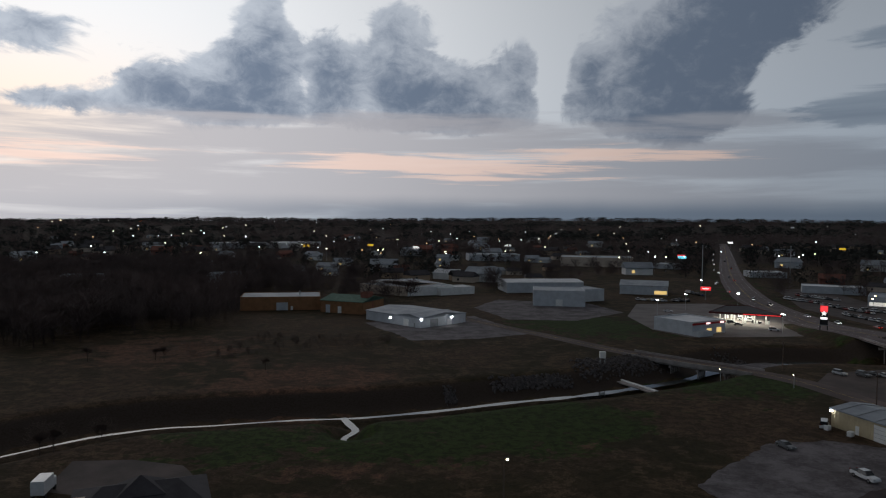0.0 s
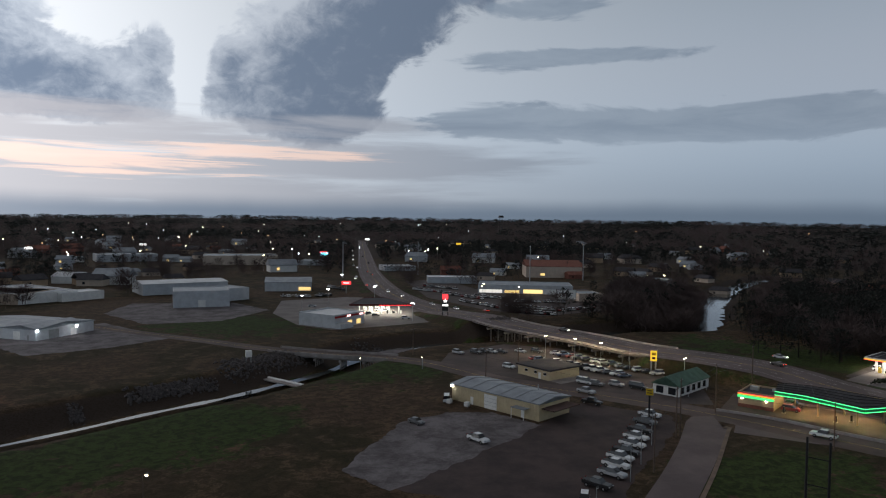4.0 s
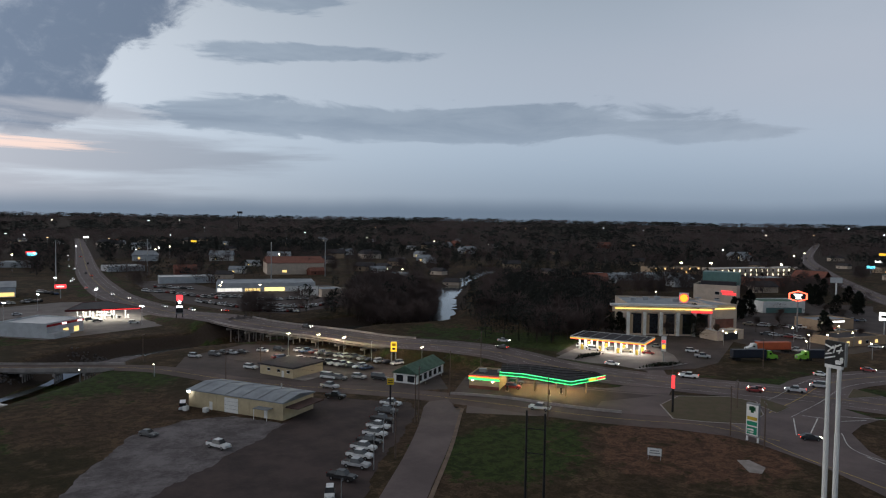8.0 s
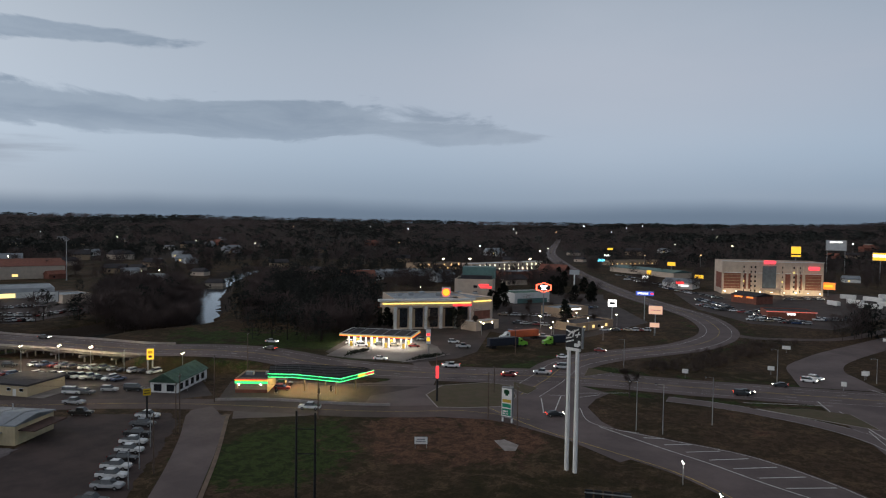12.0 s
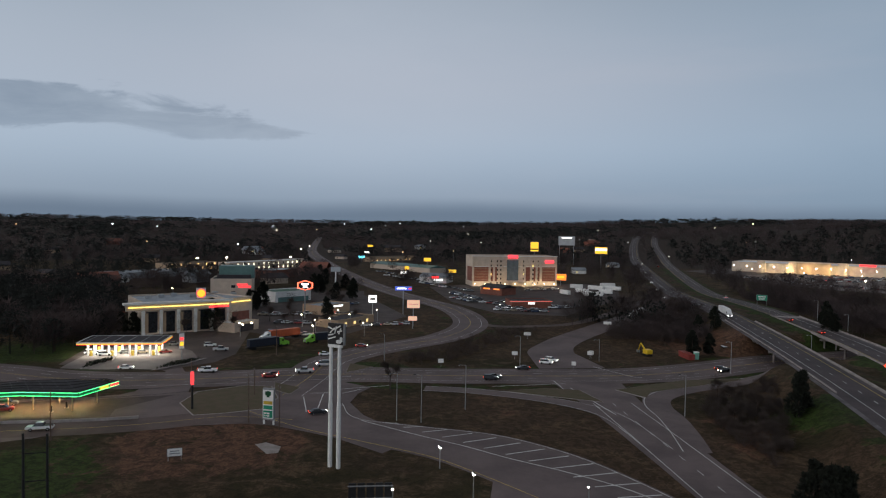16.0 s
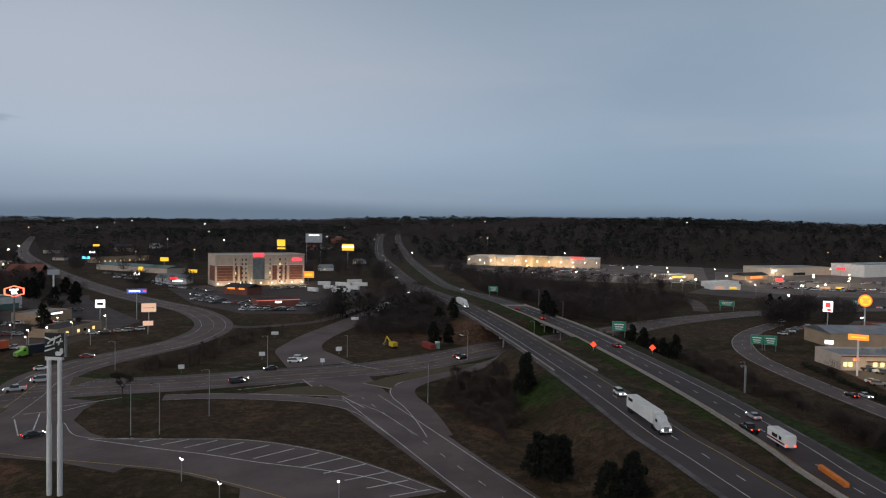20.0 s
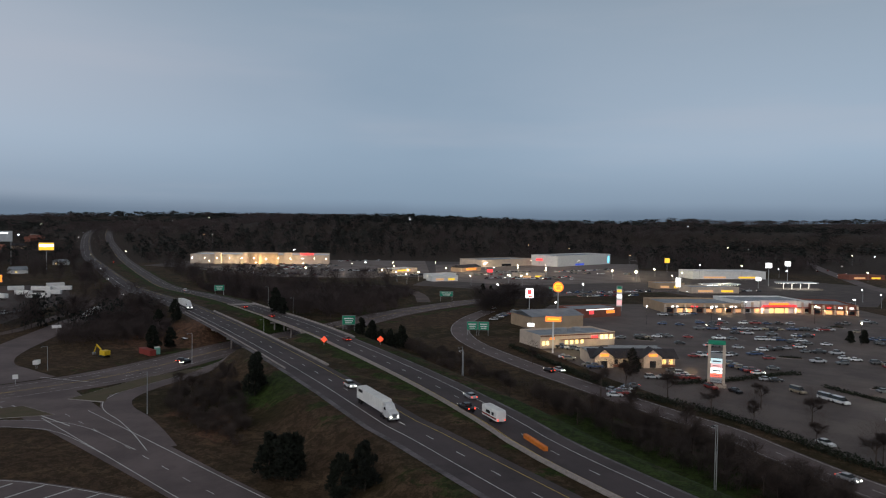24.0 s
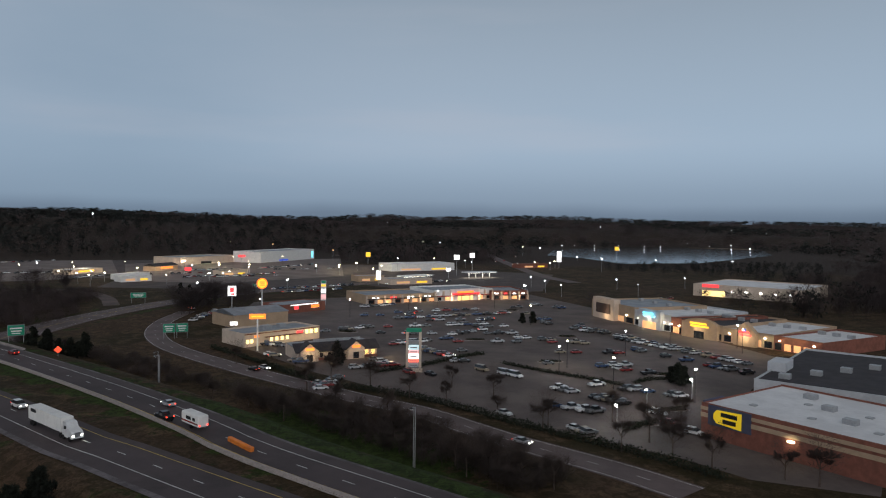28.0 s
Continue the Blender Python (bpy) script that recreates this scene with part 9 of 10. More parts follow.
for x, y, w in ((312.9, -17.5, 3.2), (264.4, -10.3, 2.2), (355.0, -59.1, 4), (268.9, -38.6, 2), (245.7, 16.0, 2), (270.3, -39.2, 2), (247.8, -30.1, 1.6)):
    pole_sign("small_sign", x, y, 3.0, w, 1.5, WHITE_SHEET, "back of a small pale road sign", thick=0.1, pole_r=0.06)
# construction yard by the bridge
ex = thing("excavator", 279.6, -62.0, 0, 20, "yellow excavator parked on bare earth", "excavator")
part("track", boxes((0, -1.0, 0, 4, 0.6, 0.9), bevel=0.2), BLACK, ex)
part("track", boxes((0, 1.0, 0, 4, 0.6, 0.9), bevel=0.2), BLACK, ex)
part("house", boxes((-0.5, 0, 0.9, 3.2, 2.5, 1.7), bevel=0.15), SIGN_YELLOW, ex)
part("boom", tube(bmesh.new(), (1, 0, 2), (4.5, 0, 4.2), 0.3, 0.25, 6), SIGN_YELLOW, ex)
part("stick", tube(bmesh.new(), (4.5, 0, 4.2), (6.2, 0, 1.2), 0.25, 0.2, 6), SIGN_YELLOW, ex)
part("bucket", boxes((6.2, 0, 0.3, 1.0, 1.2, 1.0), bevel=0.15), GREY_METAL, ex)
sk = thing("skip", 277.2, -76.5, 0, 10, "red steel waste skip by the street", "container")
part("body", boxes((0, 0, 0, 9, 2.4, 2.0), bevel=0.05), material("red_skip_paint", (0.28, 0.05, 0.04), None, 0.4, 0.6), sk)
part("rim", boxes((0, 0, 2.0, 9.2, 2.6, 0.12)), material("red_skip_paint", (0.28, 0.05, 0.04)), sk)
tb = thing("portable_toilet", 275.4, -79.6, 0, 10, "pale green portable toilet beside the skip", "toilet")
part("cabin", boxes((0, 0, 0, 1.6, 1.6, 2.6), bevel=0.08), material("mint_plastic", (0.25, 0.55, 0.45), None, 0.5, 0.5), tb)
part("roof", boxes((0, 0, 2.6, 1.7, 1.7, 0.2), bevel=0.05), WHITE, tb)
vehicle("van", "white", 295.0, -96.0, 0, False, 0.05)
# yard sign and lamps in the foreground grass
fs = thing("slat_fence_sign", 123.6, 20.2, 0, 100, "dark slatted board on posts in the grass", "sign")
for k in range(5):
    part("slat", boxes((-3.2 + k * 1.6, 0, 0.6, 1.3, 0.2, 3.2)), BLACK, fs)
part("rail", boxes((0, 0.2, 1.0, 8, 0.15, 0.2), (0, 0.2, 3.2, 8, 0.15, 0.2)), GREY_METAL, fs)
for x, y, w_ in ((143.3, 9.2, 0), (128.5, 2.0, 140), (119.0, 15.6, 60), (123.8, -18.2, 60)):
    street_lamp(x, y, 4.5, 10, glow("bright_spot", (1.0, 0.96, 0.80), 30), w_, 0.45, 2 if w_ != 60 else 1, 0.5, None, "short post with a pair of bright spotlights", "yard spotlights")
lot("spot_drive", [(122.7, -0.8), (141.7, -1.9), (135.9, -5.2), (127.8, -13.0), (118.3, -14.5)], ASPHALT, 0.05, "short asphalt drive beside the ramp")
lot("slab", [(153.9, 51.2), (155.7, 49.3), (153.1, 45.1), (148.8, 44.5), (147.9, 46.7)], CONCRETE, 0.06, "small pale concrete slab in bare earth", "slab")


# ================================================================ the south-east: shopping plaza and lake
# roadside sign of the plaza
PH2 = 14.7
ps = thing("plaza_sign", 123.4, -207.5, 0, 0, "tall plaza sign with two stone pillars and lit panels", "sign")
sx, sy = 123.4, -207.5
ps.matrix_world = pose(sx, sy, 0, 0, 0, math.degrees(math.atan2(sy, sx)) - 90)
for s in (-1, 1):
    part("pillar", boxes((s * 2.2, 0, 0, 0.9, 1.2, PH2 - 1), bevel=0.05), BEIGE, ps)
part("base", boxes((0, 0, 0, 6.2, 1.8, 1.1), bevel=0.08), BEIGE, ps)
part("cap", boxes((0, 0, PH2 - 1, 5.2, 1.4, 1.3), bevel=0.1), SIGN_GREEN, ps)
for i, (z, hh, m) in enumerate(((1.6, 1.5, PALE_METAL), (3.4, 1.0, glow("red_strip", (1.0, 0.15, 0.1), 1.5)), (4.6, 1.6, WHITE_GLOW), (6.5, 0.9, glow("pink_strip", (1.0, 0.5, 0.5), 0.8)), (7.6, 1.6, glow("pale_cyan", (0.6, 0.8, 0.85), 0.8)), (9.5, 1.4, GREY_METAL))):
    if z + hh < PH2 - 1.2:
        pn = part("panel", boxes((0, 0, z, 3.4, 0.8, hh)), m, ps)
        part("lettering", boxes((0, -0.45, z + hh * 0.35, 2.4, 0.06, hh * 0.3)), GREY_METAL, pn)

# dark-roofed steak restaurant with two gables
a, b = (166.5, -198.5), (148.6, -224.5)
c, L, turn = between(a, b)
back = Vector((-math.sin(radians(turn)), math.cos(radians(turn))))
sr = thing("gabled_restaurant", c.x + back.x * 9, c.y + back.y * 9, 0, turn, "cream restaurant with a dark roof and two lit gables", "restaurant")
part("wall", boxes((0, -6.9, 0, L - 0.6, 0.3, 3.6)), BEIGE, sr)
for s in (-1, 1):
    part("wall", boxes((s * (L / 2 - 0.45), 1, 0, 0.3, 15.5, 4.2)), BEIGE, sr)
part("wall", boxes((0, 8.9, 0, L - 0.6, 0.3, 4.6)), TAN, sr)
part("plinth", boxes((0, -7.1, 0, L - 0.4, 0.2, 0.9)), BRICK, sr)
bm = prism([(-8.4, 3.2), (-8.4, 3.5), (-3.6, 6.1), (-3.2, 6.1), (-3.2, 5.6), (-3.6, 5.6)], -L / 2 - 0.5, L / 2 + 0.5)
bmesh.ops.transform(bm, verts=bm.verts[:], matrix=Matrix(((0, 0, 1, 0), (1, 0, 0, 0), (0, 1, 0, 0), (0, 0, 0, 1))))
part("front_roof", bm, ROOF_DARK, sr)
part("flat_roof", boxes((0, 2.9, 4.4, L - 0.8, 11.6, 0.2)), ROOF_GREY, sr)
part("roof_screen", boxes((0, -3.0, 4.5, L * 0.94, 0.25, 1.5), (L * 0.1, 3.5, 4.55, L * 0.6, 0.25, 1.5)), GALV, sr)
for u in (-0.36, 0.20):
    bm = prism([(-3.3, 0), (3.3, 0), (3.3, 4.0), (0, 6.6), (-3.3, 4.0)], 0, 2.6)
    bmesh.ops.rotate(bm, verts=bm.verts[:], cent=(0, 0, 0), matrix=Matrix.Rotation(radians(90), 3, "X"))
    bmesh.ops.translate(bm, verts=bm.verts[:], vec=(u * L, -6.9, 0))
    gf = part("gable_front", bm, BEIGE, sr)
    for k in (-1, 1):
        bm = bmesh.new()
        bmesh.ops.create_cube(bm, size=1.0, matrix=Matrix.Translation((u * L + k * 1.85, -7.2, 5.5)) @ Matrix.Rotation(radians(k * 38.2), 4, "Y") @ Matrix.Diagonal((5.0, 5.8, 0.25, 1)))
        part("gable_roof", bm, ROOF_DARK, gf)
    part("lit_sign", boxes((u * L, -9.6, 4.2, 3.0, 0.15, 0.95), bevel=0.05), ORANGE_GLOW, gf)
    part("doorway", boxes((u * L, -9.55, 0.2, 2.2, 0.12, 2.4)), DARK_GLASS, gf)
for u in (-0.2, -0.1, 0.0, 0.36, 0.44):
    part("window", boxes((u * L, -7.1, 1.0, 1.3, 0.12, 1.7)), WINDOW_LIT if u > -0.05 else DARK_GLASS, sr)
# fast-food house with yellow windows
a, b = (204.3, -211.2), (194.4, -246.3)
FOOD_YELLOW = glow("pale_yellow_window", (1.0, 0.80, 0.36), 1.7)
ff = plain_block("fast_food_house", a, b, 18, 5.6, BEIGE, ROOF_GREY, "beige fast-food restaurant with yellow lit windows", "restaurant", parapet=0.6, windows=tuple((u, 1.3, 1.5, 1.5, FOOD_YELLOW) for u in (0.04, 0.09, 0.34, 0.41, 0.48, 0.55)) + ((0.72, 3.2, 1.1, 3.4, RED_GLOW), (0.15, 2.2, 0.9, 3.6, ORANGE_GLOW)) + tuple((u, 1.5, 1.7, 2.9, FOOD_YELLOW) for u in (0.82, 0.88, 0.95)))
ffw = between(a, b)[1]
part("awning", boxes((0, -9.6, 3.3, ffw * 0.5, 1.2, 0.2)), material("rust_awning", (0.20, 0.07, 0.04), None, 0.5, 0.7), ff)
part("cornice_band", boxes((0, -9.15, 5.0, ffw + 0.2, 0.25, 0.35)), material("rust_awning", (0.20, 0.07, 0.04)), ff)
for k, bx_ in enumerate(((-3, 0, 5.0, 4, 3, 1.8), (6, 2, 5.0, 3, 3, 1.5))):
    part("roof_unit", boxes(bx_), GALV, ff)
# bare lights with no fittings, added to warm the restaurant fronts
for x, y, w_ in ((196.5, -214.5, 700), (191.5, -225.0, 800), (188.5, -239.0, 1400), (160.7, -199.5, 450), (154.5, -207.5, 350), (147.0, -217.5, 600), (143.0, -224.5, 400)):
    point_lamp(x, y, 3.4, w_, (1.0, 0.72, 0.36), 0.4)
pole_sign("orange_sign", 195.0, -208.6, 14.7, 6.6, 2.2, ORANGE_GLOW, "orange glowing sign box on a tall white pole", pole_mat=WHITE, pole_r=0.35, bars=((0, 0.4, 0.7, 0.2, YELLOW_GLOW),))
g1 = plain_block("grill_house", (246.1, -248.0), (238.0, -276.3), 22, 6, TAN, ROOF_GREY, "brown restaurant with a grey slanting roof", roof_rise=2.2)
g2 = plain_block("chicken_house", (262.6, -300.9), (257.1, -330.8), 18, 5, BRICK, ROOF_GREY, "low restaurant with red and orange neon edges", parapet=0.4, windows=((0.3, 3, 1.6, 2.0, RED_GLOW), (0.75, 6, 1.6, 2.0, ORANGE_GLOW), (0.5, 20, 0.4, 4.2, WHITE_GLOW)))
pole_sign("red_white_sign", 274.3, -274.3, 17.0, 4.4, 5.6, WHITE_GLOW, "white sign with a red emblem on a pole", bars=((0, 0.4, 0.5, 0.45, RED_GLOW), (0.1, 0.1, 0.4, 0.2, RED_GLOW)))
sx, sy = 262.8, -284.4
bs = thing("round_sign", sx, sy, 0, math.degrees(math.atan2(sy, sx)) - 90, "glowing orange round sign on a tall post", "sign")
RH = 18.1
part("pole", tube(bmesh.new(), (0, 0, 0), (0, 0, RH - 2.6), 0.35, None, 8), GALV, bs)
part("disc", tube(bmesh.new(), (0, -0.5, RH), (0, 0.5, RH), 2.8, 2.8, 24), glow("orange_disc", (1.0, 0.22, 0.025), 1.4), bs)
part("ring", tube(bmesh.new(), (0, -0.62, RH), (0, -0.5, RH), 2.25, 2.25, 24), YELLOW_GLOW, bs)
part("emblem", boxes((0.2, -0.7, RH + 0.5, 3.0, 0.1, 0.6), (0.2, -0.7, RH - 0.4, 2.2, 0.1, 0.6), (0.2, -0.7, RH - 1.3, 2.6, 0.1, 0.6)), ORANGE_GLOW, bs)
pole_sign("fuel_price_tower", 272.4, -348.7, 15.5, 3.4, 13, WHITE_SHEET, "narrow lit price tower with a green top", poles=2, gap=1.2, bars=((0, 0.85, 0.8, 0.12, SIGN_GREEN), (0, 0.7, 0.8, 0.10, YELLOW_GLOW), (0, 0.42, 0.8, 0.16, WHITE_GLOW), (0, 0.1, 0.8, 0.22, glow("pink_strip", (1.0, 0.5, 0.5), 0.8))))
pole_sign("white_sign", 237.3, -238.5, 5, 3.4, 1.8, WHITE_GLOW, "small white lit sign by the road", bars=((0, 0.4, 0.6, 0.2, RED_GLOW),))

# shop row across the lot
for nm, a, b, h, m, bars_ in (("shop_row", (252.7, -366.6), (226.5, -408.1), 5.8, TAN, 0), ("red_front_store", (227.0, -407.6), (203.8, -447.8), 7.2, WHITE, 1), ("shop_row", (200.6, -441.0), (182.0, -458.1), 6.2, BRICK, 2)):
    s_ = plain_block(nm, a, b, 34, h, m, ROOF_GREY, {0: "long beige shop row with lit windows", 1: "large white store with a red glowing sign", 2: "brick shop row with warm windows"}[bars_], parapet=0.8)
    L = between(a, b)[1]
    nwin = max(4, int(L / 6))
    for k in range(nwin):
        x0 = (k + 0.5) / nwin * L - L / 2
        if bars_ != 1:
            part("front_panel", boxes((x0, -17.12, 0.2, L / nwin * 0.72, 0.2, h - 3.0)), (BRICK, TAN, ORANGE_BRICK, BRICK)[k % 4], s_)
        part("shop_window", boxes((x0, -17.26, 0.5, L / nwin * 0.55, 0.15, 2.1)), glow("shop_light", (1.0, 0.52, 0.24), 0.55) if k % 3 else DARK_GLASS, s_)
    part("awning", boxes((0, -18.2, 3.2, L, 2.4, 0.35)), ROOF_DARK if bars_ != 1 else material("red_awning", (0.35, 0.03, 0.03), None, 0.5, 0.6), s_)
    for k in range(nwin + 1):
        part("pier", boxes((k / nwin * L - L / 2, -17.6, 0, 1.0, 1.0, h - 0.6)), BEIGE, s_)
        part("column", boxes((k / nwin * L - L / 2, -19.2, 0, 0.5, 0.5, 3.2)), BEIGE, s_)
    if bars_ == 1:
        part("front_bay", boxes((0, -18.0, 0, L * 0.5, 1.6, h + 0.6)), WHITE, s_)
        part("lettering", boxes((0, -18.9, h - 2.6, L * 0.28, 0.3, 1.7)), ORANGE_GLOW, s_)
        part("lit_strip", boxes((0, -19.6, 4.2, L * 0.46, 1.6, 0.9)), glow("deep_red_strip", (0.9, 0.03, 0.04), 1.1), s_)
        part("entrance", boxes((0, -18.9, 0.3, L * 0.26, 0.2, 3.0)), WINDOW_LIT, s_)
    else:
        for k in range(4):
            part("lettering", boxes(((k + 0.5) / 4 * L - L / 2, -17.3, h - 2.3, L * 0.09, 0.2, 0.8)), (WHITE_GLOW, RED_GLOW, WHITE_GLOW, WHITE_GLOW)[k], s_)
    for k in range(2):
        c = s_.matrix_world @ Vector(((k - 0.5) * L * 0.5, -20.5, 2.6))
        point_lamp(c.x, c.y, c.z, 800, (1.0, 0.70, 0.40), 1.0)

# shops along the far right side
def facade(nm, a, b, h, depth, wall, roof, label, sign=None, extra=""):
    t = plain_block(nm, a, b, depth, h, wall, roof, label, parapet=0.7)
    L = between(a, b)[1]
    for k in range(5):
        part("shop_window", boxes(((k + 0.5) / 5 * L - L / 2, -depth / 2 - 0.05, 0.4, L / 5 * 0.7, 0.15, 2.8)), glow("shop_light", (1.0, 0.52, 0.24), 0.55) if k in (1, 2, 3) else DARK_GLASS, t)
    if extra == "tower":
        part("tower", boxes((-L * 0.1, -depth / 2 - 1.0, 0, L * 0.5, 4, h + 2.5)), BEIGE, t)
        part("dark_panel", boxes((-L * 0.1, -depth / 2 - 3.1, h * 0.35, L * 0.34, 0.2, h * 0.6)), material("dark_brown_panel", (0.06, 0.04, 0.035), None, 0.4, 0.7), t)
    if extra == "portal":
        part("portal", boxes((0, -depth / 2 - 0.8, 0, L * 0.6, 2, h + 1.5)), PALE_METAL, t)
        part("opening", boxes((0, -depth / 2 - 1.85, 0, L * 0.36, 0.2, 3.6)), glow("shop_light", (1.0, 0.52, 0.24), 0.55), t)
    if extra == "arch":
        out = [(-L * 0.42, 0), (L * 0.42, 0), (L * 0.42, h - 1)] + [(L * 0.42 * math.cos(q * math.pi / 10), h - 1 + 3.2 * math.sin(q * math.pi / 10)) for q in range(1, 10)] + [(-L * 0.42, h - 1)]
        bm = prism(out, 0, 2.4)
        bmesh.ops.rotate(bm, verts=bm.verts[:], cent=(0, 0, 0), matrix=Matrix.Rotation(radians(90), 3, "X"))
        bmesh.ops.translate(bm, verts=bm.verts[:], vec=(0, -depth / 2 + 0.4, 0))
        part("arch_front", bm, TAN, t)
        part("doorway", boxes((0, -depth / 2 - 2.05, 0, L * 0.24, 0.2, 3.4)), DARK_GLASS, t)
    if extra == "gable":
        out = [(-L * 0.22, 0), (L * 0.22, 0), (L * 0.22, h - 0.5), (0, h + 4.2), (-L * 0.22, h - 0.5)]
        bm = prism(out, 0, 3)
        bmesh.ops.rotate(bm, verts=bm.verts[:], cent=(0, 0, 0), matrix=Matrix.Rotation(radians(90), 3, "X"))
        bmesh.ops.translate(bm, verts=bm.verts[:], vec=(0, -depth / 2 + 0.5, 0))
        part("gable_front", bm, TAN, t)
        part("emblem", boxes((0, -depth / 2 - 2.65, h - 0.2, 1.6, 0.2, 1.6)), BLUE_GLOW, t)
    if sign:
        m, w_, z_ = sign
        part("lettering", boxes((0, -depth / 2 - 2.75, z_, L * w_, 0.25, 0.8), (0.03 * L, -depth / 2 - 2.75, z_ - 1.2, L * w_ * 1.1, 0.25, 0.7)), m, t)
    for s in (-0.35, 0.35):
        part("wall_lamp", boxes((s * L, -depth / 2 - 0.6, 4.0, 0.7, 0.5, 0.5)), LAMP_WARM, t)
    c = t.matrix_world @ Vector((0, -depth / 2 - 5, 4))
    point_lamp(c.x, c.y, c.z, 1000, (1.0, 0.74, 0.42), 0.8)
    for k in range(3):
        part("roof_unit", boxes((-L * 0.3 + k * L * 0.3, depth * 0.1, h - 0.7, 2.6, 2.0, 1.5)), GALV, t)
    return t


B0, B1, B2, B3, B4, B5, B6 = (119.1, -400.6), (87.6, -370.8), (66.0, -354.0), (60.1, -348.3), (40.5, -337.8), (19.2, -327.0), (1.0, -316.0)
facade("department_store", B0, B1, 9.0, 45, TAN, ROOF_GREY, "beige department store with a tall dark panel", None, "tower")
facade("craft_store", B1, B2, 8.0, 50, PALE_METAL, ROOF_WHITE, "pale store with a cyan glowing sign", (CYAN_GLOW, 0.28, 7.4), "portal")
facade("brick_store", B2, B3, 7.5, 50, BRICK, ROOF_DARK, "narrow red brick shop front")
facade("arched_store", B3, B4, 7.0, 50, TAN, ROOF_DARK, "beige store with a curved front and yellow sign", (YELLOW_GLOW, 0.4, 6.6), "arch")
facade("gabled_store", B4, B5, 6.2, 52, TAN, ROOF_WHITE, "brown store with a gabled front and red sign", (RED_GLOW, 0.2, 5.6), "gable")
facade("shop_end", B5, B6, 6.0, 45, BRICK, ROOF_WHITE, "brick shop row with warm lamps at its end")
bx = plain_block("outlying_store", (89.4, -563.5), (14.9, -547.1), 70, 9.0, BEIGE, ROOF_WHITE, "long beige store with red sign and wall lamps", parapet=0.6)
L = between((89.4, -563.5), (14.9, -547.1))[1]
part("lettering", boxes((-0.33 * L, -35.3, 7.0, 0.16 * L, 0.3, 2.2)), RED_GLOW, bx)
part("entrance", boxes((-0.3 * L, -35.2, 0.4, 0.22 * L, 0.2, 4.0)), glow("amber_show_window", (1.0, 0.72, 0.28), 2.4), bx)
for k in range(5):
    part("wall_lamp", boxes(((-0.12 + k * 0.13) * L, -35.4, 4.5, 1.4, 0.5, 0.7)), LAMP_WHITE, bx)

# electronics store with white roof and yellow tag, and the dark-roofed store behind it
a, b = (26.0, -180.4), (-13.7, -161.0)
es = plain_block("brick_store_large", a, b, 36, 8.2, BRICK, ROOF_WHITE, "large brick store with a white roof and yellow tag", parapet=0.35)
L = between(a, b)[1]
part("brown_band", boxes((0, -18.1, 4.9, L + 0.15, 0.25, 1.0), (0, -18.1, 6.6, L + 0.15, 0.25, 0.8)), TAN, es)
part("blue_panel", boxes((-L / 2 + L * 0.17, -18.12, 3.4, 11, 0.3, 4.7)), material("slate_blue_panel", (0.07, 0.08, 0.13), (0.055, 0.06, 0.1), 0.3, 0.7), es)
part("corner_panel", boxes((-L / 2 - 0.1, -13, 0, 0.4, 8, 8.6)), material("slate_blue_panel", (0.07, 0.08, 0.13)), es)
tagx = -L / 2 + L * 0.17
bm = prism([(-3.1, -1.5), (3.2, -1.9), (3.2, 1.9), (-3.1, 1.6), (-3.9, 0.6), (-3.9, -0.5)], 0, 0.3)
bmesh.ops.rotate(bm, verts=bm.verts[:], cent=(0, 0, 0), matrix=Matrix.Rotation(radians(90), 3, "X"))
bmesh.ops.translate(bm, verts=bm.verts[:], vec=(tagx, -18.3, 5.7))
tg = part("yellow_tag", bm, glow("tag_yellow", (0.9, 0.62, 0.02), 0.35), es)
part("lettering", boxes((tagx + 0.2, -18.66, 6.0, 4.2, 0.06, 1.0), (tagx + 0.3, -18.66, 4.5, 3.4, 0.06, 1.0)), BLACK, tg)
part("entry_lamp", boxes((tagx + 15, -18.6, 4.2, 1.4, 0.5, 0.35)), LAMP_WARM, es)
for k in range(8):
    part("skylight", boxes((-L / 2 + 8 + k * 7, -9 + (k % 2) * 12, 7.65, 1.6, 1.6, 0.5), bevel=0.1), GALV, es)
    part("roof_unit", boxes((-L / 2 + 12 + k * 8.5, 10 - (k % 3) * 8, 7.65, 2.8, 2.2, 1.4)), GALV, es)
part("side_lamp", boxes((-L / 2 - 0.5, -15, 4.6, 0.5, 0.8, 0.5)), LAMP_WARM, es)
dr = plain_block("dark_roof_store", (17.3, -214.9), (-22.0, -208.2), 66, 8.6, PALE_METAL, ROOF_DARK, "store with a broad dark roof behind the brick store", parapet=0.5)
L = between((17.3, -214.9), (-22.0, -208.2))[1]
for k in range(9):
    part("roof_unit", boxes((-L / 2 + 6 + k * 6, -24 + (k * 11) % 50, 8.0, 3.0, 2.4, 1.5)), GALV, dr)
part("front_parapet", boxes((-L * 0.46, -10, 7.8, 5, 10, 3)), PALE_METAL, dr)

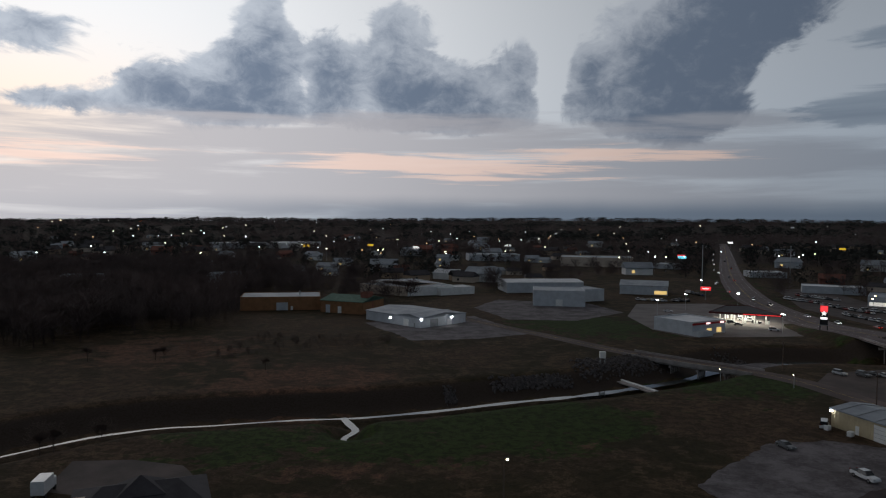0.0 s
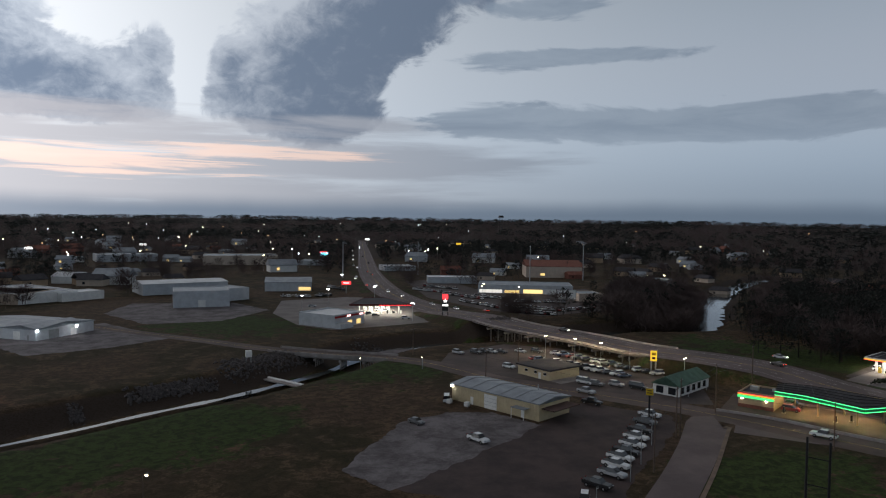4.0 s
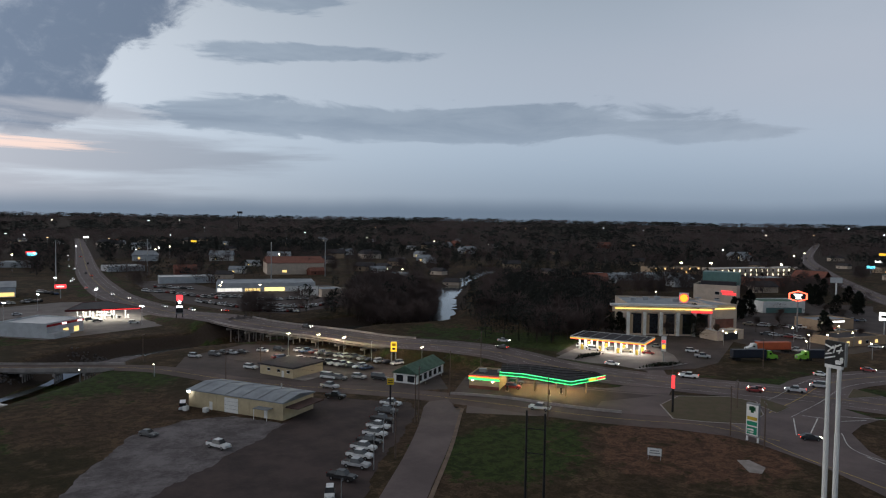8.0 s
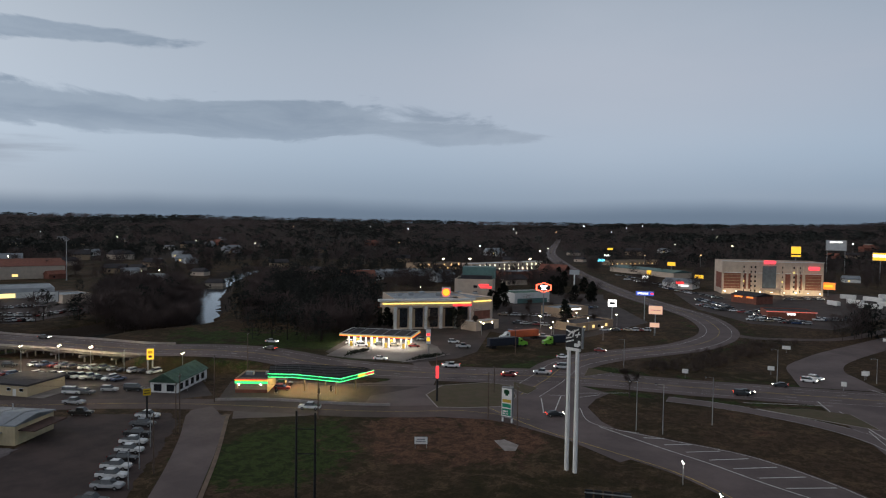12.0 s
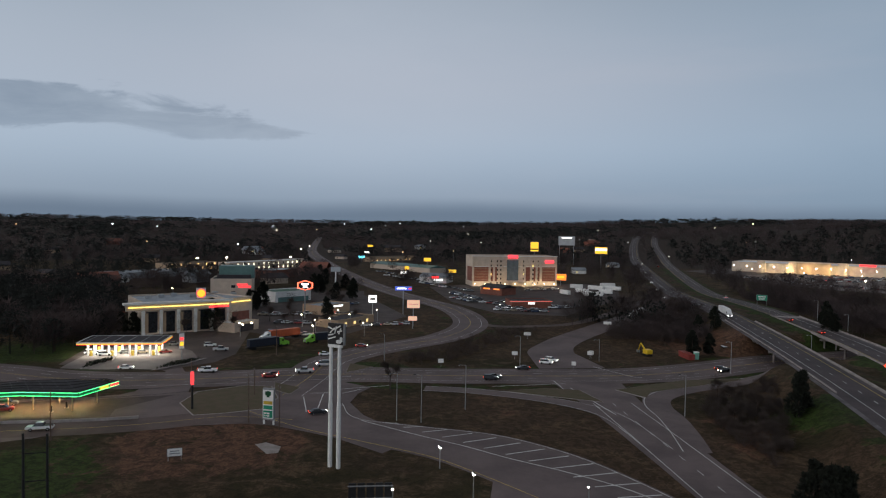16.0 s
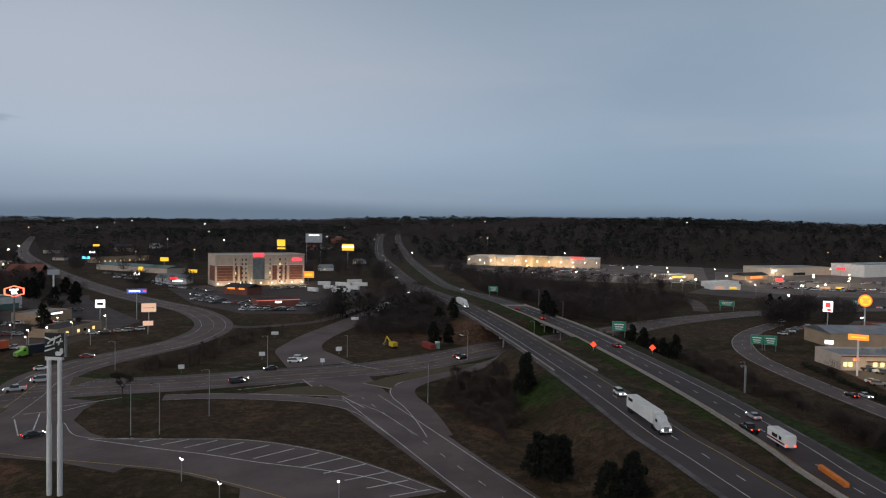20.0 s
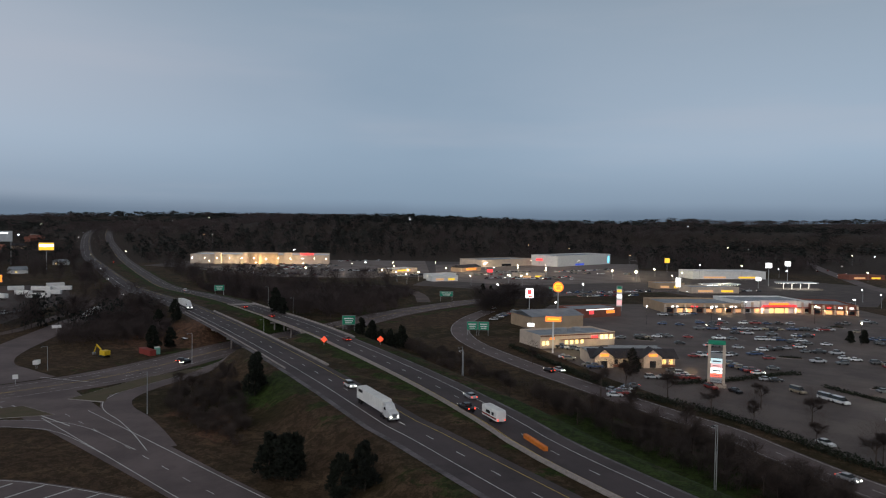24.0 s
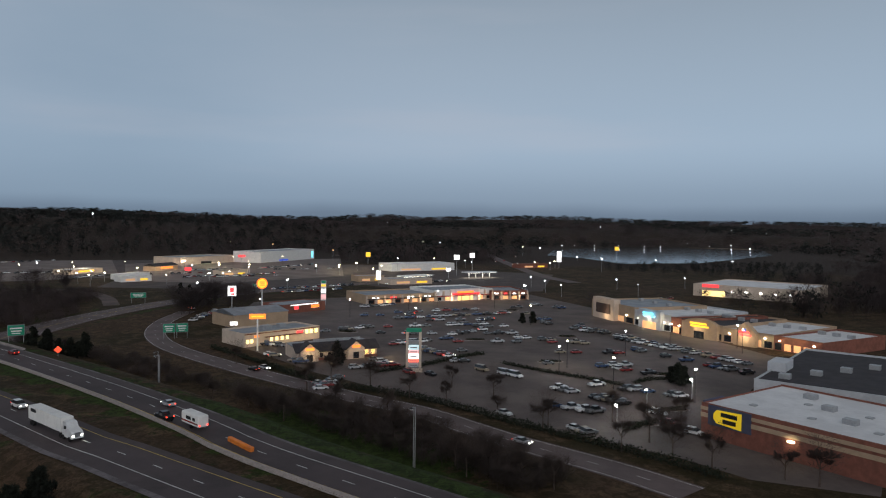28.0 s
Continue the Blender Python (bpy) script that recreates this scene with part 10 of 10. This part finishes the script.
# car park: rows of cars, lamps and planted islands
PD = dir_of((85.4, -254.0), (40.0, -228.6))
for i, (a, b, n_, g_) in enumerate((((113.6, -346.0), (43.8, -297.7), 20, 0.25), ((83.4, -318.8), (23.8, -283.4), 20, 0.2), ((72.3, -294.5), (22.2, -264.6), 18, 0.25), ((130.2, -349.7), (97.2, -329.8), 10, 0.3), ((71.4, -250.4), (42.8, -244.1), 10, 0.6), ((123.5, -296.0), (84.7, -296.3), 10, 0.7),
                                     ((72.5, -208.2), (48.8, -200.3), 11, 0.25), ((66.1, -219.5), (36.5, -218.0), 13, 0.4), ((68.9, -186.4), (53.2, -187.6), 7, 0.5), ((56.2, -168.3), (47.3, -167.1), 5, 0.5), ((214.3, -339.8), (163.8, -409.8), 26, 0.25), ((201.4, -319.3), (160.1, -374.8), 22, 0.35),
                                     ((180.1, -295.9), (152.0, -327.1), 14, 0.5), ((204.9, -257.3), (193.7, -286.7), 10, 0.4), ((146.5, -196.5), (133.9, -212.7), 9, 0.25), ((158.7, -247.5), (145.4, -277.5), 11, 0.35), ((144.8, -247.0), (124.1, -237.1), 7, 0.3), ((186.6, -250.0), (176.8, -280.4), 9, 0.45), ((187.1, -204.5), (162.6, -198.0), 6, 0.4), ((245.6, -351.2), (237.2, -375.9), 6, 0.4), ((166.7, -426.8), (132.7, -414.1), 8, 0.4), ((153.7, -271.9), (143.7, -309.3), 9, 0.6))):
    car_row(a, b, n_, PD + 80, "cars in the plaza car park", 100 + i, gaps=g_, lit=0.05)
rr = random.Random(9)
for q in range(46):
    u_, v_ = rr.random(), rr.random()
    p_, q_ = Vector((222.8, -318.6)).lerp(Vector((130.2, -395.8)), u_), Vector((128.0, -226.6)).lerp(Vector((59.2, -258.2)), u_)
    p_ = p_.lerp(q_, round(v_ * 6) / 6)
    vehicle(rr.choice(("sedan", "suv", "pickup", "sedan")), rr.choice(COLOURS), p_.x, p_.y, PD + 80 + rr.choice((0, 180)), rr.random() < 0.08, 0.07, group="cars in the plaza car park")
for k, c, x, y in (("van", "white", 90.3, -218.1), ("van", "white", 94.8, -219.5), ("sedan", "white", 70.1, -208.0), ("van", "tan", 104.1, -221.3), ("sedan", "black", 115.5, -205.4), ("suv", "red", 122.9, -203.8), ("sedan", "white", 74.4, -172.6), ("sedan", "white", 53.7, -168.7), ("sedan", "red", 34.4, -186.4), ("suv", "white", 39.0, -194.3), ("sedan", "white", 64.0, -249.2), ("suv", "white", 27.4, -180.3)):
    vehicle(k, c, x, y, PD + 10, k == "sedan" and c == "red", 0.07, group="single cars in the plaza car park")
for x, y, b_ in ((168.4, -183.7, 0), (137.7, -174.2, 0), (169.8, -180.0, 1), (60.7, -151.5, 0)):
    vehicle("sedan", ("silver", "black")[b_], x, y, heading(smooth(FRONTAGE), x, y) + 180 * b_, True, 0.13, group="traffic on the frontage road")
LAMPS = [(57.6, -218.4), (32.6, -213.3), (79.1, -229.3), (80.5, -241.9), (68.8, -277.8), (32.9, -322.1), (29.6, -309.5), (203.6, -336.3), (211.2, -383.5), (177.7, -394.1), (225.1, -311.1), (176.2, -297.7), (132.9, -339.8), (263.7, -283.6), (58.0, -309.7)]
for i, (x, y) in enumerate(LAMPS):
    street_lamp(x, y, 10.0, 45, LAMP_WHITE if i % 3 else LAMP_WARM, 1800 if i < 10 else 900, 0.0, 1, 1.0, BLACK, "tall plaza car-park lamp with lit heads", "plaza lamps")
for x, y in ((44.9, -174.4), (33.9, -216.1), (42.2, -195.1)):
    street_lamp(x, y, 6.5, 45, glow("bright_spot", (1.0, 0.96, 0.80), 30), 1500, 0.4, 1, 0.9, None, "bright yellowish car-park lamp", "bright lamps")


def hedge(line, w, h, label, seed):
    r = np.random.RandomState(seed)
    pts = resample(line, max(2, int(sum((b - a).length for a, b in zip(line, line[1:])) / 0.9)))
    c = pts[len(pts) // 2]
    t = thing("hedge", c.x, c.y, 0, 0, label, "hedge", "hedges")
    V = []
    for p in pts:
        k = r.uniform(0.7, 1.2)
        for _ in range(60):
            q = np.array((p.x - c.x + r.normal(0, w * 0.32), p.y - c.y + r.normal(0, w * 0.32), r.uniform(0.0, h) * k))
            V += [q + r.normal(0, 0.2, 3), q + r.normal(0, 0.2, 3), q + r.normal(0, 0.2, 3)]
    o = new("leaves", tri_mesh("leaves", np.array(V), HEDGE))
    o.parent = t
    bm = bmesh.new()
    for p in pts[::3]:
        tube(bm, (p.x - c.x, p.y - c.y, 0), (p.x - c.x, p.y - c.y, h * 0.6), 0.05, 0.03, 4)
    part("stems", bm, BARK, t)
    return t


hedge(smooth([(213.8, -203.4), (185.9, -194.1), (160.3, -184.0), (143.2, -178.2)], 3), 2.2, 1.6, "dark clipped hedge beside the frontage road", 1)
hedge(smooth([(129.8, -175.5), (107.8, -176.3), (85.0, -171.1), (70.1, -166.4), (55.6, -162.3), (41.9, -159.4), (29.5, -155.4), (17.5, -151.2)], 3), 2.2, 1.7, "dark clipped hedge beside the plaza", 2)
hedge(smooth([(102.4, -236.9), (85.8, -231.8), (69.5, -228.4), (56.3, -225.0)], 3), 1.6, 1.0, "low dark hedge between parking aisles", 3)
hedge(smooth([(133.4, -199.6), (126.2, -217.7), (121.0, -242.6), (117.5, -249.9)], 3), 2.0, 1.2, "low dark hedge on a parking island", 4)
hedge(smooth([(42.5, -176.2), (40.0, -182.2), (38.4, -187.1)], 2), 1.8, 0.9, "dark shrubs on a kerbed parking island", 5)
hedge(smooth([(38.9, -195.7), (36.6, -201.6), (34.7, -204.4)], 2), 1.8, 0.9, "dark shrubs on a kerbed parking island", 6)
hedge(smooth([(53.6, -230.9), (50.9, -238.0), (46.6, -241.4)], 2), 2.2, 0.9, "brown shrubs on a parking island", 7)
for x, y in [(40.9, -181.6), (36.6, -201.4), (47.5, -249.0), (89.5, -249.7), (135.1, -279.9), (103.9, -311.4), (195.0, -267.8), (165.0, -389.6)]:
    d = thing("planted_island", x, y, 0.045, PD + 62, "kerbed parking island with low dark shrubs", "island", "parking islands")
    rim = [(4.6 * math.cos(k * math.pi / 8) * (1 if abs(math.cos(k * math.pi / 8)) < 0.9 else 1.08), 1.6 * math.sin(k * math.pi / 8)) for k in range(16)]
    part("kerb", prism(rim, 0, 0.16), KERB, d)
    part("soil", prism([(u * 0.92, v * 0.84) for u, v in rim], 0.1, 0.2), EARTH, d)
    r = np.random.RandomState(int(abs(x)))
    V = []
    for _ in range(420):
        a_, k_ = r.uniform(0, 6.283), math.sqrt(r.uniform(0, 1))
        q = np.array((4.0 * k_ * math.cos(a_), 1.25 * k_ * math.sin(a_), r.uniform(0.15, 0.75)))
        V += [q + r.normal(0, 0.2, 3), q + r.normal(0, 0.2, 3), q + r.normal(0, 0.2, 3)]
    o = new("leaves", tri_mesh("leaves", np.array(V), HEDGE))
    o.parent = d
copies(conifer(7, 5, 12), [(44.0, -238.5), (41.5, -236.6), (152.4, -203.1), (39.5, -234.4), (38.3, -372.9), (138.6, -342.8), (134.3, -346.4)], 8, 0.7, 1.2, "evergreens in the plaza")

for i, (a, b, n_) in enumerate([((748.5, -256.4), (698.7, -286.9), 16), ((674.3, -276.9), (619.7, -332.7), 20), ((680.4, -365.2), (630.2, -424.8), 18), ((569.3, -429.0), (534.9, -515.3), 18), ((492.8, -468.4), (460.8, -520.0), 16), ((524.9, -577.1), (480.3, -644.2), 16)]):
    car_row(a, b, n_, 90, "cars before the superstore", 300 + i, gaps=0.3, lit=0.12)
for i, (a, b, n_) in enumerate([((279.4, -251.8), (302.1, -290.6), 8), ((204.5, -220.2), (190.9, -222.4), 6), ((146.7, -217.4), (134.1, -211.3), 5), ((132.9, -168.2), (138.8, -186.0), 6)]):
    car_row(a, b, n_, PD + 80, "cars by the plaza restaurants", 320 + i, gaps=0.2, lit=0.1)
# strip beyond the plaza
for a, b, dp, h, w, rf, lb in (((411.7, -643.6), (372.4, -714.0), 30, 8, WHITE, ROOF_WHITE, "long low white warehouse store"), ((319.2, -497.5), (299.3, -532.8), 20, 5, BEIGE, ROOF_GREY, "lit fuel mart with a green canopy light"), ((358.3, -507.2), (345.7, -528.6), 16, 5, TAN, ROOF_GREY, "low restaurant with warm windows"), ((495.8, -481.8), (489.9, -510.3), 14, 5, BEIGE, ROOF_DARK, "small lit restaurant by the strip"), ((506.4, -383.7), (499.8, -408.1), 14, 5, WHITE, ROOF_WHITE, "low white shop by the strip"), ((325.3, -795.6), (304.9, -834.0), 16, 5, BRICK, ROOF_DARK, "small orange-lit restaurant near the lake")):
    L = between(a, b)[1]
    plain_block("strip_shop", a, b, dp, h, w, rf, lb, parapet=0.4, windows=((0.3, L * 0.3, 1.6, 1.0, glow("shop_light", (1.0, 0.52, 0.24), 0.55)), (0.75, L * 0.25, 1.6, 1.0, YELLOW_GLOW)))
cn = thing("fuel_canopy", 298.1, -624.3, 0, 60, "long filling-station canopy glowing white beneath", "canopy")
part("roof", boxes((0, 0, 5, 34, 12, 0.8)), ROOF_WHITE, cn)
part("soffit", boxes((0, 0, 4.9, 33, 11, 0.1)), SOFFIT, cn)
for k in range(4):
    part("column", boxes((-12 + k * 8, 0, 0, 0.6, 0.6, 4.9)), WHITE, cn)
cn2 = copy_thing(cn, pose(322.4, -543.3, 0, 0, 0, 75))
for i, (a, b, n_) in enumerate((((367.5, -407.6), (341.6, -475.4), 20), ((343.3, -393.1), (326.9, -440.2), 14), ((324.3, -500.2), (296.6, -569.1), 16), ((508.4, -447.5), (497.4, -502.3), 12), ((237.4, -513.0), (201.4, -515.6), 12), ((300.3, -303.5), (281.7, -267.8), 8), ((109.7, -474.6), (93.7, -534.1), 10))):
    car_row(a, b, n_, 80, "cars along the strip", 140 + i, gaps=0.3, lit=0.3)
for x, y, m, s in ((589.1, -520.1, LAMP_WARM, 2), (526.7, -510.2, LAMP_WARM, 2), (481.2, -503.5, LAMP_WARM, 1.6), (547.1, -572.3, LAMP_WARM, 1.3), (445.6, -559.5, LAMP_WARM, 2), (418.7, -561.4, LAMP_WARM, 2), (443.9, -625.7, LAMP_WARM, 2.2), (396.1, -602.0, LAMP_WARM, 1.8), (375.7, -556.4, LAMP_WARM, 1.4), (305.3, -792.0, LAMP_WARM, 1.6), (283.0, -782.6, LAMP_WARM, 1.6), (292.6, -826.2, LAMP_WARM, 1.6), (363.3, -740.8, LAMP_WHITE, 1.2), (380.7, -758.2, LAMP_WHITE, 1.2), (187.2, -468.5, LAMP_WHITE, 1.6), (148.9, -569.0, LAMP_WHITE, 1.0), (122.0, -525.9, LAMP_WHITE, 1.0), (105.2, -621.0, LAMP_WHITE, 1.0), (215.2, -550.4, LAMP_WHITE, 1.0), (191.2, -518.8, LAMP_WHITE, 1.0), (167.5, -487.8, LAMP_WHITE, 1.0), (517.4, -353.2, LAMP_WARM, 1.4), (494.6, -347.8, LAMP_WARM, 1.4), (452.4, -383.5, LAMP_WARM, 1.4), (441.0, -415.7, LAMP_WARM, 1.4), (433.2, -424.2, LAMP_WARM, 1.4)):
    street_lamp(x, y, 9.0, 60, m, 0, 0.8, 1, s, None, "bright lamp over the commercial strip", "strip lamps")
for nm, x, y, h, w, sh, m in (("white_sign", 328.6, -635.1, 21, 5.6, 5, WHITE_GLOW), ("white_sign", 348.8, -711.7, 20, 5.6, 5.2, WHITE_GLOW), ("white_sign", 316.8, -595.2, 10, 4.6, 3.4, WHITE_GLOW), ("tall_white_sign", 290.4, -834.2, 21, 5.5, 14, WHITE_GLOW), ("yellow_tower_sign", 282.5, -1073.6, 22, 6, 6, YELLOW_GLOW), ("red_sign", 521.3, -465.9, 8, 6, 3, RED_GLOW), ("red_sign", 644.0, -660.3, 10, 9, 3, RED_GLOW), ("yellow_sign", 501.9, -730.6, 16, 6, 6, YELLOW_GLOW), ("green_sign", 329.4, -495.1, 12, 4, 8, WHITE_GLOW)):
    pole_sign(nm, x, y, h, w, sh, m, "lit business sign over the commercial strip")
# far street climbing past the strip
ribbon("hill_street", smooth([(201.3, -621.5), (257.0, -687.6), (325.3, -795.6), (437.5, -982.7), (565.7, -1206.7)]), 14, ASPHALT, 0.1, label="wide grey street rising towards the woods")
for x, y in ((450.6, -1077.5), (356.3, -843.8), (410.9, -942.2), (367.0, -887.7), (412.7, -917.4)):
    vehicle("suv", "red", x, y, 120, True, gz(x, y) + 0.2, group="traffic on the hill street")

# lake
lot("lake", LAKE, material("lake_water", (0.05, 0.06, 0.065), (0.04, 0.05, 0.055), 0.01, 0.08, spec=1.0), 0.9, "broad calm lake reflecting the dusk sky", "water")
lot("far_shore", [(430.8, -2176.7), (289.7, -2897.4), (169.9, -2436.3), (168.8, -1928.6), (392.6, -1984.2)], material("dry_shore", (0.16, 0.12, 0.07), (0.12, 0.09, 0.055), 0.01, 0.95), 0.5, "dry tan field beyond the lake", "field")
for x, y in ((566.4, -1647.2), (562.8, -1735.0), (529.5, -1794.5), (471.3, -1813.3), (400.0, -1780.1), (371.7, -1827.3), (341.2, -2040.2), (277.1, -1985.3), (231.4, -2061.6), (163.5, -1829.3), (305.4, -2716.9), (420.3, -2786.3), (187.3, -2680.7), (540.0, -1427.7), (331.1, -1032.4), (215.2, -1028.4), (119.1, -1078.6)):
    street_lamp(x, y, 6.0, 60, LAMP_WHITE, 0, 0.5, 1, 2.0, None, "small lamp shining beside the lake", "lake lamps")
plain_block("hilltop_house", (1142.8, -2643.7), (1086.6, -2800.4), 30, 40, WHITE, ROOF_WHITE, "distant white buildings on a wooded ridge", parapet=1)

# ================================================================ houses and lights of the town
TOWN_WALLS = [WHITE, BEIGE, BRICK, PALE_METAL, TAN]
r = random.Random(77)
HOUSES = []
for k in range(5):
    h = thing("house", 0, 0, 0, 0, ("white sided", "beige sided", "red brick", "grey sided", "tan sided")[k] + " house among bare trees", "house", "houses of the town")
    part("wall", boxes((0, 0, 0, 14, 9, 3.4)), TOWN_WALLS[k], h)
    part("roof", gable(14, 9, 3.4, 6.2, 0.5, 0.25, 1.5 if k % 2 else 0), (ROOF_GREY, ROOF_DARK, BRICK, ROOF_GREY, ROOF_DARK)[k], h)
    for s in (-3,):
        part("window", boxes((s, -4.55, 1.0, 1.4, 0.12, 1.3)), WINDOW_LIT if (k + s) % 3 == 0 else DARK_GLASS, h)
    HOUSES.append(h)
for k, (x, y, turn, size) in enumerate(TOWN):
    o = HOUSES[k] if k < 5 else copy_thing(r.choice(HOUSES), Matrix())
    o.matrix_world = pose(x, y, gz(x, y), 0, 0, turn) @ Matrix.Scale(size, 4)
for k in range(150):
    az = radians(r.uniform(-31, 30) if k < 105 else r.uniform(30, 165))
    R_ = math.exp(r.uniform(math.log(700), math.log(2900)))
    x, y = R_ * math.sin(az), R_ * math.cos(az)
    big = 0.9 + R_ / 1500
    big = round(big * 2) / 2
    street_lamp(x, y, 15.0, 0, r.choice((LAMP_WHITE, LAMP_WARM, LAMP_WHITE, LAMP_WARM, glow("dim_amber", (1.0, 0.5, 0.2), 5))), 0, 0.0, 1, big, None, "distant town light above the trees", "town lights")
for x, y, m in ((265.5, 790.5, RED_GLOW), (530.2, 1311.1, WHITE_GLOW), (-105.2, 1034.9, YELLOW_GLOW), (-36.2, 966.3, WHITE_GLOW), (97.5, 1068.5, WHITE_GLOW), (-614.8, 2022.8, WHITE_GLOW), (-1033.5, 2735.0, RED_GLOW), (-1123.2, 2646.4, ORANGE_GLOW), (-188.4, 981.2, YELLOW_GLOW), (256.9, 761.9, CYAN_GLOW), (593.3, 1054.8, YELLOW_GLOW)):
    pole_sign("town_sign", x, y, 13, 9, 3.2, m, "lit business sign far off in the town")

# the far parked cars, joined row by row
for group, (V, F, M) in FAR_ROWS.items():
    me = bpy.data.meshes.new("parked_cars")
    me.from_pydata(V, [], F)
    for m in (*PAINTS.values(), AUTO_GLASS, TYRE):
        me.materials.append(m)
    me.polygons.foreach_set("material_index", M)
    tagged(new("parked_cars", me), "many " + group.replace(" lot", " paved lot"), "cars", kind="stuff")
